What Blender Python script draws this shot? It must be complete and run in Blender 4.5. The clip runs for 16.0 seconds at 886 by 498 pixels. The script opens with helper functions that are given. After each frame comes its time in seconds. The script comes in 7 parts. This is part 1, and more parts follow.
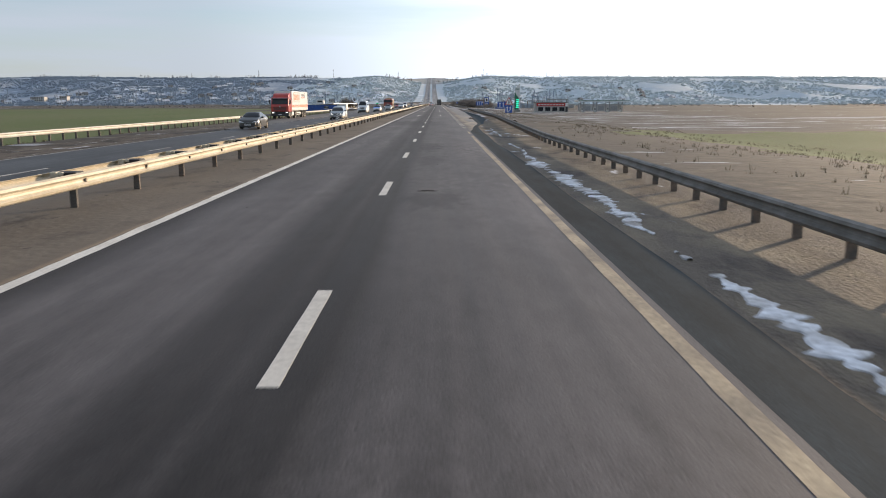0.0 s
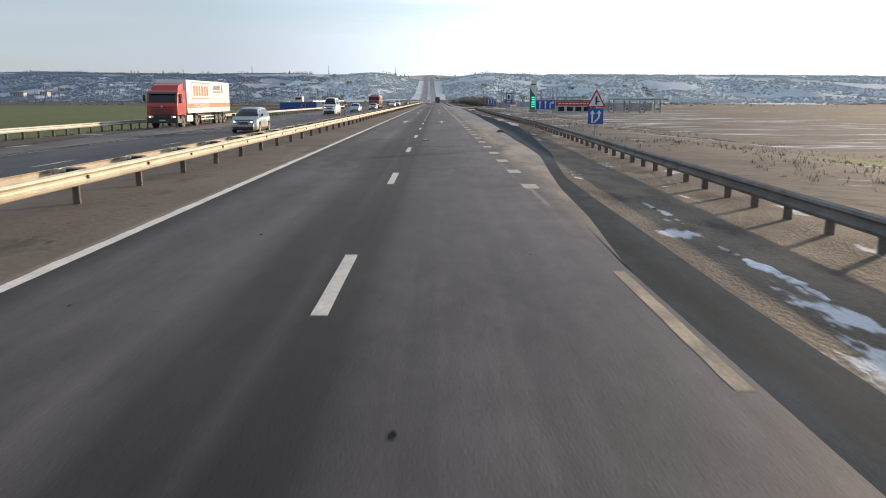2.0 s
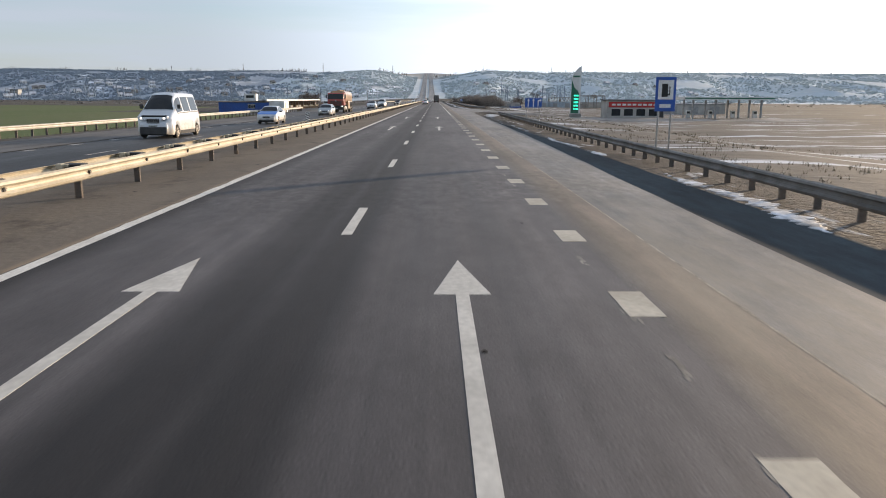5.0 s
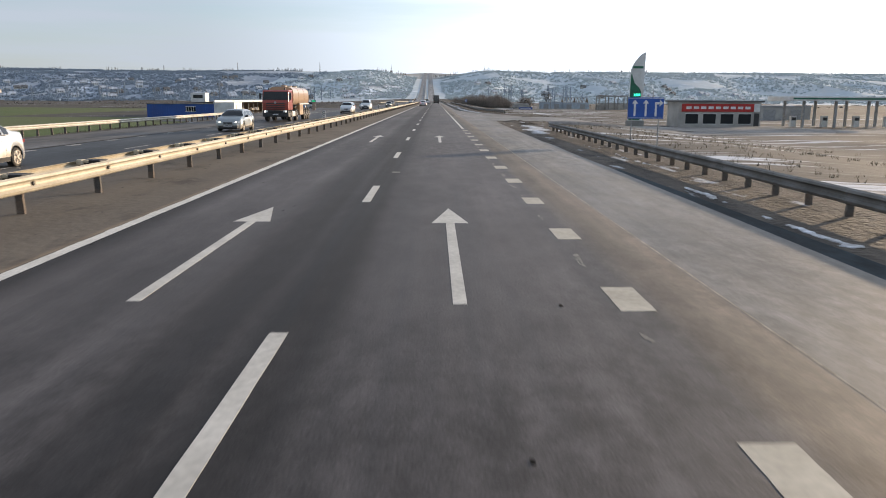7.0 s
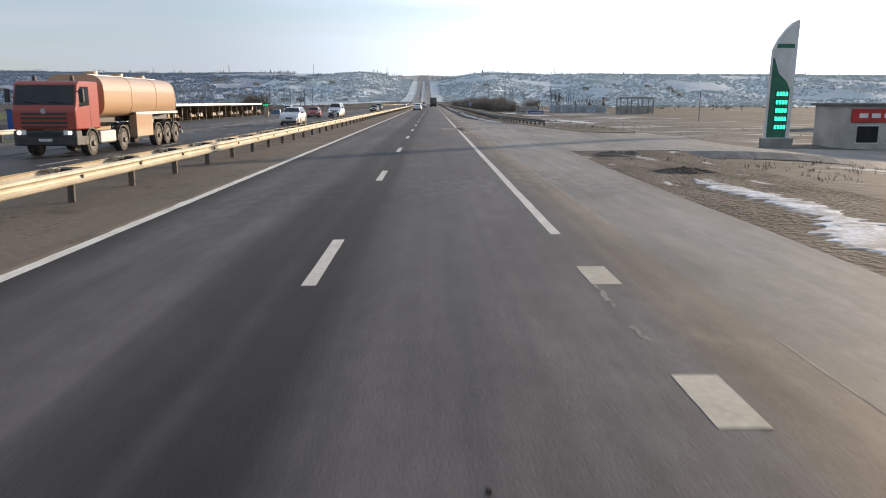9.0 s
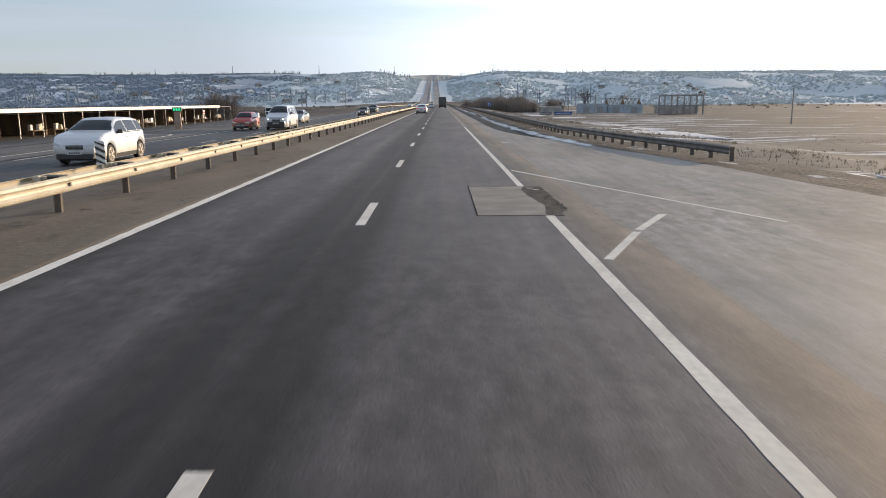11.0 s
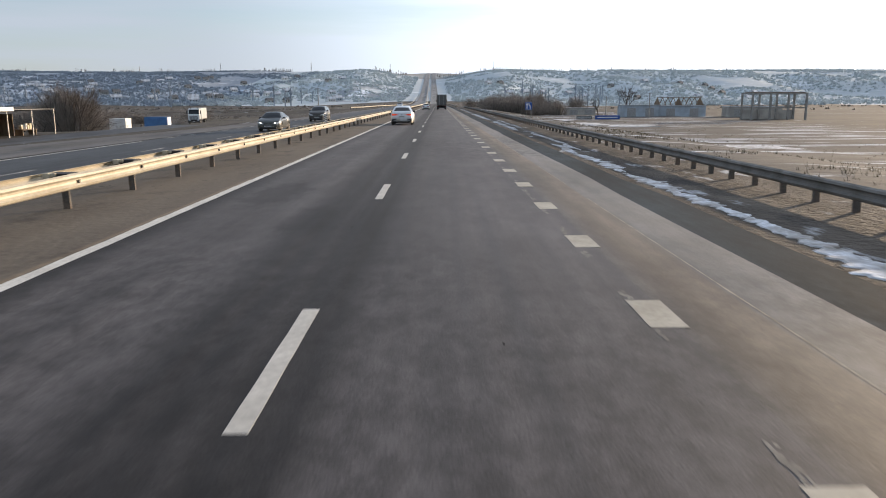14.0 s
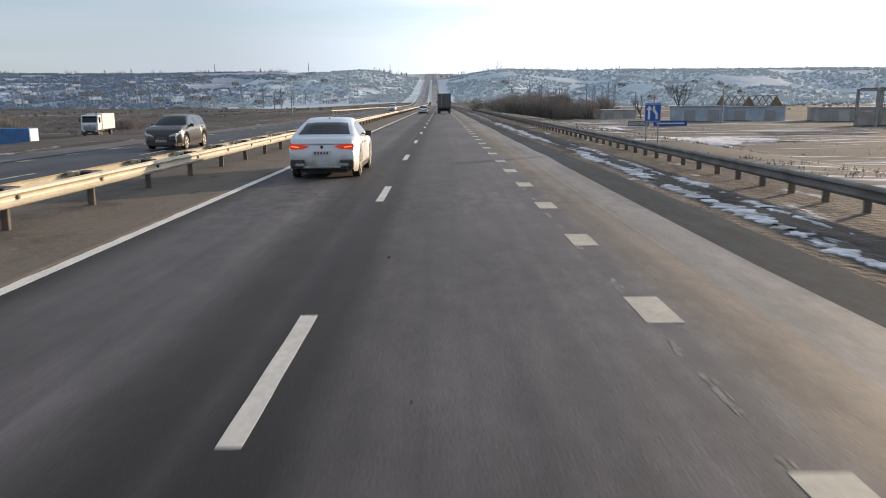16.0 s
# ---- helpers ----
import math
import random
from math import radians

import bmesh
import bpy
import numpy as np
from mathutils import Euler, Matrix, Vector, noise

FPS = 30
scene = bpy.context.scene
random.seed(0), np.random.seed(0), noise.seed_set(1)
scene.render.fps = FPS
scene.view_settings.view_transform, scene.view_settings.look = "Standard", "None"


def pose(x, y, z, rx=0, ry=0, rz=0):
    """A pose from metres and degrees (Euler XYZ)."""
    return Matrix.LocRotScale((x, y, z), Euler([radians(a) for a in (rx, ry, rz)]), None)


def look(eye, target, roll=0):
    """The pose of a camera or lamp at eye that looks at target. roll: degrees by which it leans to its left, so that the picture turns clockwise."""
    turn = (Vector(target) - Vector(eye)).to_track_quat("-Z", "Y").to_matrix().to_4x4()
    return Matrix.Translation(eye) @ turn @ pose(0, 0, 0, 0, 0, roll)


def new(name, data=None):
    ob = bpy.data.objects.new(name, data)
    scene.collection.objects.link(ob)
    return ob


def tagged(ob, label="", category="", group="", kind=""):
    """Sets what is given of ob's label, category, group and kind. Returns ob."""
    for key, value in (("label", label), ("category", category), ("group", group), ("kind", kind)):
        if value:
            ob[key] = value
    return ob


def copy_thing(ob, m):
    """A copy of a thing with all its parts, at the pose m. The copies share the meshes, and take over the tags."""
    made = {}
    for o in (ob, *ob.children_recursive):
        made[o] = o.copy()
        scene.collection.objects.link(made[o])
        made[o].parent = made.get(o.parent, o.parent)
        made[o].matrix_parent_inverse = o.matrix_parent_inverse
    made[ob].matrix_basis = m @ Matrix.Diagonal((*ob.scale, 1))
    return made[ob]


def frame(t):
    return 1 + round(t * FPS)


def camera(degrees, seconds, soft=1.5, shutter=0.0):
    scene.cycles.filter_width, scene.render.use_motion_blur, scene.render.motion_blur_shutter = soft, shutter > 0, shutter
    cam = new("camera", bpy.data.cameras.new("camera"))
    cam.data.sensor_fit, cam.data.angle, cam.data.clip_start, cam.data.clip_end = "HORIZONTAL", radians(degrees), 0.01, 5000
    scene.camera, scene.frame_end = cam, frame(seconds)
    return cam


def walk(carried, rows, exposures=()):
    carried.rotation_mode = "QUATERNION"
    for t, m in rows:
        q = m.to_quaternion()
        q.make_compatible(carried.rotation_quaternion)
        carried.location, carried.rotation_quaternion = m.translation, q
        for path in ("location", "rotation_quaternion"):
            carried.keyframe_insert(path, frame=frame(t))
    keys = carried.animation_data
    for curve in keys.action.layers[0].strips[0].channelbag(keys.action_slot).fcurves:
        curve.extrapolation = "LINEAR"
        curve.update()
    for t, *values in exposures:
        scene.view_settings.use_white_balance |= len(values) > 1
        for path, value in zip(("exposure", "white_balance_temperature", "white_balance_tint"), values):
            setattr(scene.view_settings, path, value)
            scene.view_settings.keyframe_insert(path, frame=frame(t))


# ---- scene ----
cam = camera(60.68, 16.0, soft=0.95, shutter=0.1)
WALK = [
    (0.0, pose(1.293, -5.421, 2.117, 78.999, 0.083, -0.383)),
    (0.5, pose(1.281, 6.186, 2.117, 78.842, 0.005, -0.164)),
    (1.0, pose(1.239, 17.763, 2.117, 78.853, -0.230, -0.066)),
    (1.5, pose(1.186, 29.314, 2.117, 78.761, -0.540, -0.386)),
    (2.0, pose(1.167, 40.709, 2.117, 78.834, -0.168, -0.520)),
    (2.5, pose(1.203, 52.075, 2.117, 78.795, -0.274, -0.705)),
    (3.0, pose(1.253, 63.445, 2.117, 79.018, -0.227, -0.766)),
    (3.5, pose(1.273, 74.722, 2.117, 78.854, -0.184, -0.722)),
    (4.0, pose(1.321, 85.895, 2.117, 78.743, -0.142, -0.629)),
    (6.5, pose(1.423, 141.404, 2.117, 78.772, -0.452, -0.626)),
    (7.0, pose(1.426, 152.313, 2.117, 78.784, -0.291, -0.614)),
    (7.5, pose(1.408, 163.247, 2.117, 78.818, -0.558, -0.544)),
    (8.0, pose(1.391, 173.983, 2.117, 78.646, -0.565, -0.728)),
    (8.5, pose(1.426, 184.664, 2.117, 78.780, -0.606, -0.864)),
    (9.0, pose(1.444, 195.374, 2.117, 78.983, -0.176, -0.839)),
    (11.5, pose(1.406, 250.107, 2.117, 78.985, 0.290, -0.163)),
    (12.0, pose(1.380, 261.464, 2.117, 79.111, 0.117, -0.337)),
    (12.5, pose(1.363, 272.903, 2.117, 79.112, -0.120, -0.351)),
    (13.0, pose(1.340, 284.363, 2.117, 78.843, -0.112, -0.340)),
    (13.5, pose(1.329, 295.840, 2.117, 78.985, 0.215, -0.233)),
    (14.0, pose(1.326, 307.407, 2.117, 78.940, 0.146, -0.337)),
    (14.5, pose(1.359, 319.063, 2.117, 79.246, 0.251, -0.295)),
    (15.0, pose(1.383, 330.925, 2.117, 79.277, 0.024, -0.303)),
    (15.5, pose(1.369, 343.539, 2.117, 79.152, 0.142, -0.354)),
    (16.0, pose(1.344, 355.580, 2.117, 79.024, 0.425, -0.213)),
]
STOPS, KELVIN, TINT = 0.25, 6750, 14
walk(cam, WALK, exposures=((0.0, STOPS, KELVIN, TINT), (16.0, STOPS, KELVIN, TINT)))

# ---- world and sun: low winter sun ahead on the right, thin layered cloud ----
SUN_AZ, SUN_EL = 46.5, 8.8
world = bpy.data.worlds.new("winter_sky")
scene.world = world
world.use_nodes = True
wn, wl = world.node_tree.nodes, world.node_tree.links
wn.clear()
w_out = wn.new("ShaderNodeOutputWorld")
w_bg = wn.new("ShaderNodeBackground")
w_bg.inputs["Strength"].default_value = 0.14
w_sky = wn.new("ShaderNodeTexSky")
w_sky.sky_type = "NISHITA"
w_sky.sun_disc = False
w_sky.sun_elevation = radians(SUN_EL + 5)
w_sky.sun_rotation = radians(SUN_AZ)
w_sky.air_density, w_sky.dust_density, w_sky.ozone_density = 1.0, 1.0, 3.0
w_tc = wn.new("ShaderNodeTexCoord")
w_map = wn.new("ShaderNodeMapping")
w_map.inputs["Scale"].default_value = (1.0, 1.0, 13.0)
w_noise = wn.new("ShaderNodeTexNoise")
w_noise.inputs["Scale"].default_value = 1.6
w_noise.inputs["Detail"].default_value = 6
w_noise.inputs["Roughness"].default_value = 0.55
w_ramp = wn.new("ShaderNodeValToRGB")
w_ramp.color_ramp.elements[0].position, w_ramp.color_ramp.elements[1].position = 0.40, 0.62
w_ramp.color_ramp.elements[0].color = (0.45, 0.45, 0.45, 1)
w_ramp.color_ramp.elements[1].color = (0.9, 0.9, 0.9, 1)
w_mix = wn.new("ShaderNodeMix")
w_mix.data_type = "RGBA"
# thin cloud, brighter towards the sun
w_dot = wn.new("ShaderNodeVectorMath")
w_dot.operation = "DOT_PRODUCT"
w_dot.inputs[1].default_value = (math.sin(radians(SUN_AZ)) * math.cos(radians(SUN_EL)), math.cos(radians(SUN_AZ)) * math.cos(radians(SUN_EL)), math.sin(radians(SUN_EL)))
w_glow = wn.new("ShaderNodeMapRange")
w_glow.interpolation_type = "SMOOTHSTEP"
w_glow.inputs["From Min"].default_value, w_glow.inputs["From Max"].default_value = 0.42, 1.0
w_glow.inputs["To Min"].default_value, w_glow.inputs["To Max"].default_value = 1.0, 3.0
w_cloud = wn.new("ShaderNodeVectorMath")
w_cloud.operation = "SCALE"
w_cloud.inputs[0].default_value = (3.2, 3.75, 4.4)
wl.new(w_tc.outputs["Generated"], w_dot.inputs[0])
wl.new(w_dot.outputs["Value"], w_glow.inputs["Value"])
wl.new(w_glow.outputs["Result"], w_cloud.inputs["Scale"])
wl.new(w_cloud.outputs["Vector"], w_mix.inputs[7])
wl.new(w_tc.outputs["Generated"], w_map.inputs["Vector"])
wl.new(w_map.outputs["Vector"], w_noise.inputs["Vector"])
wl.new(w_noise.outputs["Fac"], w_ramp.inputs["Fac"])
wl.new(w_ramp.outputs["Color"], w_mix.inputs["Factor"])
wl.new(w_sky.outputs["Color"], w_mix.inputs[6])
wl.new(w_mix.outputs[2], w_bg.inputs["Color"])
wl.new(w_bg.outputs["Background"], w_out.inputs["Surface"])

sun_data = bpy.data.lights.new("sun", "SUN")
sun_data.energy, sun_data.angle, sun_data.color = 5.0, radians(0.6), (1.0, 0.80, 0.56)
sun = new("sun", sun_data)
_az, _el = radians(SUN_AZ), radians(SUN_EL)
TO_SUN = Vector((math.sin(_az) * math.cos(_el), math.cos(_az) * math.cos(_el), math.sin(_el)))
sun.matrix_basis = look((60, 60, 40), Vector((60, 60, 40)) - TO_SUN)


# ---- materials ----
def rgba(c):
    return (c[0], c[1], c[2], 1.0)


def mat(name, c1, c2=None, scale=1.0, rough=0.8, metal=0.0, bump=0.0, fine=30.0, amount=0.18, world_space=False,
        stretch=(1, 1, 1), spread=(0.4, 0.6), coat=0.0, spec=0.5):
    """Two colours mixed by a broad noise, with a fine grain and a bump."""
    m = bpy.data.materials.new(name)
    m.use_nodes = True
    n, l = m.node_tree.nodes, m.node_tree.links
    b = n["Principled BSDF"]
    b.inputs["Roughness"].default_value = rough
    b.inputs["Metallic"].default_value = metal
    b.inputs["Coat Weight"].default_value = coat
    b.inputs["Specular IOR Level"].default_value = spec
    if world_space:
        src = n.new("ShaderNodeNewGeometry").outputs["Position"]
    else:
        src = n.new("ShaderNodeTexCoord").outputs["Object"]
    mp = n.new("ShaderNodeMapping")
    mp.inputs["Scale"].default_value = stretch
    l.new(src, mp.inputs["Vector"])
    big = n.new("ShaderNodeTexNoise")
    big.inputs["Scale"].default_value, big.inputs["Detail"].default_value = scale, 5
    l.new(mp.outputs["Vector"], big.inputs["Vector"])
    ramp = n.new("ShaderNodeValToRGB")
    ramp.color_ramp.elements[0].position, ramp.color_ramp.elements[1].position = spread
    ramp.color_ramp.elements[0].color, ramp.color_ramp.elements[1].color = rgba(c1), rgba(c2 or [v * 0.82 for v in c1])
    l.new(big.outputs["Fac"], ramp.inputs["Fac"])
    small = n.new("ShaderNodeTexNoise")
    small.inputs["Scale"].default_value, small.inputs["Detail"].default_value = fine, 3
    l.new(mp.outputs["Vector"], small.inputs["Vector"])
    rng = n.new("ShaderNodeMapRange")
    rng.inputs["From Min"].default_value, rng.inputs["From Max"].default_value = 0.3, 0.7
    rng.inputs["To Min"].default_value, rng.inputs["To Max"].default_value = 1 - amount, 1 + amount
    l.new(small.outputs["Fac"], rng.inputs["Value"])
    mul = n.new("ShaderNodeVectorMath")
    mul.operation = "SCALE"
    l.new(ramp.outputs["Color"], mul.inputs[0])
    l.new(rng.outputs["Result"], mul.inputs["Scale"])
    l.new(mul.outputs["Vector"], b.inputs["Base Color"])
    if bump:
        bp = n.new("ShaderNodeBump")
        bp.inputs["Strength"].default_value, bp.inputs["Distance"].default_value = bump, 0.02
        l.new(small.outputs["Fac"], bp.inputs["Height"])
        l.new(bp.outputs["Normal"], b.inputs["Normal"])
    return m


def asphalt(name, stops, lo, hi, tint=(1.0, 0.99, 0.98), rough=0.70, patches=0.42, dirt=None, dirt_run=(0.0, 1.0, 0.6, 0.6), stains=()):
    """Worn asphalt: tone varies across the carriageway (wheel paths, oil strip), with long streaks, blotches and grain."""
    m = bpy.data.materials.new(name)
    m.use_nodes = True
    n, l = m.node_tree.nodes, m.node_tree.links
    b = n["Principled BSDF"]
    b.inputs["Specular IOR Level"].default_value = 0.24
    pos = n.new("ShaderNodeNewGeometry").outputs["Position"]
    sep = n.new("ShaderNodeSeparateXYZ")
    l.new(pos, sep.inputs[0])
    wob = n.new("ShaderNodeTexNoise")
    wob.inputs["Scale"].default_value, wob.inputs["Detail"].default_value = 0.09, 3
    l.new(pos, wob.inputs["Vector"])
    wadd = n.new("ShaderNodeMath")
    wadd.operation = "MULTIPLY_ADD"
    wadd.inputs[1].default_value = 0.3
    l.new(wob.outputs["Fac"], wadd.inputs[0])
    l.new(sep.outputs["X"], wadd.inputs[2])
    mr = n.new("ShaderNodeMapRange")
    mr.inputs["From Min"].default_value, mr.inputs["From Max"].default_value = lo + 0.15, hi + 0.15
    l.new(wadd.outputs[0], mr.inputs["Value"])
    ramp = n.new("ShaderNodeValToRGB")
    el = ramp.color_ramp.elements
    while len(el) < len(stops):
        el.new(0.5)
    for e, stop in zip(el, stops):
        x, v = stop[:2]
        hue = stop[2] if len(stop) > 2 else tint
        e.position = (x - lo) / (hi - lo)
        e.color = (v * hue[0], v * hue[1], v * hue[2], 1)
    l.new(mr.outputs[0], ramp.inputs["Fac"])
    mp = n.new("ShaderNodeMapping")
    mp.inputs["Scale"].default_value = (2.6, 0.035, 1)
    l.new(pos, mp.inputs["Vector"])
    streak = n.new("ShaderNodeTexNoise")
    streak.inputs["Scale"].default_value, streak.inputs["Detail"].default_value = 1.5, 6
    l.new(mp.outputs[0], streak.inputs["Vector"])
    blot = n.new("ShaderNodeTexNoise")
    blot.inputs["Scale"].default_value, blot.inputs["Detail"].default_value = 0.28, 7
    blot.inputs["Roughness"].default_value = 0.65
    bmap = n.new("ShaderNodeMapping")
    bmap.inputs["Scale"].default_value = (1.3, 0.28, 1)
    l.new(pos, bmap.inputs["Vector"])
    l.new(bmap.outputs[0], blot.inputs["Vector"])
    grain = n.new("ShaderNodeTexNoise")
    grain.inputs["Scale"].default_value, grain.inputs["Detail"].default_value = 45, 2
    l.new(pos, grain.inputs["Vector"])
    last = ramp.outputs["Color"]
    mott = n.new("ShaderNodeTexNoise")
    mott.inputs["Scale"].default_value, mott.inputs["Detail"].default_value = 1.7, 6
    mott.inputs["Roughness"].default_value = 0.7
    mmap = n.new("ShaderNodeMapping")
    mmap.inputs["Scale"].default_value = (1, 0.4, 1)
    l.new(pos, mmap.inputs["Vector"])
    l.new(mmap.outputs[0], mott.inputs["Vector"])
    for src, lo2, hi2, amt in ((streak, 0.3, 0.7, 0.22), (blot, 0.35, 0.65, patches), (mott, 0.38, 0.62, 0.12), (grain, 0.3, 0.7, 0.25)):
        r = n.new("ShaderNodeMapRange")
        r.inputs["From Min"].default_value, r.inputs["From Max"].default_value = lo2, hi2
        r.inputs["To Min"].default_value, r.inputs["To Max"].default_value = 1 - amt, 1 + amt
        l.new(src.outputs["Fac"], r.inputs["Value"])
        s = n.new("ShaderNodeVectorMath")
        s.operation = "SCALE"
        l.new(last, s.inputs[0])
        l.new(r.outputs[0], s.inputs["Scale"])
        last = s.outputs["Vector"]
    # stretches where the surface has ravelled: sharper dark and pale grit
    gate = n.new("ShaderNodeTexNoise")
    gate.inputs["Scale"].default_value, gate.inputs["Detail"].default_value = 0.05, 3
    l.new(pos, gate.inputs["Vector"])
    gr = n.new("ShaderNodeMapRange")
    gr.inputs["From Min"].default_value, gr.inputs["From Max"].default_value = 0.48, 0.62
    gr.inputs["To Max"].default_value = 0.9
    l.new(gate.outputs["Fac"], gr.inputs["Value"])
    grit = n.new("ShaderNodeTexNoise")
    grit.inputs["Scale"].default_value, grit.inputs["Detail"].default_value = 3.5, 8
    grit.inputs["Roughness"].default_value = 0.72
    gmap = n.new("ShaderNodeMapping")
    gmap.inputs["Scale"].default_value = (1, 0.5, 1)
    l.new(pos, gmap.inputs["Vector"])
    l.new(gmap.outputs[0], grit.inputs["Vector"])
    gv = n.new("ShaderNodeMapRange")
    gv.inputs["From Min"].default_value, gv.inputs["From Max"].default_value = 0.40, 0.62
    gv.inputs["To Min"].default_value, gv.inputs["To Max"].default_value = 0.6, 1.25
    l.new(grit.outputs["Fac"], gv.inputs["Value"])
    gm = n.new("ShaderNodeMix")
    gm.inputs[2].default_value = 1.0
    l.new(gr.outputs[0], gm.inputs[0])
    l.new(gv.outputs[0], gm.inputs[3])
    gs = n.new("ShaderNodeVectorMath")
    gs.operation = "SCALE"
    l.new(last, gs.inputs[0])
    l.new(gm.outputs[0], gs.inputs["Scale"])
    last = gs.outputs["Vector"]
    # old dark stains with ragged soft borders: (x, y, half width, half length, strength)
    for sx, sy, rx, ry, strength in stains:
        sm = n.new("ShaderNodeMapping")
        sm.vector_type = "POINT"
        sm.inputs["Scale"].default_value = (1 / rx, 1 / ry, 0)
        sm.inputs["Location"].default_value = (-sx / rx, -sy / ry, 0)
        l.new(pos, sm.inputs["Vector"])
        ln = n.new("ShaderNodeVectorMath")
        ln.operation = "LENGTH"
        l.new(sm.outputs[0], ln.inputs[0])
        ad = n.new("ShaderNodeMath")
        ad.operation = "MULTIPLY_ADD"
        ad.inputs[1].default_value = 1.6
        l.new(mott.outputs["Fac"], ad.inputs[0])
        l.new(ln.outputs["Value"], ad.inputs[2])
        sr = n.new("ShaderNodeMapRange")
        sr.interpolation_type = "SMOOTHSTEP"
        sr.inputs["From Min"].default_value, sr.inputs["From Max"].default_value = 1.25, 1.85
        sr.inputs["To Min"].default_value, sr.inputs["To Max"].default_value = 1 - strength, 1.0
        l.new(ad.outputs[0], sr.inputs["Value"])
        sc = n.new("ShaderNodeVectorMath")
        sc.operation = "SCALE"
        l.new(last, sc.inputs[0])
        l.new(sr.outputs[0], sc.inputs["Scale"])
        last = sc.outputs["Vector"]
    if dirt:
        dn = n.new("ShaderNodeTexNoise")
        dn.inputs["Scale"].default_value, dn.inputs["Detail"].default_value = 0.7, 8
        dn.inputs["Roughness"].default_value = 0.68
        dmap = n.new("ShaderNodeMapping")
        dmap.inputs["Scale"].default_value = (1, 0.25, 1)
        l.new(pos, dmap.inputs["Vector"])
        l.new(dmap.outputs[0], dn.inputs["Vector"])
        dr = n.new("ShaderNodeMapRange")
        dr.inputs["From Min"].default_value, dr.inputs["From Max"].default_value = 0.38, 0.62
        thin = n.new("ShaderNodeMapRange")
        thin.interpolation_type = "SMOOTHSTEP"
        for socket, value in zip(("From Min", "From Max", "To Min", "To Max"), dirt_run):
            thin.inputs[socket].default_value = value
        l.new(sep.outputs["Y"], thin.inputs["Value"])
        l.new(thin.outputs[0], dr.inputs["To Max"])
        l.new(dn.outputs["Fac"], dr.inputs["Value"])
        grow_in = n.new("ShaderNodeMapRange")
        grow_in.interpolation_type = "SMOOTHSTEP"
        grow_in.inputs["From Min"].default_value, grow_in.inputs["From Max"].default_value = lo + 0.1, lo + 0.9
        l.new(wadd.outputs[0], grow_in.inputs["Value"])
        dmul = n.new("ShaderNodeMath")
        dmul.operation = "MULTIPLY"
        l.new(dr.outputs[0], dmul.inputs[0])
        l.new(grow_in.outputs[0], dmul.inputs[1])
        mx = n.new("ShaderNodeMix")
        mx.data_type = "RGBA"
        mx.inputs[7].default_value = rgba(dirt)
        l.new(dmul.outputs[0], mx.inputs["Factor"])
        l.new(last, mx.inputs[6])
        last = mx.outputs[2]
    l.new(last, b.inputs["Base Color"])
    rr = n.new("ShaderNodeMapRange")
    rr.inputs["To Min"].default_value, rr.inputs["To Max"].default_value = rough - 0.1, rough + 0.12
    l.new(streak.outputs["Fac"], rr.inputs["Value"])
    l.new(rr.outputs[0], b.inputs["Roughness"])
    bp = n.new("ShaderNodeBump")
    bp.inputs["Strength"].default_value, bp.inputs["Distance"].default_value = 0.22, 0.01
    l.new(grain.outputs["Fac"], bp.inputs["Height"])
    l.new(bp.outputs["Normal"], b.inputs["Normal"])
    return m


def patchy(name, layers, rough=0.9, bump=0.4, bump_scale=3.0):
    """Ground made of several covers: a base colour and (colour, noise scale, from, to, stretch) layers over it."""
    m = bpy.data.materials.new(name)
    m.use_nodes = True
    n, l = m.node_tree.nodes, m.node_tree.links
    b = n["Principled BSDF"]
    b.inputs["Roughness"].default_value = rough
    b.inputs["Specular IOR Level"].default_value = 0.2
    pos = n.new("ShaderNodeNewGeometry").outputs["Position"]
    last = None
    for i, layer in enumerate(layers):
        if i == 0:
            rgb = n.new("ShaderNodeRGB")
            rgb.outputs[0].default_value = rgba(layer)
            last = rgb.outputs[0]
            continue
        colour, scale, lo, hi, stretch = layer
        mp = n.new("ShaderNodeMapping")
        mp.inputs["Scale"].default_value = stretch
        mp.inputs["Location"].default_value = (i * 17.3, i * 5.1, i * 2.7)
        l.new(pos, mp.inputs["Vector"])
        tx = n.new("ShaderNodeTexNoise")
        tx.inputs["Scale"].default_value, tx.inputs["Detail"].default_value = scale, 8
        tx.inputs["Roughness"].default_value = 0.62
        l.new(mp.outputs[0], tx.inputs["Vector"])
        r = n.new("ShaderNodeMapRange")
        r.inputs["From Min"].default_value, r.inputs["From Max"].default_value = lo, hi
        l.new(tx.outputs["Fac"], r.inputs["Value"])
        mx = n.new("ShaderNodeMix")
        mx.data_type = "RGBA"
        mx.inputs[7].default_value = rgba(colour)
        l.new(r.outputs[0], mx.inputs["Factor"])
        l.new(last, mx.inputs[6])
        last = mx.outputs[2]
    l.new(last, b.inputs["Base Color"])
    g = n.new("ShaderNodeTexNoise")
    g.inputs["Scale"].default_value, g.inputs["Detail"].default_value = bump_scale, 8
    l.new(pos, g.inputs["Vector"])
    bp = n.new("ShaderNodeBump")
    bp.inputs["Strength"].default_value, bp.inputs["Distance"].default_value = bump, 0.15
    l.new(g.outputs["Fac"], bp.inputs["Height"])
    l.new(bp.outputs["Normal"], b.inputs["Normal"])
    return m


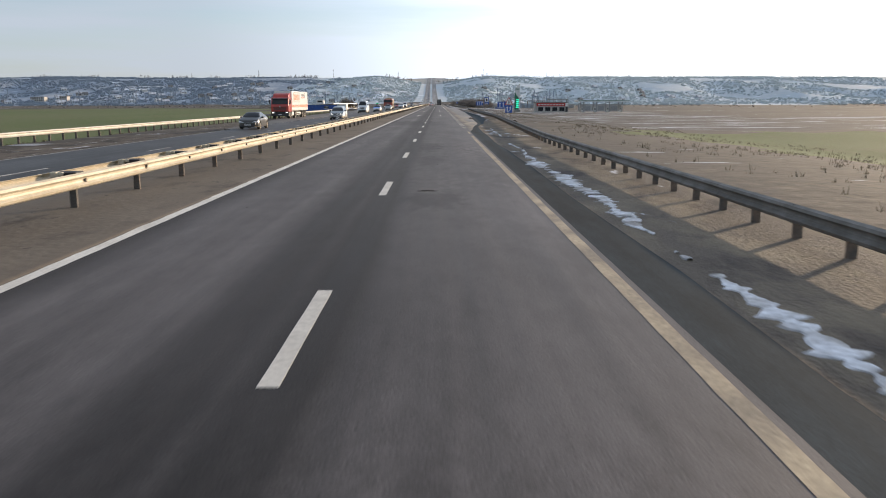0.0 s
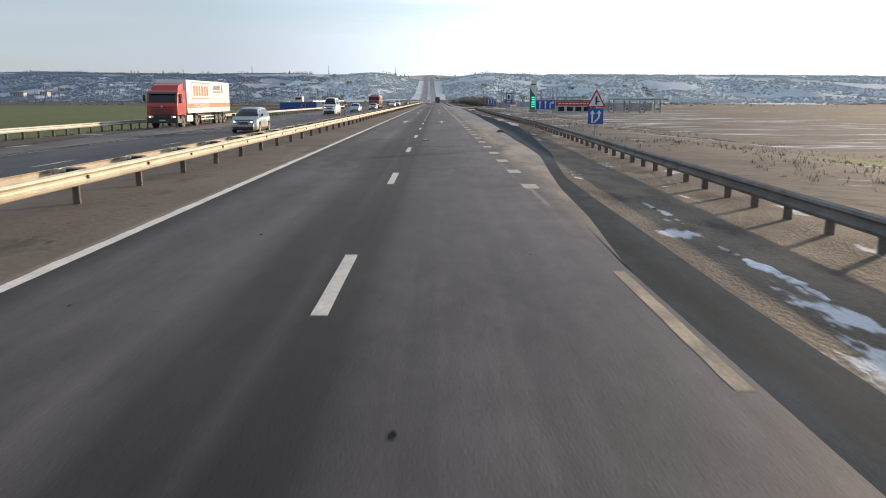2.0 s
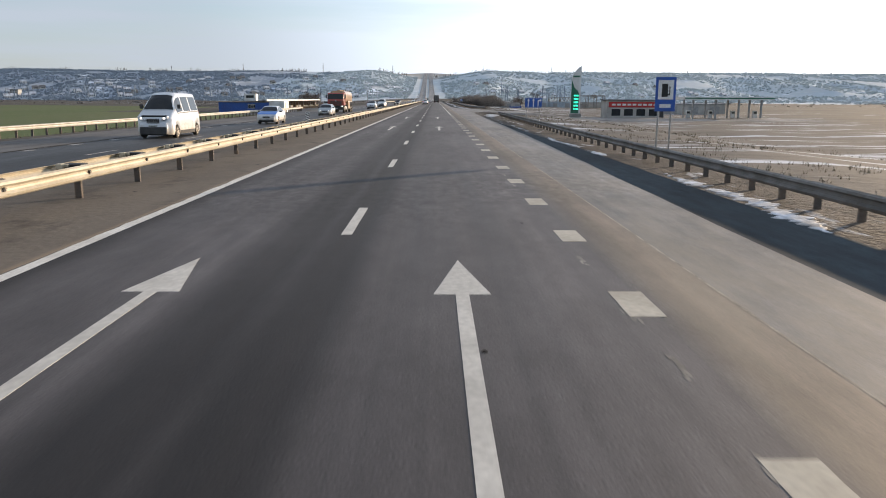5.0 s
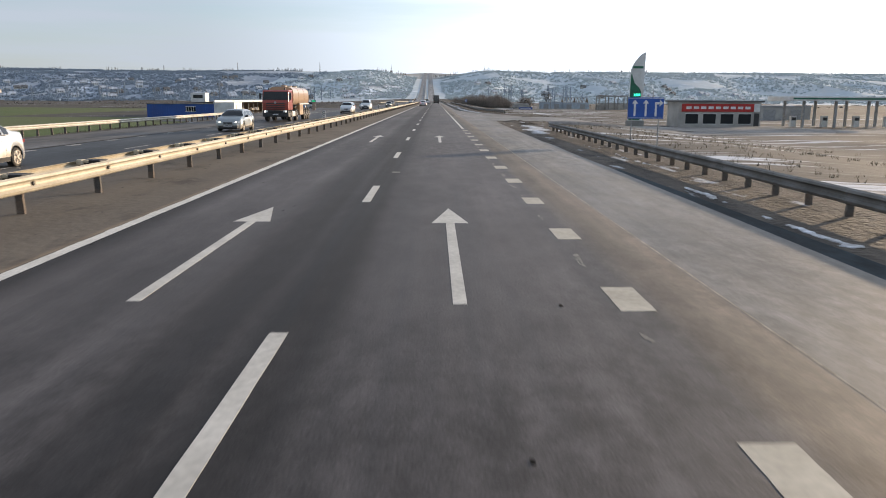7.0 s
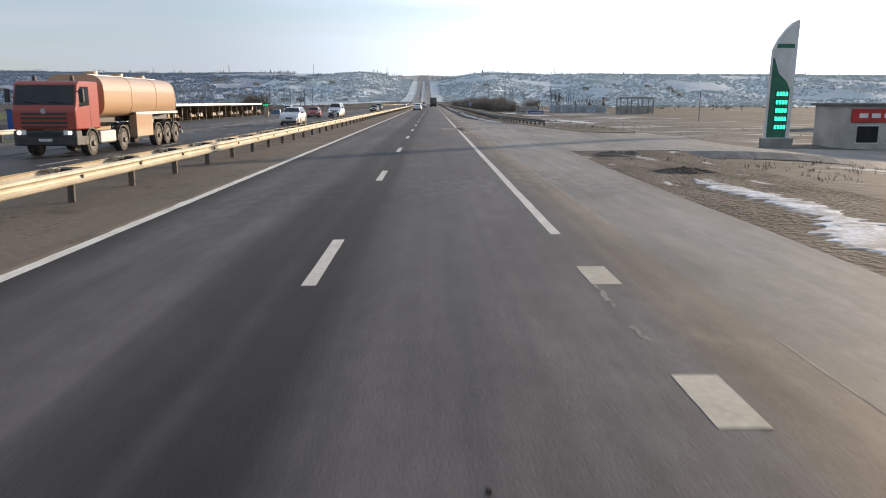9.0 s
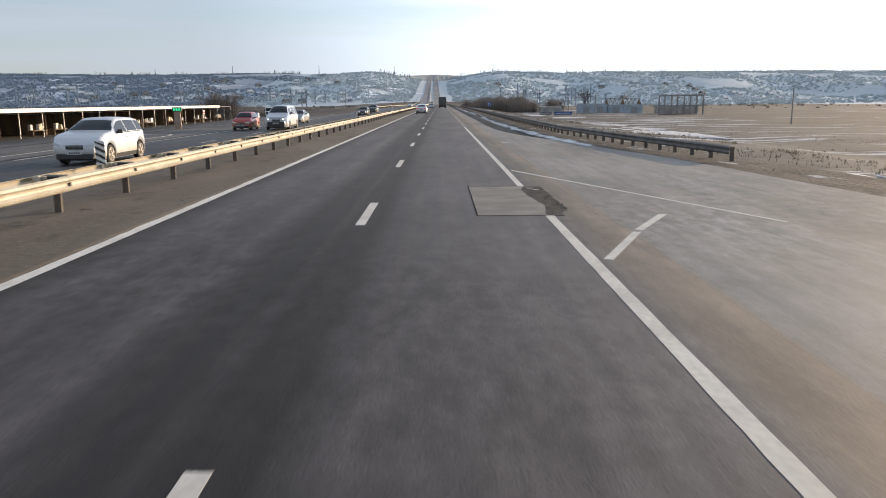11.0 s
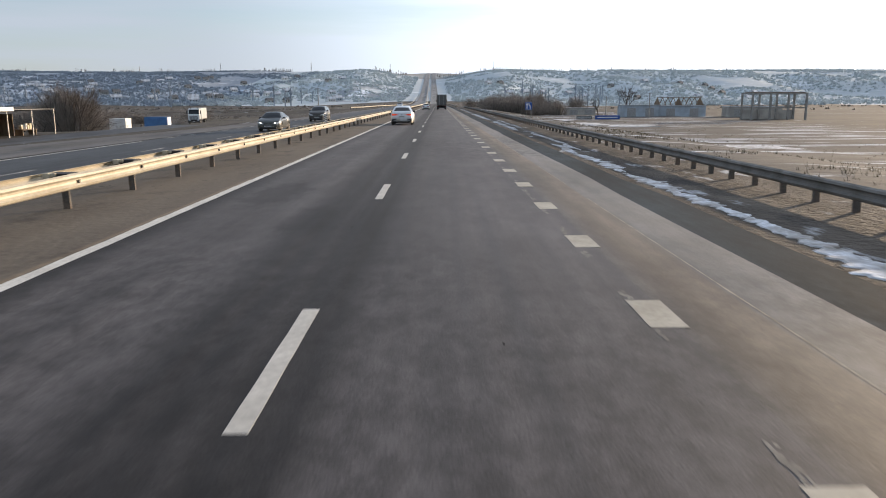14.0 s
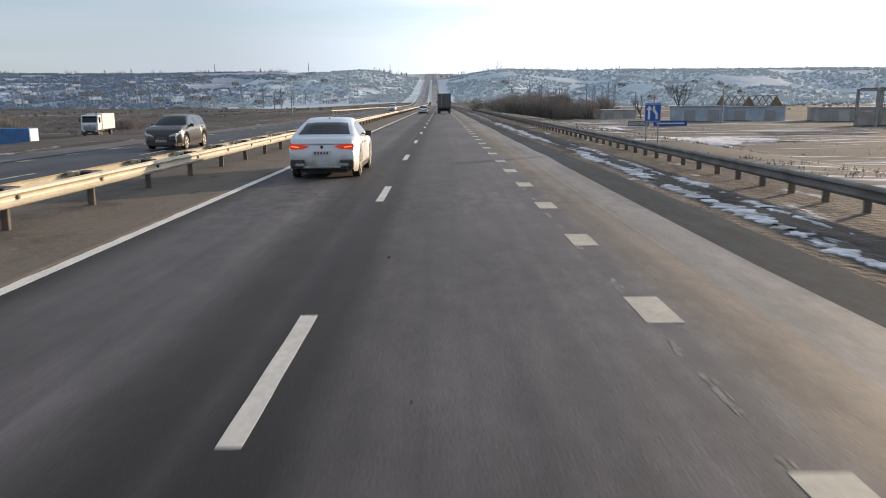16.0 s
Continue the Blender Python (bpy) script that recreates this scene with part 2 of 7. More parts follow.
def glowing(name, colour, strength):
    m = bpy.data.materials.new(name)
    m.use_nodes = True
    b = m.node_tree.nodes["Principled BSDF"]
    b.inputs["Base Color"].default_value = rgba(colour)
    b.inputs["Emission Color"].default_value = rgba(colour)
    b.inputs["Emission Strength"].default_value = strength
    return m


ROAD_STOPS = ((-4.0, 0.022), (-3.55, 0.027), (-3.0, 0.082), (-2.1, 0.068), (-1.5, 0.086), (-0.95, 0.030), (-0.5, 0.024), (-0.32, 0.034), (-0.12, 0.020), (0.32, 0.020),
              (0.62, 0.055), (1.0, 0.068), (1.7, 0.074), (2.4, 0.084), (3.0, 0.091), (3.6, 0.091))
M_ROAD = asphalt("road_asphalt", ROAD_STOPS, -4.0, 3.6, tint=(1.03, 0.94, 0.945), patches=0.24,
                 stains=((1.2, 11.2, 0.9, 1.8, 0.4), (1.1, 22.5, 0.7, 2.6, 0.35), (0.95, 31.0, 0.7, 4.5, 0.45), (-2.4, 325.0, 0.8, 3.0, 0.4), (-1.0, 321.0, 0.6, 2.2, 0.4), (-1.9, 73.0, 2.4, 11.0, 0.4), (1.2, 70.0, 1.6, 8.0, 0.25)))
TAN = (1.19, 0.945, 0.74)
M_LANE = asphalt("slip_asphalt", ((3.6, 0.088), (3.72, 0.100, (1.08, 0.955, 0.88)), (3.95, 0.108, TAN), (4.1, 0.102, TAN), (4.3, 0.140, TAN), (4.56, 0.140, TAN), (4.62, 0.150), (5.6, 0.172), (6.6, 0.168), (8.0, 0.155)),
                 3.6, 8.0, tint=(1.02, 0.97, 0.925), patches=0.3, dirt=(0.33, 0.275, 0.20), dirt_run=(85.0, 135.0, 1.0, 0.22))
# Far asphalt, paled so that its colour stands in for distance haze.
M_FARROAD = asphalt("hazed_asphalt", ((-9.0, 0.20), (-4, 0.22), (0, 0.17), (3, 0.22), (6.0, 0.20)), -9.0, 6.0, tint=(0.97, 1.0, 1.04), rough=0.85)
M_WET = asphalt("shoulder_asphalt", ((3.5, 0.040), (4.0, 0.030), (4.7, 0.042)), 3.5, 4.7, tint=(0.66, 0.95, 1.14), rough=0.85)
M_WET.node_tree.nodes["Principled BSDF"].inputs["Specular IOR Level"].default_value = 0.06
M_OPPLANE = asphalt("oncoming_slip_asphalt", ((-22.5, 0.065), (-20.5, 0.085), (-18.5, 0.075), (-16.9, 0.120), (-16.0, 0.075)), -22.5, -16.0, tint=(1.0, 0.97, 0.95), patches=0.5,
                    dirt=(0.15, 0.128, 0.105))
M_OPP = asphalt("opposite_asphalt", ((-22.0, 0.05), (-18.4, 0.05), (-17.6, 0.045), (-14.0, 0.046), (-12.0, 0.034), (-10.0, 0.042), (-8.0, 0.042)),
                -22.0, -8.0, tint=(0.95, 1.0, 1.06), rough=0.6)
M_DIRT = patchy("median_dirt", ((0.112, 0.094, 0.076), ((0.145, 0.122, 0.098), 0.5, 0.4, 0.62, (1, 0.3, 1)), ((0.07, 0.06, 0.05), 0.9, 0.54, 0.68, (1, 0.5, 1)),
                ((0.145, 0.125, 0.10), 6.0, 0.52, 0.75, (1, 0.6, 1)), ((0.05, 0.044, 0.038), 3.0, 0.66, 0.70, (1, 0.6, 1))), bump=0.10, bump_scale=6)
M_VERGE = patchy("gravel_verge", ((0.12, 0.10, 0.08), ((0.20, 0.165, 0.12), 0.8, 0.44, 0.64, (1, 0.4, 1)), ((0.06, 0.05, 0.045), 0.6, 0.55, 0.66, (1, 0.5, 1)),
                 ((0.55, 0.57, 0.60), 0.9, 0.62, 0.66, (1, 0.35, 1))), bump=0.4, bump_scale=15)
M_GROUND = patchy("winter_steppe", ((0.068, 0.058, 0.049), ((0.092, 0.079, 0.063), 0.03, 0.42, 0.6, (1, 0.5, 1)), ((0.036, 0.032, 0.029), 0.06, 0.50, 0.60, (0.5, 1, 1)),
                  ((0.115, 0.097, 0.073), 0.8, 0.5, 0.7, (1, 1, 1)), ((0.050, 0.044, 0.038), 2.2, 0.52, 0.62, (1, 1, 1)), ((0.48, 0.51, 0.56), 0.05, 0.62, 0.67, (0.3, 1.8, 1)),
                  ((0.48, 0.51, 0.56), 0.35, 0.65, 0.70, (0.5, 1.4, 1))), bump=0.5, bump_scale=0.9)
M_YARD = patchy("trodden_yard", ((0.066, 0.062, 0.058), ((0.09, 0.082, 0.073), 0.12, 0.42, 0.6, (0.5, 1, 1)), ((0.045, 0.042, 0.04), 0.25, 0.50, 0.58, (0.3, 1, 1)),
                ((0.50, 0.53, 0.58), 0.16, 0.545, 0.60, (0.25, 1.7, 1)), ((0.07, 0.065, 0.06), 0.5, 0.49, 0.57, (0.3, 1.5, 1))), bump=0.5, bump_scale=1.5)
M_FIELD = patchy("winter_wheat", ((0.085, 0.115, 0.035), ((0.11, 0.125, 0.05), 0.03, 0.4, 0.6, (1, 0.3, 1)), ((0.13, 0.115, 0.06), 0.9, 0.55, 0.75, (1, 0.1, 1))),
                 bump=0.5, bump_scale=4)
# Snowy scrub slope with blue-grey distance haze mixed into every colour.
M_HILL = patchy("hazed_snowy_hillside", ((0.29, 0.34, 0.40), ((0.37, 0.385, 0.395), 0.006, 0.46, 0.62, (1, 1, 1)), ((0.215, 0.265, 0.325), 0.010, 0.44, 0.56, (0.8, 0.5, 2.6)),
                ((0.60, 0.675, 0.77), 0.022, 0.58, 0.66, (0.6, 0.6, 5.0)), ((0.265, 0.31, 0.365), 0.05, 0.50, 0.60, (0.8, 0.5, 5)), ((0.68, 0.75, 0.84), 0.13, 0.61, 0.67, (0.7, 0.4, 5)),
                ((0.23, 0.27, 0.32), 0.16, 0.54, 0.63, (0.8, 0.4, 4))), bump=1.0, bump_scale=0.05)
# Hill towards the low sun: glare haze is put into the paler colours.
M_HAZEHILL = patchy("sunward_hazed_hillside", ((0.47, 0.525, 0.55), ((0.52, 0.55, 0.555), 0.006, 0.44, 0.60, (1, 1, 1)), ((0.42, 0.49, 0.535), 0.010, 0.46, 0.58, (0.8, 0.5, 2.6)),
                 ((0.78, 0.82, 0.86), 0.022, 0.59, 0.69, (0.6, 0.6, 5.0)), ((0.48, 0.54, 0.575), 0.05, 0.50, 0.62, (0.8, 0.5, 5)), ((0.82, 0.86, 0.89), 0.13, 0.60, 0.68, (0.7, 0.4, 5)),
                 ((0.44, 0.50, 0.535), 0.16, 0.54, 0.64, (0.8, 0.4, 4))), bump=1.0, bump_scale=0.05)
M_CREST = patchy("dry_hilltop", ((0.30, 0.31, 0.30), ((0.26, 0.285, 0.305), 0.012, 0.46, 0.58, (0.5, 1, 1)), ((0.30, 0.30, 0.275), 0.03, 0.50, 0.62, (0.4, 1, 1)),
                 ((0.62, 0.68, 0.75), 0.03, 0.60, 0.66, (0.25, 1, 1))), bump=0.6, bump_scale=0.08)
M_SLOPE = patchy("gullied_slope", ((0.30, 0.335, 0.365), ((0.76, 0.81, 0.87), 0.035, 0.53, 0.60, (1, 0.35, 3)), ((0.25, 0.29, 0.33), 0.09, 0.50, 0.60, (1, 0.4, 3))), bump=0.8, bump_scale=0.08)
M_SNOW = mat("old_snow", (0.60, 0.62, 0.66), (0.26, 0.24, 0.22), scale=1.6, rough=0.7, bump=0.7, fine=9, amount=0.3, world_space=True, spread=(0.38, 0.62))
M_SQUARE = mat("dusty_road_paint", (0.45, 0.41, 0.335), (0.33, 0.295, 0.235), scale=1.5, rough=0.75, bump=0.08, fine=14, amount=0.14, world_space=True, spread=(0.35, 0.7))
M_PAINT = mat("road_paint", (0.56, 0.53, 0.475), (0.43, 0.405, 0.36), scale=1.5, rough=0.7, bump=0.08, fine=14, amount=0.14, world_space=True, spread=(0.35, 0.7))
M_LINE = mat("line_paint", (0.66, 0.63, 0.575), (0.50, 0.47, 0.42), scale=1.1, rough=0.7, bump=0.2, fine=22, amount=0.2, world_space=True, spread=(0.35, 0.75))
M_FADED = mat("faded_road_paint", (0.36, 0.35, 0.33), (0.17, 0.17, 0.17), scale=1.3, rough=0.8, world_space=True, fine=20, amount=0.3, spread=(0.35, 0.6))
M_SANDLINE = mat("sand_filled_joint", (0.34, 0.30, 0.235), (0.19, 0.165, 0.13), scale=3, rough=0.9, world_space=True, fine=30, amount=0.3)
M_GHOST = mat("worn_off_paint", (0.21, 0.195, 0.172), (0.12, 0.112, 0.10), scale=4, rough=0.85, world_space=True, fine=30, amount=0.3)
M_OLDPAINT = mat("sandy_road_paint", (0.36, 0.29, 0.195), (0.20, 0.165, 0.12), scale=0.9, rough=0.8, bump=0.3, fine=18, amount=0.25, world_space=True)
# Darkened copy of the rail steel: shade of beams turned from the sun, as colour.
M_RAILSHADED = mat("shaded_rail", (0.20, 0.19, 0.175), (0.13, 0.12, 0.105), scale=1.4, rough=0.7, metal=0.1, fine=18, amount=0.15, world_space=True)
M_MUD = patchy("muddy_verge", ((0.075, 0.062, 0.05), ((0.12, 0.10, 0.08), 0.7, 0.45, 0.62, (1, 0.3, 1)), ((0.035, 0.03, 0.027), 0.9, 0.5, 0.62, (1, 0.35, 1)), ((0.42, 0.43, 0.45), 1.1, 0.60, 0.66, (1, 0.25, 1))), bump=0.7, bump_scale=6)
M_RAIL = mat("galvanised_rail", (0.50, 0.445, 0.34), (0.43, 0.37, 0.27), scale=1.4, rough=0.62, metal=0.1, bump=0.1, fine=18, amount=0.15, world_space=True)
M_RAILPALE = mat("pale_zinc_rail", (0.54, 0.515, 0.45), (0.44, 0.41, 0.35), scale=1.4, rough=0.62, metal=0.1, bump=0.1, fine=18, amount=0.12, world_space=True)
M_POST = mat("rusty_post", (0.10, 0.09, 0.08), (0.16, 0.12, 0.09), scale=3, rough=0.8, fine=25, world_space=True)
M_BLACK = mat("black_rubber", (0.018, 0.018, 0.019), (0.03, 0.029, 0.028), scale=4, rough=0.7, fine=40)
M_DARK = mat("dark_plastic", (0.03, 0.03, 0.032), (0.05, 0.048, 0.045), scale=4, rough=0.5, fine=30)
M_TYRE = mat("dusty_tyre", (0.035, 0.033, 0.031), (0.09, 0.078, 0.062), scale=5, rough=0.9, fine=30, bump=0.3)
M_RIM = mat("alloy_rim", (0.42, 0.40, 0.37), (0.28, 0.25, 0.21), scale=6, rough=0.4, metal=0.7, fine=20)
M_DUSTYRIM = mat("dusty_steel_rim", (0.30, 0.275, 0.24), (0.20, 0.18, 0.15), scale=5, rough=0.8, metal=0.1, fine=25)
M_GLASS = mat("tinted_glass", (0.018, 0.022, 0.026), (0.024, 0.028, 0.03), scale=1, rough=0.08, fine=8, amount=0.1, spec=0.38)
M_LAMP = mat("lamp_glass", (0.75, 0.78, 0.8), (0.6, 0.62, 0.63), scale=6, rough=0.12, fine=30, coat=0.5)
M_BEAM = glowing("lit_headlight", (1.0, 0.96, 0.86), 2.5)
M_TAIL = mat("red_lamp_glass", (0.30, 0.012, 0.012), (0.20, 0.01, 0.01), scale=6, rough=0.15, coat=0.6)
M_TAILLIT = glowing("lit_brake_light", (0.8, 0.05, 0.02), 0.22)
M_BRAKE = glowing("bright_brake_lamp", (1.0, 0.20, 0.04), 1.4)
M_PLATE = mat("number_plate_white", (0.6, 0.6, 0.6), (0.5, 0.5, 0.49), scale=8, rough=0.5)
M_STEEL = mat("zinc_steel", (0.38, 0.38, 0.38), (0.28, 0.28, 0.27), scale=4, rough=0.45, metal=0.6)
M_CONC = mat("concrete", (0.36, 0.34, 0.31), (0.25, 0.24, 0.22), scale=0.8, rough=0.9, bump=0.3, fine=12)
M_WHITE = mat("white_paint", (0.74, 0.74, 0.72), (0.60, 0.59, 0.56), scale=0.7, rough=0.55, fine=9, amount=0.08)
M_LIGHTBLUE = mat("faded_blue_sheet", (0.07, 0.20, 0.42), (0.05, 0.15, 0.34), scale=0.8, rough=0.5, fine=10)
M_BLUE = mat("blue_sheet", (0.02, 0.09, 0.36), (0.025, 0.075, 0.28), scale=0.6, rough=0.45, fine=10)
M_SIGNBLUE = mat("sign_blue", (0.02, 0.10, 0.42), (0.025, 0.09, 0.34), scale=2, rough=0.4)
M_SIGNWHITE = mat("sign_white", (0.78, 0.78, 0.77), (0.68, 0.68, 0.66), scale=2, rough=0.4)
M_RED = mat("red_banner", (0.55, 0.03, 0.025), (0.42, 0.03, 0.025), scale=1, rough=0.5)
M_GREEN = mat("pylon_green", (0.02, 0.16, 0.09), (0.02, 0.12, 0.07), scale=1.5, rough=0.4)
M_LED = glowing("green_led", (0.02, 0.95, 0.55), 1.3)
M_LEDROAD = glowing("green_led_small", (0.02, 0.7, 0.30), 0.7)
M_WOOD = mat("old_timber", (0.22, 0.16, 0.10), (0.14, 0.10, 0.07), scale=1.5, rough=0.85, fine=16, stretch=(1, 1, 0.2))
M_BOARD = mat("pinkish_board", (0.42, 0.30, 0.22), (0.34, 0.25, 0.19), scale=1.5, rough=0.7)
M_RUBBLE = patchy("broken_asphalt", ((0.030, 0.028, 0.027), ((0.070, 0.060, 0.051), 3.0, 0.45, 0.6, (1, 0.5, 1)), ((0.015, 0.014, 0.013), 5.0, 0.50, 0.6, (1, 0.7, 1)), ((0.15, 0.13, 0.11), 14.0, 0.62, 0.68, (1, 1, 1))), bump=0.25, bump_scale=45)
M_GOODS = mat("pale_goods", (0.62, 0.52, 0.34), (0.48, 0.38, 0.24), scale=5, rough=0.6)
M_BARK = mat("bare_bark", (0.10, 0.08, 0.065), (0.065, 0.055, 0.048), scale=3, rough=0.9, world_space=True)
M_TINTED = mat("tinted_glass", (0.006, 0.006, 0.007), (0.009, 0.009, 0.010), scale=2, rough=0.12, spec=0.25)
# Brown brush, lightened to put the haze over the far thicket into its colour.
M_BRUSH = mat("brown_brush", (0.24, 0.21, 0.185), (0.30, 0.26, 0.225), scale=0.15, rough=0.95, world_space=True, fine=3)
M_TWIG = mat("bare_twigs", (0.085, 0.07, 0.06), (0.12, 0.095, 0.075), scale=0.02, rough=0.9, world_space=True, fine=2)
# Far twigs, coloured pale blue-grey to carry the distance haze.
M_SHRUB = mat("hazed_scrub", (0.245, 0.29, 0.34), (0.31, 0.36, 0.41), scale=0.02, rough=0.95, world_space=True, fine=0.5, amount=0.3)
# Scrub towards the sun, lightened in colour to imitate glare haze.
M_HAZESCRUB = mat("sunward_hazed_scrub", (0.44, 0.50, 0.52), (0.52, 0.565, 0.58), scale=0.02, rough=0.95, world_space=True, fine=0.5, amount=0.25)
M_PATCH = mat("concrete_patch", (0.172, 0.162, 0.144), (0.125, 0.117, 0.105), scale=1.2, rough=0.85, bump=0.05, fine=25, world_space=True)
M_SEAM = mat("worn_seam", (0.034, 0.033, 0.032), (0.072, 0.067, 0.064), scale=2, rough=0.9, spec=0.1, world_space=True)
M_TAR = mat("tar", (0.008, 0.008, 0.008), (0.018, 0.017, 0.016), scale=3, rough=0.9, spec=0.05, world_space=True)
M_ROOF = mat("grey_roof", (0.16, 0.155, 0.15), (0.10, 0.10, 0.10), scale=0.5, rough=0.7)
M_SLATE = mat("snow_dusted_roof", (0.55, 0.58, 0.62), (0.30, 0.30, 0.31), scale=0.3, rough=0.8)
M_WALL = mat("rendered_wall", (0.50, 0.48, 0.44), (0.36, 0.34, 0.31), scale=0.4, rough=0.9)


def paint(name, c, dust=(0.36, 0.29, 0.19), clean=0.55, metal=0.25):
    """Car paint with road dust that thickens in patches low down on the body."""
    m = bpy.data.materials.new(name)
    m.use_nodes = True
    n, l = m.node_tree.nodes, m.node_tree.links
    b = n["Principled BSDF"]
    b.inputs["Metallic"].default_value, b.inputs["Coat Weight"].default_value = metal, 0.4
    co = n.new("ShaderNodeTexCoord").outputs["Object"]
    sep = n.new("ShaderNodeSeparateXYZ")
    l.new(co, sep.inputs[0])
    tx = n.new("ShaderNodeTexNoise")
    tx.inputs["Scale"].default_value, tx.inputs["Detail"].default_value = 3.5, 6
    l.new(co, tx.inputs["Vector"])
    ma = n.new("ShaderNodeMath")
    ma.operation = "MULTIPLY_ADD"
    ma.inputs[1].default_value = -0.8
    l.new(tx.outputs["Fac"], ma.inputs[0])
    l.new(sep.outputs["Z"], ma.inputs[2])
    r = n.new("ShaderNodeMapRange")
    r.inputs["From Min"].default_value, r.inputs["From Max"].default_value = -0.2, clean
    r.inputs["To Min"].default_value, r.inputs["To Max"].default_value = 0.85, 0.06
    l.new(ma.outputs[0], r.inputs["Value"])
    mx = n.new("ShaderNodeMix")
    mx.data_type = "RGBA"
    mx.inputs[6].default_value, mx.inputs[7].default_value = rgba(c), rgba(dust)
    l.new(r.outputs[0], mx.inputs["Factor"])
    l.new(mx.outputs[2], b.inputs["Base Color"])
    r2 = n.new("ShaderNodeMapRange")
    r2.inputs["To Min"].default_value, r2.inputs["To Max"].default_value = 0.28, 0.75
    l.new(r.outputs[0], r2.inputs["Value"])
    l.new(r2.outputs[0], b.inputs["Roughness"])
    return m


# ---- mesh helpers ----
def box(bm, x0, x1, y0, y1, z0, z1, bevel=0.0):
    r = bmesh.ops.create_cube(bm, size=1.0)
    vs = r["verts"]
    for v in vs:
        v.co = Vector(((x0 + x1) / 2 + v.co.x * (x1 - x0), (y0 + y1) / 2 + v.co.y * (y1 - y0), (z0 + z1) / 2 + v.co.z * (z1 - z0)))
    if bevel:
        es = {e for v in vs for e in v.link_edges}
        bmesh.ops.bevel(bm, geom=list(es), offset=bevel, segments=2, affect="EDGES", profile=0.5)
    return bm


def boxes(*specs, bevel=0.0):
    bm = bmesh.new()
    for s in specs:
        box(bm, *s, bevel=bevel)
    return bm


def cyl(bm, centre, axis, r, length, seg=20, r2=None, bevel=0.0):
    turn = Vector(axis).normalized().to_track_quat("Z", "Y").to_matrix().to_4x4()
    res = bmesh.ops.create_cone(bm, cap_ends=True, segments=seg, radius1=r, radius2=r if r2 is None else r2, depth=length,
                                matrix=Matrix.Translation(centre) @ turn)
    if bevel:
        es = [e for e in {e for v in res["verts"] for e in v.link_edges} if any(len(f.verts) > 4 for f in e.link_faces)]
        bmesh.ops.bevel(bm, geom=es, offset=bevel, segments=2, affect="EDGES", profile=0.5)
    return bm


def tube(centre, axis, r, length, seg=20, r2=None, bevel=0.0):
    return cyl(bmesh.new(), centre, axis, r, length, seg, r2, bevel)


def prism(bm, poly, axis, a, b):
    """A closed polygon of two coordinates, drawn out along an axis (0 x, 1 y, 2 z) from a to b."""
    def at(p, d):
        c = [p[0], p[1]]
        c.insert(axis, d)
        return bm.verts.new(c)
    lo, hi = [at(p, a) for p in poly], [at(p, b) for p in poly]
    bm.faces.new(lo)
    bm.faces.new(hi[::-1])
    for i in range(len(poly)):
        j = (i + 1) % len(poly)
        bm.faces.new((lo[j], lo[i], hi[i], hi[j]))
    bmesh.ops.recalc_face_normals(bm, faces=bm.faces)
    return bm


def solid(poly, axis, a, b):
    return prism(bmesh.new(), poly, axis, a, b)


def mesh_from(name, bm, material, smooth=False):
    me = bpy.data.meshes.new(name)
    bm.to_mesh(me)
    bm.free()
    me.materials.append(material)
    if smooth:
        me.polygons.foreach_set("use_smooth", [True] * len(me.polygons))
    return me


def part(name, bm, material, parent, label="", smooth=False):
    ob = new(name, bm if isinstance(bm, bpy.types.Mesh) else mesh_from(name, bm, material, smooth))
    ob.parent = parent
    return tagged(ob, label=label)


def thing(name, label, category, group="", kind="", m=None):
    ob = new(name)
    ob.empty_display_size = 0.2
    if m is not None:
        ob.matrix_basis = m
    return tagged(ob, label=label, category=category, group=group, kind=kind)


def shared(name, mesh, parent, m):
    """A piece that shares its mesh with the others of its kind."""
    ob = new(name, mesh)
    ob.parent = parent
    ob.matrix_basis = m
    return ob


def sheet(name, pts_xz, y0, y1, steps, material, lift=0.0):
    """A strip of ground: a cross-section drawn along the road's line."""
    verts, faces = [], []
    k = len(pts_xz)
    for i in range(steps + 1):
        y = y0 + (y1 - y0) * i / steps
        for x, z in pts_xz:
            verts.append((road_x(y) + x, y, road_z(y) + z + lift))
    for i in range(steps):
        for j in range(k - 1):
            a = i * k + j
            faces.append((a, a + 1, a + k + 1, a + k))
    me = bpy.data.meshes.new(name)
    me.from_pydata(verts, [], faces)
    me.materials.append(material)
    me.polygons.foreach_set("use_smooth", [True] * len(faces))
    return me


def smooth01(t):
    t = min(1.0, max(0.0, t))
    return t * t * (3 - 2 * t)


def road_z(y):
    """Long straight that climbs over the hill far ahead."""
    t = (y - 800.0) / 1600.0
    if t <= 0:
        return 0.0
    return 72.0 * smooth01(t)


def road_x(y):
    return -9.0 * smooth01((y - 560.0) / 1600.0)

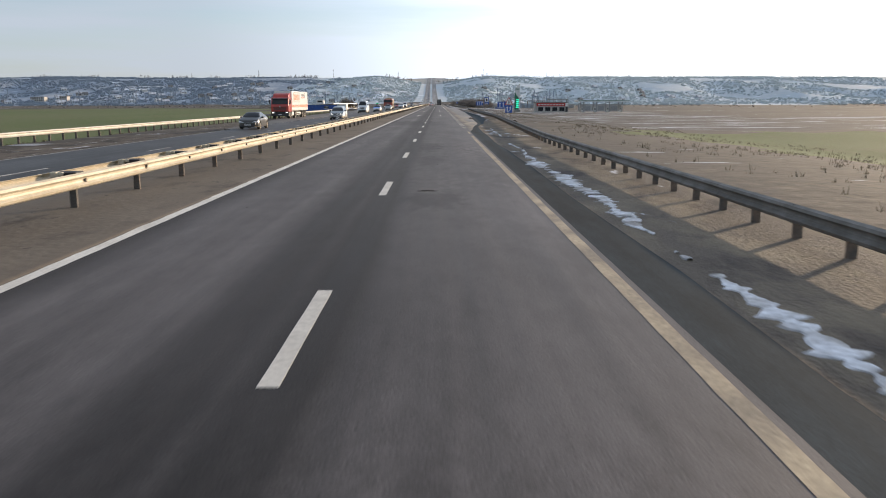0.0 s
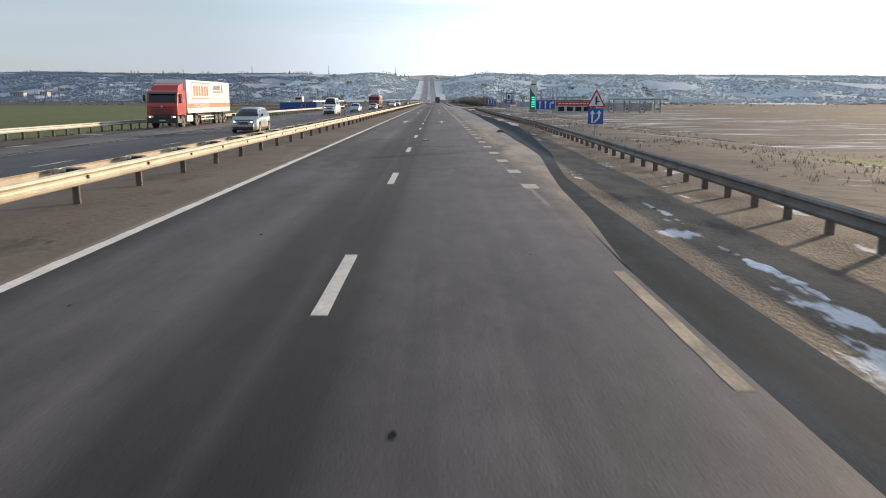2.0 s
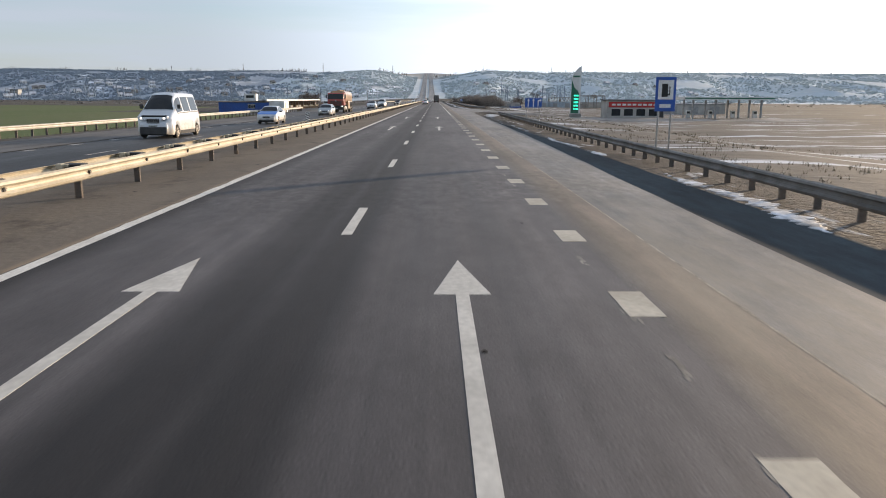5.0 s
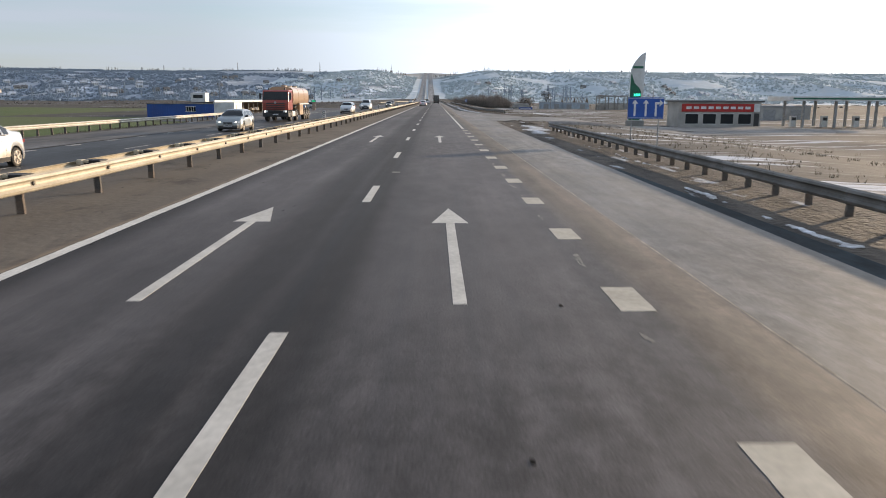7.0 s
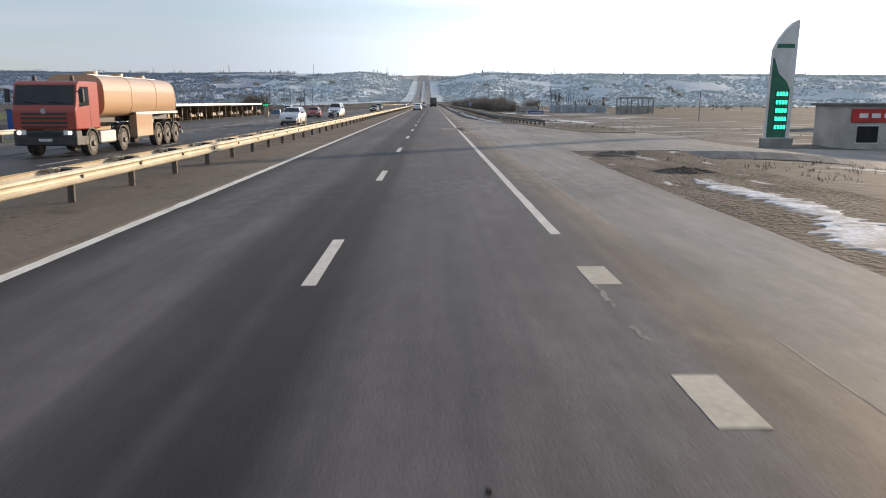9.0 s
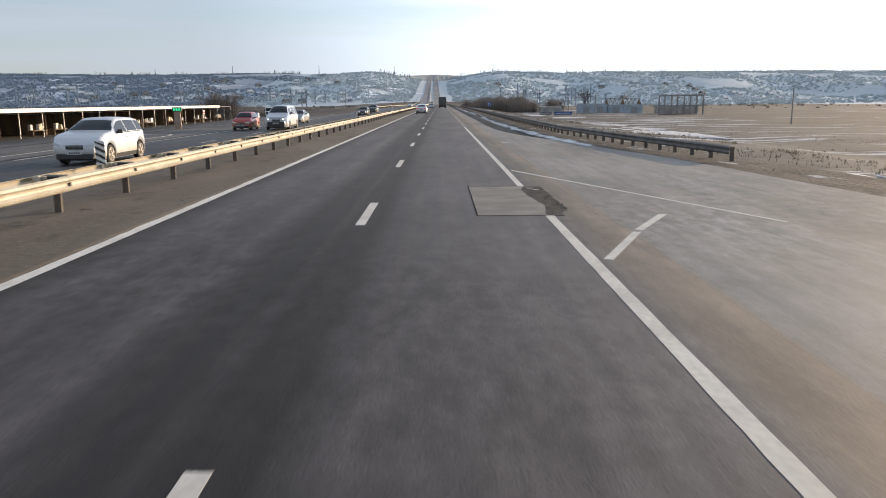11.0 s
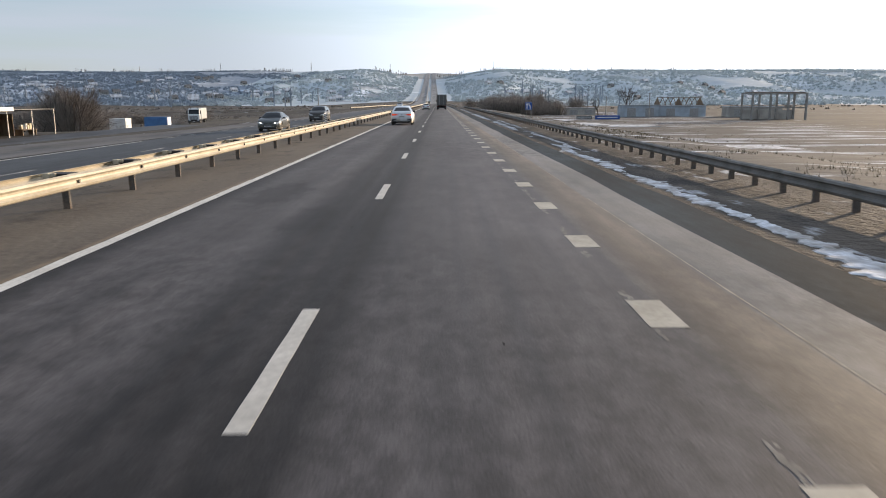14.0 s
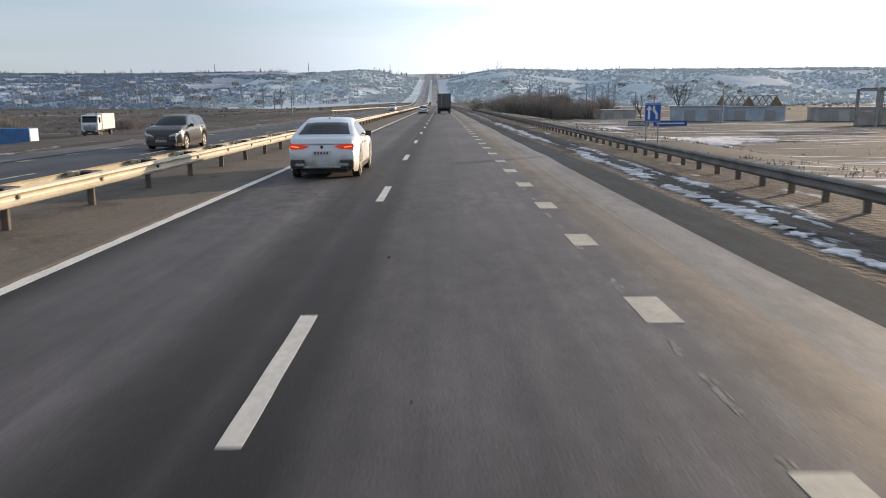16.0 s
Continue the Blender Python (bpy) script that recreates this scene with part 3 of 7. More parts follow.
# ---- the land: one sheet that reaches the horizon ----
def hill_z(x, y):
    foot = 930 + 150 * noise.noise((x * 0.0016, 3.1, 0)) + 60 * noise.noise((x * 0.006, 7.7, 0))
    t = (y - foot) / (1760.0 - foot)
    crest = 59 - 3 * math.exp(-((x + 10) / 90.0) ** 2) + 3 * math.exp(-((x + 95) / 60.0) ** 2) + 7 * noise.noise((x * 0.0012, 9.4, 0)) + 3 * noise.noise((x * 0.006, 1.4, 0))
    if t <= 0:
        return 0.0
    g = noise.noise((x * 0.009, y * 0.003, 5)) + 0.6 * noise.noise((x * 0.022, y * 0.008, 2))
    return crest * smooth01(t) + 20 * g * smooth01(t * 2.0) * (1 - smooth01(t * 1.02)) + 0.012 * max(0.0, y - 1800)


def ground_z(x, y):
    left = -x - 25.0
    z = -0.32
    if left > 0:
        z = -0.50 - 0.75 * smooth01(left / 7) - 1.2 * smooth01((left - 12) / 10) * smooth01((y - 392) / 30)
    elif x > 8.5:
        deep = smooth01((x - 14) / 16)
        z = -0.32 - 1.1 * deep - 0.8 * deep * smooth01((y - 300) / 80) + 0.25 * noise.noise((x * 0.12, y * 0.07, 3)) * smooth01((x - 11) / 6)
    if abs(x) > 60:
        z += 0.5 * noise.noise((x * 0.01, y * 0.008, 1)) * smooth01((abs(x) - 60) / 60)
    if y > 560:
        d = abs(x - road_x(y) + 6)
        k = smooth01((d - 15) / 115.0) ** 0.8
        z = (1 - k) * (road_z(y) - 0.5) + k * (hill_z(x, y) + z)
    return z


def axis_steps(stops):
    out = []
    for a, b, s in stops:
        k = max(1, round((b - a) / s))
        out += [a + (b - a) * i / k for i in range(k)]
    out.append(stops[-1][1])
    return out


def build_ground():
    xs = axis_steps(((-3200, -1400, 120), (-1400, -200, 16), (-200, -60, 8), (-60, -44, 3), (-44, -22, 1.6), (-22, 10, 4), (10, 40, 2), (40, 120, 6),
                     (120, 900, 16), (900, 3200, 110)))
    ys = axis_steps(((-160, 0, 16), (0, 420, 5), (420, 900, 12), (900, 1900, 13), (1900, 2300, 50), (2300, 4600, 230)))
    verts = [(x, y, ground_z(x, y)) for y in ys for x in xs]
    k = len(xs)
    faces, slots = [], []
    for j in range(len(ys) - 1):
        for i in range(k - 1):
            a = j * k + i
            faces.append((a, a + 1, a + k + 1, a + k))
            cx, cy = (xs[i] + xs[i + 1]) / 2, (ys[j] + ys[j + 1]) / 2
            edge = 20 * noise.noise((cx * 0.01, 0, 4))
            if cx < -29 and cy < 286 and cy + edge < 500 or (cx < -75 and cy + edge < 430):
                slots.append(1)
            elif 22 + 14 * noise.noise((0, cy * 0.06, 3)) < cx < 95 + 2 * edge and 22 + 16 * noise.noise((cx * 0.05, 0, 7)) < cy < 84 + 20 * noise.noise((cx * 0.04, 0, 2)):
                slots.append(1)
            elif 8 < cx < 70 + 16 * noise.noise((0, cy * 0.03, 5)) and 88 < cy < 570 + 2 * edge:
                slots.append(4)
            elif -105 < cx - road_x(cy) < -28 and 1040 < cy < 1330 and noise.noise((cx * 0.03, cy * 0.012, 8)) > -0.1:
                slots.append(3)
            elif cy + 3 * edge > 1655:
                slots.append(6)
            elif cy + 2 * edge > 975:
                # slot 5 is the hill paled for glare haze, slot 2 the bluer one
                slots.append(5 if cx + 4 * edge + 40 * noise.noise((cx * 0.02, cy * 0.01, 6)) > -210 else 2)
            else:
                slots.append(0)
    me = bpy.data.meshes.new("ground")
    me.from_pydata(verts, [], faces)
    for m in (M_GROUND, M_FIELD, M_HILL, M_SLOPE, M_YARD, M_HAZEHILL, M_CREST):
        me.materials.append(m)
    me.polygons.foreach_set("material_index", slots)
    me.polygons.foreach_set("use_smooth", [True] * len(faces))
    ob = new("ground", me)
    tagged(ob, "brown winter steppe with a green wheat field and snowy hills", "ground", kind="structure")


build_ground()

# ---- carriageways, median and verges ----
FAR = 2420.0
road = tagged(new("road", sheet("road", ((-4.05, 0.0), (-2, 0.0), (0, 0), (2, 0), (3.62, 0.0)), -120, 820, 188, M_ROAD)),
              "grey worn asphalt carriageway with oil strip and wheel paths", "road", kind="structure")
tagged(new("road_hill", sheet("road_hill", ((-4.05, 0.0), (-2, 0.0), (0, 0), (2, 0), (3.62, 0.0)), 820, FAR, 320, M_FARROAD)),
       "asphalt climbing the far hill, coloured pale for haze", "road", kind="structure")
opposite_road = tagged(new("road_opposite", sheet("road_opposite", ((-16.4, -0.17), (-14, -0.12), (-12, -0.08), (-8.0, 0.0)), -120, 640, 152, M_OPP)),
                       "dark blue-grey asphalt carriageway for oncoming traffic", "road", kind="structure")
tagged(new("median", sheet("median", ((-8.6, -0.10), (-7.9, 0.0), (-6.3, 0.015), (-4.6, 0.012), (-4.0, 0.006), (-3.87, 0.002), (-3.84, -0.03)), -120, 880, 200, M_DIRT)),
       "brown dusty dirt strip under the central barrier", "median", kind="structure")
tagged(new("verge_left", sheet("verge_left", ((-27.5, -0.80), (-24.0, -0.40), (-21.0, -0.29), (-16.6, -0.185), (-16.2, -0.20)), -120, 640, 152, M_MUD)),
       "dark gravel verge with old snow beside the oncoming lanes", "verge", kind="structure")


def strip(name, rows, material, label, category, z=0.0):
    """A flat strip along the road: rows of (y, x inner, x outer), with its skirts turned down."""
    verts, faces = [], []
    dense = []
    for (y0, a0, b0), (y1, a1, b1) in zip(rows, rows[1:]):
        k = max(1, int((y1 - y0) / 4))
        dense += [(y0 + (y1 - y0) * i / k, a0 + (a1 - a0) * i / k, b0 + (b1 - b0) * i / k) for i in range(k)]
    dense.append(rows[-1])
    for y, a, b in dense:
        w = 0.12 * noise.noise((y * 0.21, b, 0)) + 0.05 * noise.noise((y * 1.1, b, 1))
        for x, dz in ((a, 0.0), ((a + b) / 2, 0.0), (b + w, 0.0), (b + w + 0.25, -0.25)):
            verts.append((road_x(y) + x, y, road_z(y) + z + dz))
    for i in range(len(dense) - 1):
        for j in range(3):
            q = i * 4 + j
            faces.append((q, q + 1, q + 5, q + 4))
    me = bpy.data.meshes.new(name)
    me.from_pydata(verts, [], faces)
    me.materials.append(material)
    return tagged(new(name, me), label, category, kind="structure")


strip("shoulder", ((-120, 3.62, 4.35), (40, 3.62, 4.4), (62, 3.62, 4.8), (72, 3.62, 5.9), (86, 3.62, 6.9), (100, 3.62, 7.6), (113, 3.62, 8.0), (150, 3.62, 7.6), (176, 3.62, 7.2)),
      M_WET, "dark damp asphalt shoulder beside the outer lane", "shoulder", z=-0.017)
strip("shoulder_far", ((286, 3.62, 7.3), (300, 3.62, 6.9), (311, 3.62, 6.45), (345, 3.62, 6.5), (620, 3.62, 6.4), (700, 3.62, 5.2), (830, 3.62, 5.2)),
      M_WET, "dark damp asphalt strip outside the merging lane", "shoulder", z=-0.017)
strip("slip_lane", ((50, 3.62, 3.66), (64, 3.62, 4.6), (70, 3.62, 5.2), (86, 3.62, 5.5), (100, 3.62, 6.0), (113, 3.62, 6.2), (150, 3.62, 6.8), (176, 3.62, 7.0), (212, 3.62, 7.1), (220, 3.62, 7.2), (229, 3.62, 7.6), (229.6, 3.62, 12.6),
                    (249, 3.62, 12.4), (256, 3.62, 11.2), (268, 3.62, 10.0), (278, 3.62, 8.2), (287, 3.62, 6.6), (293, 3.62, 5.9), (300, 3.62, 5.5), (345, 3.62, 5.5), (620, 3.62, 5.4), (700, 3.62, 4.6), (830, 3.62, 4.6)),
      M_LANE, "dusty grey slip lane asphalt with sandy dirt", "slip lane", z=-0.005)
strip("slip_lane_opposite", ((60, -16.4, -16.9), (85, -16.4, -19.5), (110, -16.4, -20.6), (250, -16.4, -21.4), (345, -16.4, -21.4), (370, -16.4, -19.6), (400, -16.4, -18.5), (560, -16.4, -18.0), (640, -16.4, -17.0)),
      M_OPPLANE, "pale dusty slip lane beside the oncoming lanes", "slip lane", z=-0.150)


def side_road():
    """The mouth of the side road, which follows the land down to the buildings."""
    verts, faces = [], []
    xs, ys = axis_steps(((7.0, 12, 0.6), (12, 70, 2.0))), axis_steps(((228.0, 250.0, 1.0),))
    for y in ys:
        for x in xs:
            k = smooth01((x - 13.0) / 12.0)
            rim = y in (ys[0], ys[-1])
            verts.append((x, y + (x - 8) * 0.12, (1 - k) * (-0.30 if rim else -0.032) + k * (ground_z(x, y) + (-0.15 if rim else 0.07))))
    n = len(xs)
    for j in range(len(ys) - 1):
        for i in range(n - 1):
            a = j * n + i
            faces.append((a, a + 1, a + n + 1, a + n))
    me = bpy.data.meshes.new("side_road")
    me.from_pydata(verts, [], faces)
    me.materials.append(M_LANE)
    tagged(new("side_road", me), "grey dusty asphalt side road leading to the station", "road", kind="structure")


side_road()
strip("road_opposite_far", ((640, -22.0, -8.0), (720, -16.2, -8.0), (FAR, -16.2, -8.0)), M_FARROAD, "asphalt of the oncoming lanes climbing the hill, paled for haze", "road", z=-0.10)
strip("verge_right", ((-120, 4.2, 8.4), (40, 4.25, 8.6), (62, 4.6, 8.8), (86, 6.5, 10.2)), M_VERGE, "sandy gravel verge with dirty snow under a steel barrier", "verge", z=-0.02)
strip("verge_right_mid", ((86, 6.5, 10.6), (110, 7.4, 11.0), (150, 7.0, 11.0), (200, 6.9, 11.0), (229, 7.4, 12.5)), M_MUD, "dark muddy verge with dirty snow under a steel barrier", "verge", z=-0.02)
strip("verge_right_far", ((250, 12.0, 16), (256, 10.8, 14), (268, 9.6, 12.6), (278, 7.9, 12), (287, 7.0, 12), (311, 6.2, 11.8), (345, 6.2, 11.6), (620, 6.1, 11.6), (830, 4.9, 8)), M_MUD, "dark muddy verge with dirty snow under a steel barrier", "verge", z=-0.02)
strip("market_apron", ((262, -39.0, -33.0), (420, -39.0, -33.0)), M_OPP, "grey asphalt apron before the roadside stalls", "apron", z=-1.22)


# ---- road markings ----
def flat_poly(pts, z=0.003):
    return solid(pts, 2, z - 0.004, z)


def worn_dash(width, length):
    """Painted bar with a slightly ragged outline."""
    pts = []
    k = 7
    for i in range(k + 1):
        pts.append((width / 2 + random.uniform(-0.003, 0.003), length * i / k))
    for i in range(k, -1, -1):
        pts.append((-width / 2 + random.uniform(-0.003, 0.003), length * i / k))
    return flat_poly(pts)


DASHES = [mesh_from("lane_dash", worn_dash(0.17, 3.0), M_PAINT) for _ in range(4)]
for i in range(-2, 55):
    shared("lane_dash", DASHES[i % 4], road, pose(0, 12 * i, 0.0))
SQUARES = [mesh_from("edge_dash", worn_dash(0.37, 1.0), M_SQUARE) for _ in range(4)]
y = 59.05
while y < 204.5:
    shared("edge_dash", SQUARES[int(y) % 4], road, pose(3.52, y, 0.0))
    y += 4.028
y = 306.25
while y < 560:
    shared("edge_dash", SQUARES[int(y) % 4], road, pose(3.52, y, 0.0))
    y += 4.028


def long_line(name, x, y0, y1, width, material, parent, z=0.003, label="", gaps=0.0, x1=None, fray=0.018):
    """An edge line with frayed borders and worn-through spots, laid in lengths of three metres."""
    bm = bmesh.new()
    y = y0
    while y < y1 - 0.05:
        e = min(y + 3.0, y1)
        if random.random() >= gaps:
            pts = []
            for k in range(9):
                yy = y + (e - y) * k / 8
                xx = x if x1 is None else x + (x1 - x) * (yy - y0) / (y1 - y0)
                pts.append((xx + width / 2 + 0.010 * noise.noise((yy * 1.7, x, 0)), yy))
            for k in range(8, -1, -1):
                yy = y + (e - y) * k / 8
                xx = x if x1 is None else x + (x1 - x) * (yy - y0) / (y1 - y0)
                pts.append((xx - width / 2 - fray * abs(noise.noise((yy * 1.3, x, 9)) + 0.6 * noise.noise((yy * 4.1, x, 3))), yy))
            lo = [bm.verts.new((road_x(py) + px, py, road_z(py) + z)) for px, py in pts]
            bm.faces.new(lo)
        y = e
    bmesh.ops.recalc_face_normals(bm, faces=bm.faces)
    for f in bm.faces:
        if f.normal.z < 0:
            f.normal_flip()
    return part(name, bm, material, parent, label)


long_line("edge_line", -3.745, -110, 1100, 0.19, M_LINE, road, label="white line along the central strip", fray=0.05)
long_line("edge_line", 3.44, -110, 40, 0.18, M_OLDPAINT, road, label="sand-covered yellowish edge line")
long_line("edge_line", 3.47, 40, 50, 0.15, M_OLDPAINT, road, gaps=0.2, label="sand-covered yellowish edge line")
long_line("old_line", 3.47, 50, 60, 0.10, M_GHOST, road, z=0.0012, gaps=0.3)
long_line("edge_line", 3.47, 207.5, 253.03, 0.17, M_PAINT, road)
long_line("edge_line", 3.455, 258, 303.2, 0.155, M_PAINT, road)
long_line("edge_line", 3.47, 560, 1100, 0.17, M_PAINT, road)
long_line("lane_line", 0, 660, 1100, 0.15, M_PAINT, road, gaps=0.7)
part("turn_line", flat_poly(((3.5, 262.8), (7.5, 252.1), (7.58, 252.15), (3.58, 262.9)), -0.001), M_PAINT, road)
part("turn_line", flat_poly(((3.64, 249.02), (3.76, 248.97), (4.71, 251.17), (4.58, 251.20)), -0.001), M_PAINT, road)
part("turn_line", flat_poly(((4.66, 251.40), (4.79, 251.36), (5.72, 253.15), (5.57, 253.18)), -0.001), M_PAINT, road)


def arrow(y0, x):
    sh = part("road_arrow", flat_poly(((x - 0.075, y0), (x + 0.075, y0), (x + 0.075, y0 + 5.3), (x + 0.32, y0 + 5.3), (x, y0 + 7.1), (x - 0.32, y0 + 5.3),
                                       (x - 0.075, y0 + 5.3))), M_PAINT, road, "white straight-ahead arrow")
    return sh


for ay in (111.0, 160.0, 190.1):
    arrow(ay, 1.70)
    arrow(ay + 0.1, -1.76)

# oncoming side
OPP_DASH = mesh_from("lane_dash", worn_dash(0.14, 3.0), M_FADED)
for i in range(-3, 56):
    shared("lane_dash", OPP_DASH, opposite_road, pose(-12.0, 12 * i + 5.5, -0.078))
OPP_SQUARE = mesh_from("edge_dash", worn_dash(0.34, 1.1), M_FADED)
y = 92.0
while y < 268:
    shared("edge_dash", OPP_SQUARE, opposite_road, pose(-16.0, y, -0.155))
    y += 4.4
y = 356.0
while y < 600:
    shared("edge_dash", OPP_SQUARE, opposite_road, pose(-16.0, y, -0.155))
    y += 4.4
long_line("edge_line", -8.5, -110, 640, 0.15, M_FADED, opposite_road, z=0.0)
long_line("edge_line", -16.2, -110, 88, 0.15, M_FADED, opposite_road, z=-0.155, gaps=0.15)
long_line("edge_line", -16.0, 270, 352, 0.16, M_PAINT, opposite_road, z=-0.152)
long_line("edge_line", -17.75, 262, 291, 0.16, M_PAINT, opposite_road, z=-0.142)
part("splitter_arc", solid([(-19.2 + 1.5 * math.cos(a), 292.0 + 4.0 * math.sin(a)) for a in [math.radians(-10 + 12 * k) for k in range(13)]] +
                           [(-19.2 + 1.35 * math.cos(a), 292.0 + 3.75 * math.sin(a)) for a in [math.radians(134 - 12 * k) for k in range(13)]], 2, -0.146, -0.142), M_PAINT, opposite_road)
# traces of older markings beside the lane edge
long_line("lane_joint", 4.60, 76, 228, 0.022, M_SANDLINE, road, z=-0.0035, gaps=0.25, label="pale worn joint between lane and slip lane")
long_line("lane_joint", 4.62, 264, 420, 0.018, M_SANDLINE, road, z=-0.0035, gaps=0.35, label="pale worn joint between lane and slip lane")
part("paint_patch", flat_poly([(4.62 + 0.20 * math.cos(a) * (1 + 0.2 * math.sin(3 * a)) + 0.2, 278.95 + 0.13 * math.sin(a)) for a in [2 * math.pi * k / 18 for k in range(18)]], -0.001), M_PAINT, road, "small pale worn patch of paint")


# ---- holes, patches and tar on the road ----
def blob(x, y, rx, ry, seed, k=22, rag=0.25):
    return [(x + rx * math.cos(a) * (1 + rag * noise.noise((math.cos(a) * 1.5, math.sin(a) * 1.5, seed))),
             y + ry * math.sin(a) * (1 + rag * noise.noise((math.cos(a) * 1.5 + 5, math.sin(a) * 1.5, seed)))) for a in [2 * math.pi * i / k for i in range(k)]]


def ragged(x, y0, y1, amp, seed, step=0.17):
    n = int((y1 - y0) / step)
    return [(x + amp * noise.noise((y0 * 1.3 + k * step * 2.1, seed, 0)) + 0.5 * amp * noise.noise((k * step * 7.0, seed, 4)), y0 + (y1 - y0) * k / n) for k in range(n + 1)]


def old_paint(name, x, y0, y1, step, seed):
    """Frayed scraps of an older line that has mostly worn off."""
    rng = random.Random(seed)
    bm = bmesh.new()
    y = y0
    while y < y1:
        along = y + rng.uniform(0.15, 0.9)
        while y < along:
            rx, ry, z = rng.uniform(0.008, 0.03), rng.uniform(0.03, 0.12), rng.uniform(0.0014, 0.0028)
            pts = blob(x + rng.gauss(0, 0.022), y, rx, ry, rng.uniform(0, 90), 12, 0.35)
            bm.faces.new([bm.verts.new((px, py, z)) for px, py in pts])
            y += rng.uniform(0.02, 0.09)
        y += rng.uniform(0.1, step)
    for f in bm.faces:
        f.normal_update()
        if f.normal.z < 0:
            f.normal_flip()
    tagged(part(name, bm, M_GHOST, road, "worn scraps of an older white line"), kind="stuff")


old_paint("old_line", 3.37, 60, 204, 3.4, 3)
old_paint("old_line", 3.39, 306, 400, 2.2, 4)

LEFT_EDGE = ragged(2.12, 253.05, 258.0, 0.02, 3)
RIM = ((253.05, 3.42), (254.4, 3.55), (255.4, 3.47), (256.1, 3.40), (257.1, 3.37), (258.0, 3.48))
RIGHT_EDGE = []
for (ya, xa), (yb, xb) in zip(RIM, RIM[1:]):
    for k in range(8):
        yy, f = ya + (yb - ya) * k / 8, smooth01(k / 8)
        RIGHT_EDGE.append((xa + (xb - xa) * f + 0.03 * noise.noise((yy * 9.0, 8, 2)), yy))
RIGHT_EDGE.append((3.48, 258.0))
part("concrete_patch", flat_poly(LEFT_EDGE + RIGHT_EDGE[::-1], 0.005), M_PATCH, road, "pale concrete repair patch")
part("broken_edge", flat_poly([(3.34, 253.06), (3.34, 258.0)] + ragged(3.93, 253.9, 257.95, 0.05, 5, 0.09)[::-1] + [(3.78, 253.45), (3.74, 253.06)], 0.003), M_RUBBLE, road,
     "crumbled dark gravelly asphalt edge")
part("crack", flat_poly([(px - 0.018 - 0.012 * abs(noise.noise((py * 9, 2, 2))), py) for px, py in LEFT_EDGE] + [(px + 0.004, py) for px, py in LEFT_EDGE[::-1]], 0.0055), M_TAR, road)
part("crack", flat_poly([(2.1, 257.99), (2.6, 258.0), (3.0, 257.98), (3.45, 258.0), (3.45, 258.03), (3.0, 258.02), (2.6, 258.035), (2.1, 258.02)], 0.0055), M_TAR, road)
part("crack", flat_poly([(2.1, 253.03), (2.7, 253.02), (3.2, 253.035), (3.76, 253.02), (3.76, 253.05), (3.2, 253.065), (2.7, 253.055), (2.1, 253.06)], 0.0055), M_TAR, road)
part("paint_scrap", flat_poly(((3.55, 257.66), (3.68, 257.62), (3.69, 257.54), (3.56, 257.56)), 0.0055), M_PAINT, road)
part("paint_scrap", flat_poly(((3.64, 257.38), (3.79, 257.33), (3.80, 257.25), (3.65, 257.28)), 0.0055), M_PAINT, road)
STONES = mesh_from("stone", tube((0, 0, 0.008), (0, 0, 1), 0.03, 0.02, 5, 0.016), M_RUBBLE)
for k in range(30):
    sy = random.uniform(253.6, 257.8)
    g = random.uniform(0.25, 1.0)
    shared("stone", STONES, road, pose(random.uniform(3.55, 3.95), sy, 0.0, random.uniform(-8, 8), 0, random.uniform(0, 360)) @ Matrix.Diagonal((g, g * 1.4, g, 1)))
part("pothole", flat_poly(blob(-0.62, 81.4, 0.24, 0.27, 3, rag=0.5), 0.004), M_TAR, road, "dark round pothole")
grate = part("drain_grate", flat_poly(blob(0.60, 81.04, 0.21, 0.33, 23, 22, 0.12), 0.004), M_TAR, road, "dark ribbed drain cover sunk in the lane")
for k in range(7):
    part("grate_bar", boxes((0.445 + 0.048 * k, 0.457 + 0.048 * k, 80.86, 81.22, 0.002, 0.0055)), M_SEAM, grate)
part("seam", flat_poly([(0.40 + 0.2 * k, 75.80 + 0.012 * noise.noise((k * 0.9, 3, 1))) for k in range(9)] + [(0.40 + 0.2 * k, 75.835 + 0.02 * noise.noise((k * 1.7, 5, 1))) for k in range(8, -1, -1)], 0.0045), M_SEAM, road, "dark worn seam across the lane")
part("seam", flat_poly([(px + 0.02, py) for px, py in ragged(0.455, 75.86, 80.66, 0.03, 14)] + [(px - 0.02, py) for px, py in ragged(0.455, 75.86, 80.66, 0.03, 15)[::-1]], 0.0042), M_SEAM, road)
part("patch_edge", flat_poly(blob(3.05, 75.95, 0.3, 0.2, 9, 26, 0.5), 0.0035), M_GHOST, road)
part("paint_patch", flat_poly(blob(0.60, 81.83, 0.10, 0.13, 6), 0.0045), M_SQUARE, road, "small pale scraped oval spot")
part("pothole", flat_poly(blob(1.05, 12.86, 0.21, 0.13, 17, 30, 0.9), 0.004), M_TAR, road, "dark broken rim of a pothole")
part("pothole_lip", flat_poly(blob(1.0, 12.62, 0.15, 0.06, 19, 24, 0.8), 0.004), M_GHOST, road)
part("cover_rim", flat_poly(((0.18, 174.62), (0.42, 174.62), (0.43, 174.72), (0.19, 174.72)), 0.004), M_GHOST, road, "pale scraped rim of a small cover")
part("cover", flat_poly(((0.18, 174.36), (0.42, 174.36), (0.42, 174.60), (0.18, 174.60)), 0.0035), M_PATCH, road)

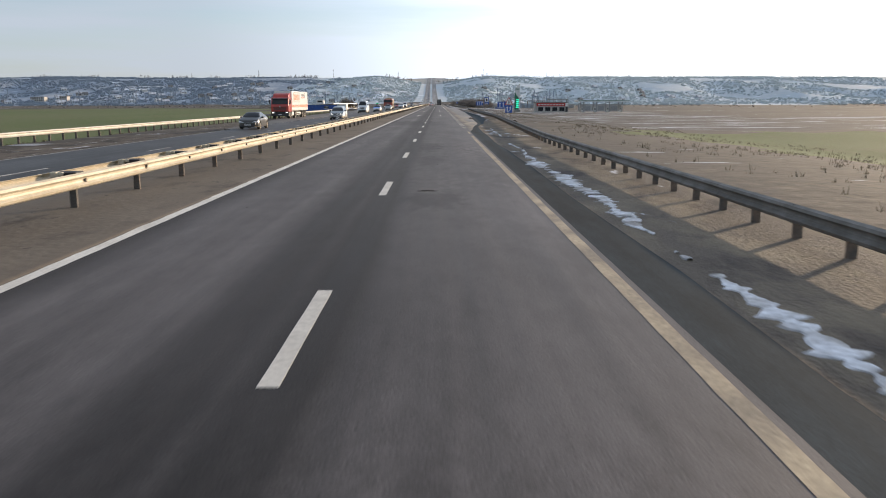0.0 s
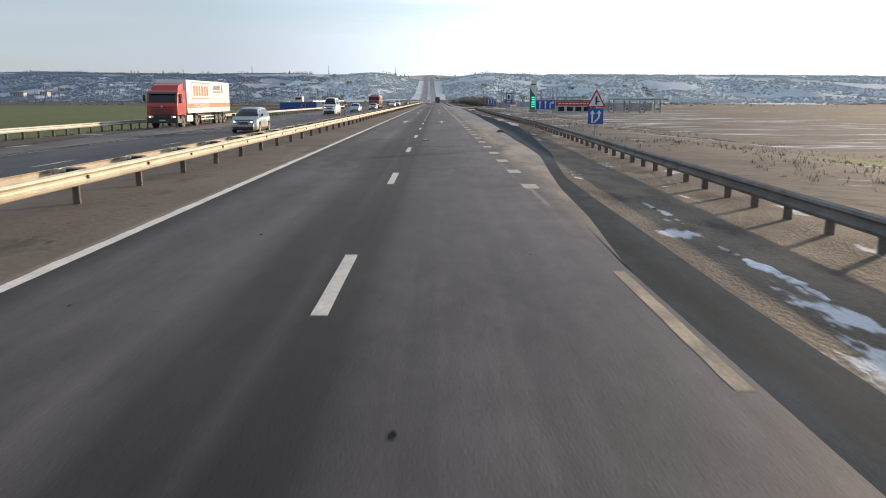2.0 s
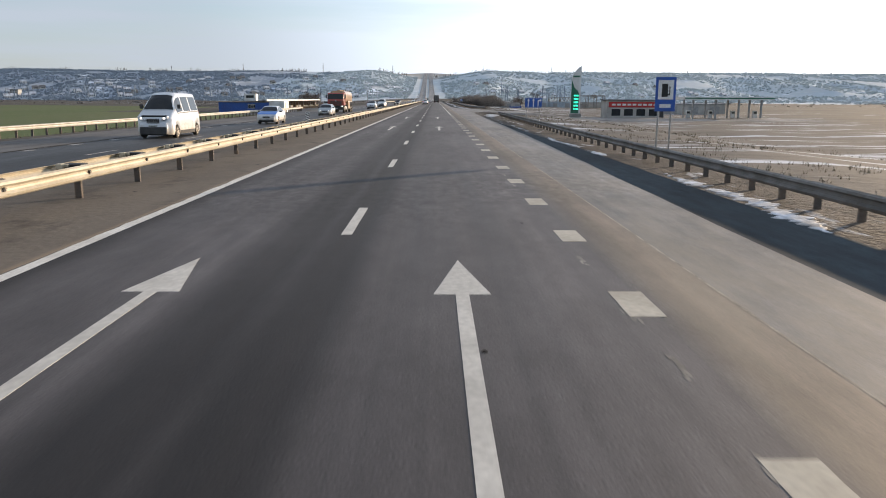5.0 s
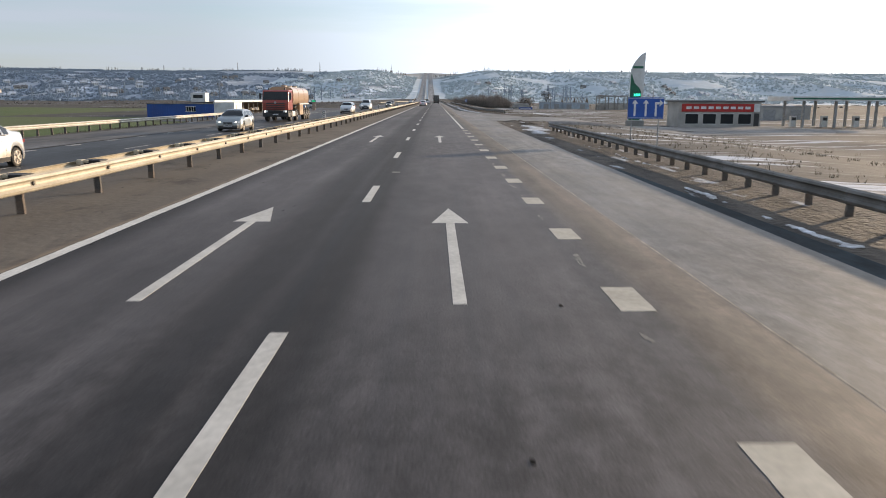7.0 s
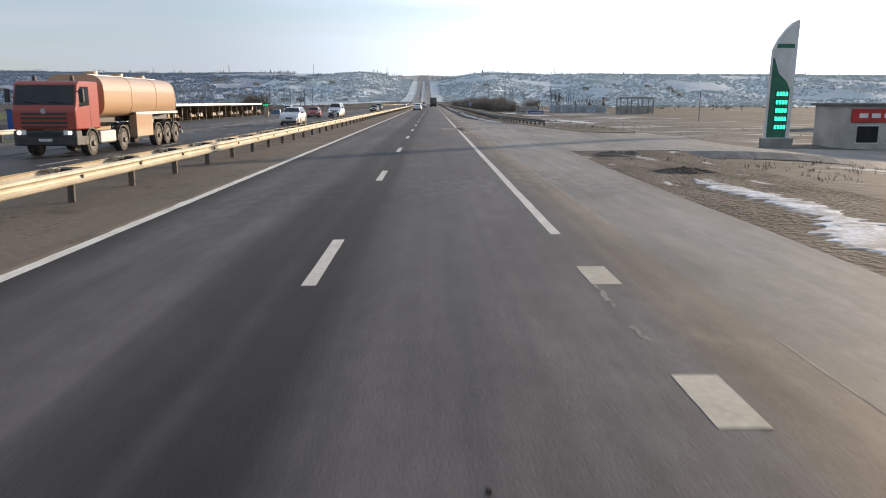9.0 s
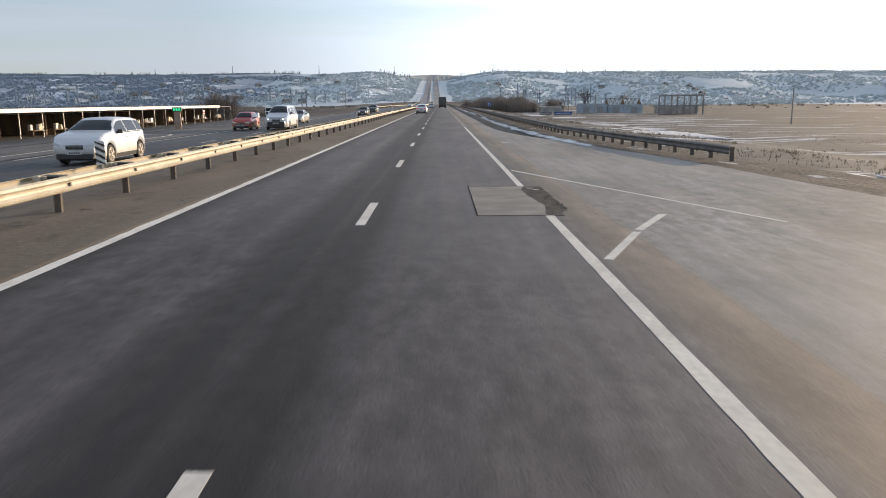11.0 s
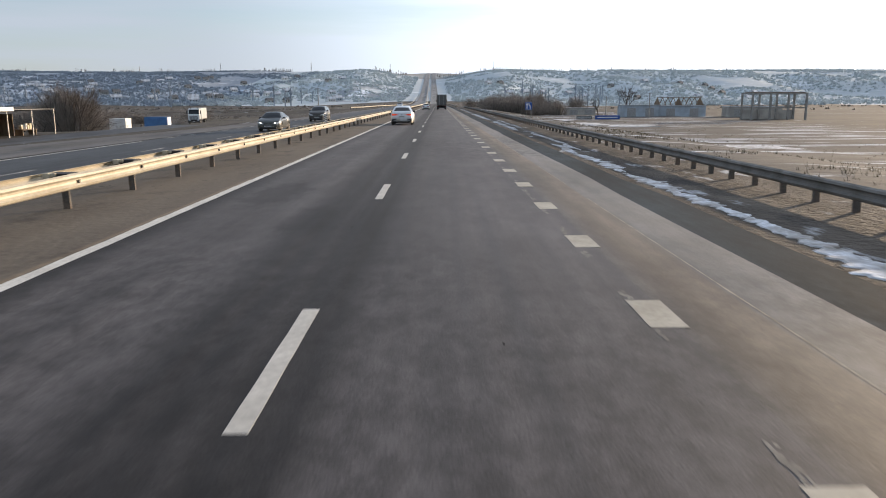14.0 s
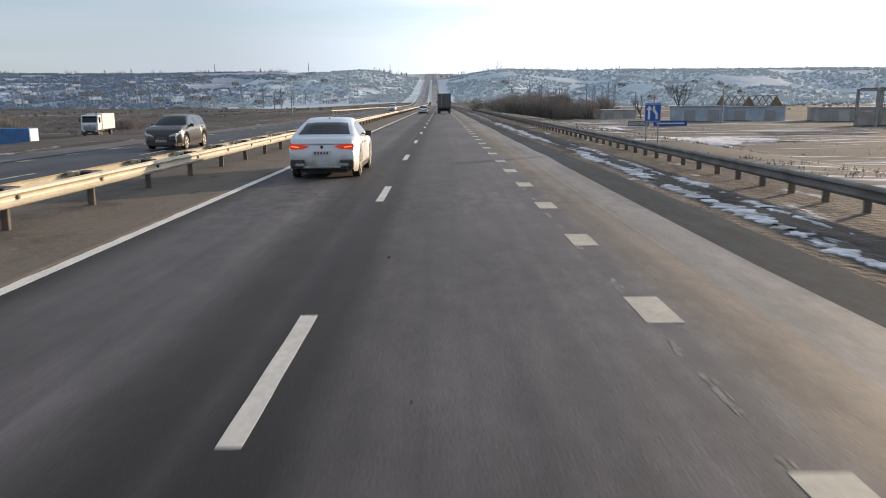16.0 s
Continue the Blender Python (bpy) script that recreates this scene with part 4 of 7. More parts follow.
def road_specks():
    """Small tar spots and clods scattered over the asphalt."""
    bm = bmesh.new()
    rng = random.Random(31)
    for k in range(170):
        x, y, r = rng.uniform(-3.6, 3.3), rng.uniform(0, 430), rng.uniform(0.01, 0.03)
        if noise.noise((x * 0.6, y * 0.05, 6)) < -0.05:
            continue
        pts = blob(x, y, r, r * rng.uniform(1, 3), k, 9, 0.6)
        bm.faces.new([bm.verts.new((px, py, 0.004)) for px, py in pts])
    ob = part("tar_spots", bm, M_TAR, road, "small dark tar spots")
    tagged(ob, "small dark tar spots", kind="stuff")


road_specks()


# ---- barriers ----
W_PROFILE = ((0.0, 0.0), (0.055, 0.03), (0.075, 0.075), (0.02, 0.12), (0.012, 0.155), (0.02, 0.19), (0.075, 0.235), (0.055, 0.28), (0.0, 0.31),
             (-0.006, 0.305), (0.045, 0.275), (0.066, 0.235), (0.010, 0.19), (0.002, 0.155), (0.010, 0.12), (0.066, 0.075), (0.045, 0.035), (-0.006, 0.005))


def beam_mesh(length, side, material):
    return mesh_from("beam", solid([(side * px, pz) for px, pz in W_PROFILE], 1, -0.04, length + 0.04), material)


def along(path, spacing):
    """Points every so many metres along a line of (x, y) corners, with the direction there."""
    out, carry = [], 0.0
    for (ax, ay), (bx, by) in zip(path, path[1:]):
        seg = math.hypot(bx - ax, by - ay)
        d = carry
        while d < seg:
            out.append((ax + (bx - ax) * d / seg, ay + (by - ay) * d / seg))
            d += spacing
        carry = d - seg
    return out


def barrier(label, path, spacing, base, face, double=False, top=0.74, dense=0, material=M_RAIL, posts=None):
    """Steel W-beam barrier: face +1 turns the beam to +x. Posts, beams, and blocks between the two beams of a double one."""
    ob = thing("guardrail", label, "guardrail", m=pose(path[0][0], path[0][1], base))
    ox, oy = path[0]
    pts = posts or along(path, spacing)
    post_me = mesh_from("post", boxes((-0.07, 0.07, -0.03, 0.03, -0.35, top - 0.06)), M_POST)
    me_a, me_b = beam_mesh(spacing, face, material), beam_mesh(spacing, -face, material)
    far = 0.38 if double else 0.0
    block = boxes((min(-face * far, face * 0.23), max(-face * far, face * 0.23), -0.05, 0.05, top - 0.30, top - 0.06))
    block_me = mesh_from("spacer", block, M_POST)
    # Black slab for the spacer's top together with the shadow around it.
    cap_me = mesh_from("spacer_top_shade", boxes((-0.26, 0.15, -0.16, 0.24, top - 0.09, top + 0.004), (-0.14, 0.12, 0.22, 0.36, top - 0.09, top - 0.012), bevel=0.014), M_BLACK)
    lug_me = mesh_from("lug", boxes((-0.33, -0.20, -0.26, -0.10, top - 0.10, top + 0.02), (-0.30, -0.10, -0.20, -0.14, top - 0.06, top + 0.012), bevel=0.014), material)
    off = 0.23 if double else 0.08
    bolt_me = mesh_from("bolt", boxes((face * off + face * 0.03 - 0.025, face * off + face * 0.03 + 0.025, -0.035, 0.035, top - 0.20, top - 0.13)), M_BLACK)
    for i, (x, y) in enumerate(pts):
        nx, ny = pts[i + 1] if i + 1 < len(pts) else (x + (x - pts[i - 1][0]), y + (y - pts[i - 1][1]))
        yaw = math.degrees(math.atan2(-(nx - x), ny - y))
        dz = random.uniform(-0.012, 0.012)
        m = pose(x - ox, y - oy, dz, 0, 0, yaw)
        shared("post", post_me, ob, m @ pose(0, 0, 0, random.uniform(-1.5, 1.5), random.uniform(-1.5, 1.5), 0))
        lap = 0.004 * (i % 2)
        shared("beam", me_a, ob, pose(x - ox, y - oy, 0, 0, 0, yaw) @ pose(face * (off + lap), 0, top - 0.32 + lap))
        if double:
            shared("beam", me_b, ob, pose(x - ox, y - oy, 0, 0, 0, yaw) @ pose(-face * (far + lap), 0, top - 0.32 + lap))
            shared("spacer", block_me, ob, m)
            tilt = pose(0, 0, 0, 0, 0, random.uniform(-6, 6))
            shared("spacer_top_shade", cap_me, ob, m @ tilt)
            shared("lug", lug_me, ob, m @ tilt)
        if dense:
            shared("bolt", bolt_me, ob, m)
    return ob


def median_post(k):
    """Where the k-th post of the median barrier stands along the road; the bays differ a little."""
    knots = ((-11, -26.2), (0, 9.95), (21, 79.1), (48, 166.1), (62, 211.3), (85, 286.4), (107, 358.65), (188, 622.5))
    for (a, ya), (b, yb) in zip(knots, knots[1:]):
        if k <= b:
            return ya + (yb - ya) * (k - a) / (b - a)


barrier("double-sided dusty steel guardrail on dark posts along the median", ((-6.12, -22.9), (-6.12, 620.0)), 3.262, 0.0, 1, double=True, dense=1,
        posts=[(-6.12, median_post(k)) for k in range(-10, 188)])
barrier("grey steel guardrail with close-set short posts on a gravel verge", ((7.0, -24.0), (7.0, 35.0), (9.0, 98.0), (9.1, 150.0), (9.6, 206.0)), 1.6, -0.20, -1, material=M_RAILSHADED)
barrier("grey steel guardrail beyond the junction above dirty snow", ((11.8, 266.0), (10.6, 276.0), (9.5, 290.0), (9.4, 320.0), (9.5, 380.0), (9.8, 560.0)), 1.6, -0.20, -1, material=M_RAILSHADED)
barrier("galvanised steel guardrail with short posts along the wheat field", ((-24.3, -24.1), (-24.3, 252.0), (-25.2, 262.0)), 1.87, -0.36, 1, material=M_RAILPALE)
barrier("galvanised steel guardrail far along the oncoming lanes", ((-27.0, 556.0), (-24.5, 575.0), (-24.3, 640.0), (-17.6, 722.0)), 4.0, -0.40, 1)


def far_rail(name, label, x, y0, y1, top, material=M_RAILSHADED):
    """Barrier that climbs the hill far off: beam and posts in one mesh."""
    bm = bmesh.new()
    y = y0
    while y < y1:
        e = y + 12
        a, b = road_x(y) + x, road_x(e) + x
        za, zb = road_z(y) + top, road_z(e) + top
        q = [bm.verts.new(c) for c in ((a - 0.1, y, za - 0.34), (a + 0.1, y, za - 0.34), (a + 0.1, y, za), (a - 0.1, y, za),
                                       (b - 0.1, e, zb - 0.34), (b + 0.1, e, zb - 0.34), (b + 0.1, e, zb), (b - 0.1, e, zb))]
        for f in ((0, 1, 5, 4), (1, 2, 6, 5), (2, 3, 7, 6), (3, 0, 4, 7)):
            bm.faces.new([q[k] for k in f])
        box(bm, a - 0.07, a + 0.07, y - 0.06, y + 0.06, za - 1.1, za - 0.3)
        y = e
    return tagged(new(name, mesh_from(name, bm, material)), label, "guardrail", kind="stuff")


far_rail("guardrail_far", "steel guardrail along the median climbing the hill", -6.12, 622, 1400, 0.74, M_RAIL)
far_rail("guardrail_far", "steel guardrail along the oncoming lanes climbing the hill", -17.5, 722, 1150, 0.5)
far_rail("guardrail_far", "steel guardrail along the outer lane climbing the hill", 7.2, 562, 1000, 0.6)

# ---- wheels ----
def wheel(parent, x, y, r, width, side, rim_material=M_RIM, spokes=5, big=False):
    """A wheel under its vehicle: tyre, and rim with spokes below it."""
    bm = bmesh.new()
    cyl(bm, (0, 0, 0), (1, 0, 0), r, width, 28, bevel=width * 0.16)
    tyre = part("tyre", bm, M_TYRE, parent, smooth=False)
    tyre.matrix_basis = pose(x, y, r)
    bm = bmesh.new()
    rr = r * (0.60 if big else 0.70)
    face = side * (width / 2)
    cyl(bm, (face - side * 0.01, 0, 0), (1, 0, 0), rr, 0.03, 24)
    ring = part("rim", bm, M_DARK, tyre)
    bm = bmesh.new()
    if big:
        cyl(bm, (face - side * 0.055, 0, 0), (1, 0, 0), rr * 0.78, 0.02, 24)
        cyl(bm, (face + side * 0.02, 0, 0), (1, 0, 0), rr * 0.36, 0.15, 16, bevel=0.015)
        for k in range(10):
            a = 2 * math.pi * k / 10
            cyl(bm, (face - side * 0.035, math.cos(a) * rr * 0.54, math.sin(a) * rr * 0.54), (1, 0, 0), 0.022, 0.04, 8)
            c = bmesh.new()
            cyl(c, (face - side * 0.043, math.cos(a + 0.31) * rr * 0.68, math.sin(a + 0.31) * rr * 0.68), (1, 0, 0), rr * 0.07, 0.01, 8)
            part("hand_hole", c, M_BLACK, tyre)
    for k in range(0 if big else spokes):
        a = 2 * math.pi * k / spokes
        for d in (-0.12, 0.12):
            c, s = math.cos(a + d), math.sin(a + d)
            pts = [(c * rr * 0.15 - s * 0.018, s * rr * 0.15 + c * 0.018), (c * rr * 0.15 + s * 0.018, s * rr * 0.15 - c * 0.018),
                   (c * rr + s * 0.022, s * rr - c * 0.022), (c * rr - s * 0.022, s * rr + c * 0.022)]
            prism(bm, pts, 0, face, face + side * 0.022)
    if not big:
        cyl(bm, (face + side * 0.012, 0, 0), (1, 0, 0), rr * 0.25, 0.04, 14)
    k = 26
    for i in range(k):
        a, b = 2 * math.pi * i / k, 2 * math.pi * (i + 1) / k
        prism(bm, [(math.cos(a) * rr * 0.92, math.sin(a) * rr * 0.92), (math.cos(b) * rr * 0.92, math.sin(b) * rr * 0.92),
                   (math.cos(b) * rr * 1.03, math.sin(b) * rr * 1.03), (math.cos(a) * rr * 1.03, math.sin(a) * rr * 1.03)], 0, face - side * 0.01, face + side * 0.02)
    part("spokes", bm, rim_material, tyre)
    return tyre


def curve_at(stops, u):
    """Smooth interpolation of (u, value) stops."""
    for (a, va), (b, vb) in zip(stops, stops[1:]):
        if u <= b:
            t = (u - a) / (b - a)
            return va + (vb - va) * t
    return stops[-1][1]


STYLES = {
    "sedan": dict(top=((0, .55), (.015, .64), (.04, .70), (.10, .735), (.19, .755), (.26, .87), (.33, .96), (.42, 1.0), (.50, 1.0), (.56, .97), (.63, .86), (.715, .70), (.85, .645), (.94, .56), (.985, .48), (1, .40)),
                  belt=((0, .50), (.02, .59), (.10, .66), (.20, .675), (.70, .63), (.85, .585), (.94, .51), (1, .37)), ws=(.575, .705), rw=(.20, .33),
                  sides=((.245, .31), (.325, .475), (.495, .655)), wheels=(.18, .80)),
    "hatch": dict(top=((0, .52), (.012, .62), (.03, .70), (.06, .80), (.11, .94), (.16, .975), (.30, 1.0), (.46, 1.0), (.55, .965), (.62, .87), (.72, .69), (.86, .63), (.95, .54), (.985, .46), (1, .38)),
                  belt=((0, .48), (.02, .58), (.08, .66), (.70, .62), (.86, .57), (.95, .49), (1, .35)), ws=(.57, .71), rw=(.045, .12),
                  sides=((.10, .20), (.22, .42), (.44, .66)), wheels=(.17, .80)),
    "suv": dict(top=((0, .54), (.012, .62), (.03, .70), (.06, .80), (.11, .95), (.18, .985), (.32, 1.0), (.48, .995), (.55, .96), (.62, .86), (.71, .71), (.86, .66), (.95, .58), (.985, .50), (1, .42)),
                belt=((0, .52), (.02, .60), (.08, .66), (.70, .64), (.86, .60), (.95, .53), (1, .39)), ws=(.57, .70), rw=(.045, .12),
                sides=((.09, .19), (.21, .41), (.43, .65)), wheels=(.18, .80)),
    "coupe": dict(top=((0, .53), (.008, .60), (.02, .66), (.05, .685), (.09, .70), (.15, .77), (.24, .88), (.34, .965), (.43, 1.0), (.50, .995), (.56, .965), (.63, .85), (.71, .715), (.80, .69), (.88, .66), (.95, .58), (.985, .50), (1, .42)),
                  belt=((0, .50), (.02, .585), (.06, .64), (.25, .665), (.70, .64), (.86, .61), (.95, .53), (1, .39)), ws=(.575, .70), rw=(.115, .275),
                  sides=((.255, .30), (.312, .455), (.47, .655)), wheels=(.185, .80)),
    "minivan": dict(top=((0, .50), (.012, .62), (.03, .74), (.06, .90), (.10, .965), (.25, 1.0), (.48, .99), (.58, .93), (.68, .80), (.78, .63), (.90, .555), (.96, .48), (1, .36)),
                    belt=((0, .46), (.02, .57), (.08, .61), (.70, .58), (.86, .53), (.95, .45), (1, .33)), ws=(.595, .765), rw=(.035, .085),
                    sides=((.09, .26), (.28, .49), (.51, .71)), wheels=(.19, .81)),
    "minibus": dict(top=((0, .50), (.008, .66), (.02, .86), (.04, .955), (.08, .985), (.25, 1.0), (.56, 1.0), (.63, .965), (.70, .86), (.79, .665), (.86, .58), (.94, .51), (.98, .43), (1, .33)),
                    belt=((0, .46), (.01, .56), (.06, .60), (.72, .58), (.84, .53), (.94, .46), (1, .31)), ws=(.635, .775), rw=(.014, .040),
                    sides=((.05, .24), (.27, .50), (.54, .735)), wheels=(.19, .82)),
    "van": dict(top=((0, .45), (.006, .80), (.02, .94), (.05, .985), (.30, 1.0), (.60, 1.0), (.68, .965), (.75, .85), (.84, .60), (.92, .52), (.97, .45), (1, .32)),
                belt=((0, .40), (.01, .52), (.08, .55), (.75, .53), (.86, .50), (.95, .42), (1, .30)), ws=(.695, .83), rw=(.010, .030),
                sides=((.10, .32), (.35, .56), (.59, .775)), wheels=(.18, .82)),
}


def vehicle(name, label, category, style, length, width, height, body_paint, m, lit=False, brake=False, spokes=5, wheel_r=0.32, hood=None, detail=False):
    """A road car built on one lofted shell: it stands on the origin and faces +y."""
    st = STYLES[style]
    ob = thing(name, label, category, group="cars on the road", m=m)
    wy = [(u - 0.5) * length for u in st["wheels"]]
    arch = wheel_r + 0.07

    def section(u):
        yy = (u - 0.5) * length
        end = 1 - (0.10 if detail else 0.20) * smooth01((0.10 - u) / 0.10) ** 1.5 - 0.24 * smooth01((u - 0.90) / 0.10) ** 1.5
        w = width / 2 * end
        r, b = curve_at(st["top"], u) * height, curve_at(st["belt"], u) * height
        r = max(r, b + 0.02)
        lo = 0.20 + 0.12 * smooth01((0.04 - u) / 0.04) + 0.08 * smooth01((u - 0.96) / 0.04)
        flare = 0.0
        for c in wy:
            d = abs(yy - c)
            if d < arch:
                lo = max(lo, wheel_r + math.sqrt(arch * arch - d * d) * 0.98)
            flare = max(flare, 0.035 * smooth01((arch + 0.12 - d) / 0.16))
        lo = min(lo, b - 0.12)
        g = r - b
        wr = w * (0.965 - 0.27 * min(1.0, g / (0.36 * height)))
        ww = w + flare * 0.6
        return yy, [(ww * 0.955, lo), (ww * 1.0, lo + 0.22 * (b - lo)), (ww * 1.0, lo + 0.55 * (b - lo)), (w * 0.985, lo + 0.82 * (b - lo)), (w * 0.955, b),
                    (wr, b + g * 0.84), (wr * 0.90, b + g * 0.955), (wr * 0.5, b + g * 0.992), (0.0, r)]

    us = sorted(set([i / 52 for i in range(53)] + [0.004, 0.012, 0.03, 0.97, 0.985, 0.995] +
                    [c / length + 0.5 + d * arch / length for c in wy for d in (-1.02, -0.98, -0.9, -0.75, -0.55, -0.3, 0, 0.3, 0.55, 0.75, 0.9, 0.98, 1.02)]))
    bm = bmesh.new()
    rings = []
    for u in us:
        yy, pts = section(u)
        ring = [bm.verts.new((-x, yy, z)) for x, z in pts[:-1]] + [bm.verts.new((0, yy, pts[-1][1]))] + [bm.verts.new((x, yy, z)) for x, z in pts[-2::-1]]
        rings.append(ring)
    for a, b in zip(rings, rings[1:]):
        for i in range(len(a) - 1):
            bm.faces.new((a[i], a[i + 1], b[i + 1], b[i]))
    bm.faces.new(rings[0])
    bm.faces.new(rings[-1][::-1])
    bmesh.ops.recalc_face_normals(bm, faces=bm.faces)
    part("body", bm, body_paint, ob, smooth=True)

    def patch(pname, u0, u1, i0, i1, s0, s1, material, both=True, lift=0.007, label="", parent=None, n=7):
        """A piece that lies on the shell between two profile points."""
        for side in ((-1, 1) if both else (1,)):
            bm = bmesh.new()
            grid = []
            for k in range(n + 1):
                u = u0 + (u1 - u0) * k / n
                yy, pts = section(u)
                row = []
                for j in range(5):
                    t = (i0 + s0) + (i1 + s1 - i0 - s0) * j / 4
                    q = min(int(t), len(pts) - 2)
                    f = t - q
                    x = pts[q][0] + (pts[q + 1][0] - pts[q][0]) * f
                    z = pts[q][1] + (pts[q + 1][1] - pts[q][1]) * f
                    row.append(bm.verts.new((side * (x + lift), yy, z + lift * 0.7)))
                grid.append(row)
            for a, b in zip(grid, grid[1:]):
                for j in range(4):
                    bm.faces.new((a[j], a[j + 1], b[j + 1], b[j]))
            bmesh.ops.recalc_face_normals(bm, faces=bm.faces)
            part(pname, bm, material, ob, label, smooth=True)

    def top_patch(pname, u0, u1, material, shrink=0.95, n=8):
        bm = bmesh.new()
        grid = []
        for k in range(n + 1):
            u = u0 + (u1 - u0) * k / n
            yy, pts = section(u)
            row = []
            sl = (curve_at(st["top"], min(1, u + .01)) - curve_at(st["top"], max(0, u - .01))) * height / (.02 * length)
            dy = -0.012 * sl
            for i, sg in ((5, -1), (6, -1), (7, -1), (8, 0), (7, 1), (6, 1), (5, 1)):
                row.append(bm.verts.new((sg * pts[i][0] * shrink, yy + dy, pts[i][1] + 0.012)))
            grid.append(row)
        for a, b in zip(grid, grid[1:]):
            for j in range(6):
                bm.faces.new((a[j], a[j + 1], b[j + 1], b[j]))
        bmesh.ops.recalc_face_normals(bm, faces=bm.faces)
        part(pname, bm, material, ob, smooth=True)

    top_patch("windscreen", st["ws"][0], st["ws"][1], M_GLASS)
    top_patch("rear_window", st["rw"][0], st["rw"][1], M_TINTED if detail else M_GLASS, 0.86 if detail else 0.95)
    if hood is not None:
        top_patch("bonnet", 0.72, 0.955, hood, 1.0)
    for s0, s1 in st["sides"]:
        patch("side_window", s0, s1, 4, 4, 0.10, 0.93, M_GLASS)
    patch("window_trim", st["sides"][0][0], st["sides"][-1][1], 4, 4, 0.0, 0.07, M_DARK, n=14)
    patch("sill", st["wheels"][0] + (arch + .02) / length, st["wheels"][1] - (arch + .02) / length, 0, 0, 0.0, 0.8, M_DARK, lift=0.006)
    yb, pb = section(0.0)
    yf, pf = section(1.0)
    wb, wf = pb[2][0], pf[2][0]
    for s in (-1, 1):
        lamp = boxes((s * wb * 0.42 if s > 0 else -wb * 1.06, s * wb * 1.06 if s > 0 else -wb * 0.42, yb - 0.012, yb + 0.10, height * 0.48, height * 0.565), bevel=0.02)
        if detail:
            lamp.free()
            lamp = solid([(s * wb * a, height * b) for a, b in ((0.38, 0.545), (0.66, 0.572), (1.0, 0.585), (1.015, 0.54), (0.97, 0.495), (0.62, 0.497))], 1, yb - 0.02, yb + 0.10)
        tail = part("tail_light", lamp, M_TAILLIT if brake else M_TAIL, ob, "red tail light")
        if detail and brake:
            part("brake_strip", solid([(s * wb * a, height * b) for a, b in ((0.72, 0.535), (0.95, 0.55), (0.95, 0.535), (0.72, 0.522))], 1, yb - 0.026, yb - 0.02), M_BRAKE, tail, "lit brake lamp")
        hl = solid([(s * wf * a, height * b) for a, b in ((0.50, 0.405), (0.62, 0.392), (1.02, 0.42), (1.08, 0.465), (1.05, 0.49), (0.80, 0.462))], 1, yf - 0.16, yf + 0.012)
        bmesh.ops.bevel(hl, geom=hl.edges[:], offset=0.008, segments=1, affect="EDGES", profile=0.5)
        part("headlight", hl, M_LAMP, ob)
        if lit:
            part("headlight_bulb", tube((s * wf * 0.82, yf + 0.015, height * 0.44), (0, 1, 0), 0.055, 0.02, 14), M_BEAM, ob, "lit headlight")
        mir = boxes((min(s * width * 0.475, s * width * 0.475 + s * 0.20), max(s * width * 0.475, s * width * 0.475 + s * 0.20), (st["ws"][1] - 0.5) * length - 0.42,
                     (st["ws"][1] - 0.5) * length - 0.30, height * 0.64, height * 0.735), bevel=0.03)
        part("wing_mirror", mir, M_DARK, ob)
    patch("tail_light_side", 0.004, 0.05, 3, 3, 0.0, 0.95, M_TAILLIT if brake and not detail else M_TAIL, lift=0.008)
    patch("headlight_side", 0.93, 0.992, 3, 3, 0.1, 0.95, M_LAMP, lift=0.008)
    part("rear_bumper", boxes((-wb * 0.95, wb * 0.95, yb - 0.05, yb + 0.10, 0.30, height * (0.22 if detail else 0.27)), bevel=0.03), M_STEEL if detail else M_DARK, ob)
    part("front_bumper", boxes((-wf * 0.95, wf * 0.95, yf - 0.12, yf + 0.045, 0.22, height * (0.34 if style == "minibus" else 0.25)), bevel=0.03), M_DARK, ob)
    for k in range(3):
        part("grille_slat", boxes((-wf * 0.43, wf * 0.43, yf + 0.01, yf + 0.03, height * (0.345 + 0.03 * k), height * (0.353 + 0.03 * k))), M_STEEL, ob)
    part("grille", boxes((-wf * 0.45, wf * 0.45, yf - 0.05, yf + 0.02, height * 0.33, height * 0.43), bevel=0.015), M_BLACK, ob)
    for yy, d in ((yb, -1), (yf, 1)):
        zc = height * (0.43 if d < 0 else 0.27)
        y0 = yy + d * (0.012 if d < 0 else 0.05)
        plate = part("number_plate", boxes((-0.26, 0.26, min(y0, y0 + d * 0.012), max(y0, y0 + d * 0.012), zc - 0.056, zc + 0.056)), M_PLATE, ob)
        for k in range(5):
            part("plate_bar", boxes((-0.21 + 0.085 * k, -0.16 + 0.085 * k, min(y0, y0 + d * 0.015), max(y0, y0 + d * 0.015), zc - 0.03, zc + 0.03)), M_DARK, plate)
    part("underbody", boxes((-width * 0.34, width * 0.34, -length * 0.46, length * 0.46, 0.17, height * 0.5)), M_BLACK, ob)
    for k, (s0, s1) in enumerate(st["sides"][-2:]):
        for s in (-1, 1):
            yy, pts = section(s0 + 0.025)
            x = pts[3][0]
            part("door_handle", boxes((min(s * (x - 0.01), s * (x + 0.025)), max(s * (x - 0.01), s * (x + 0.025)), yy - 0.10, yy + 0.10, pts[3][1] - 0.02, pts[3][1] + 0.02), bevel=0.008),
                 body_paint if not detail else M_STEEL, ob)
            yy, pts = section(s0 - 0.01)
            bm = bmesh.new()
            row = [(s * (px + 0.003), yy, pz) for px, pz in pts[0:5]]
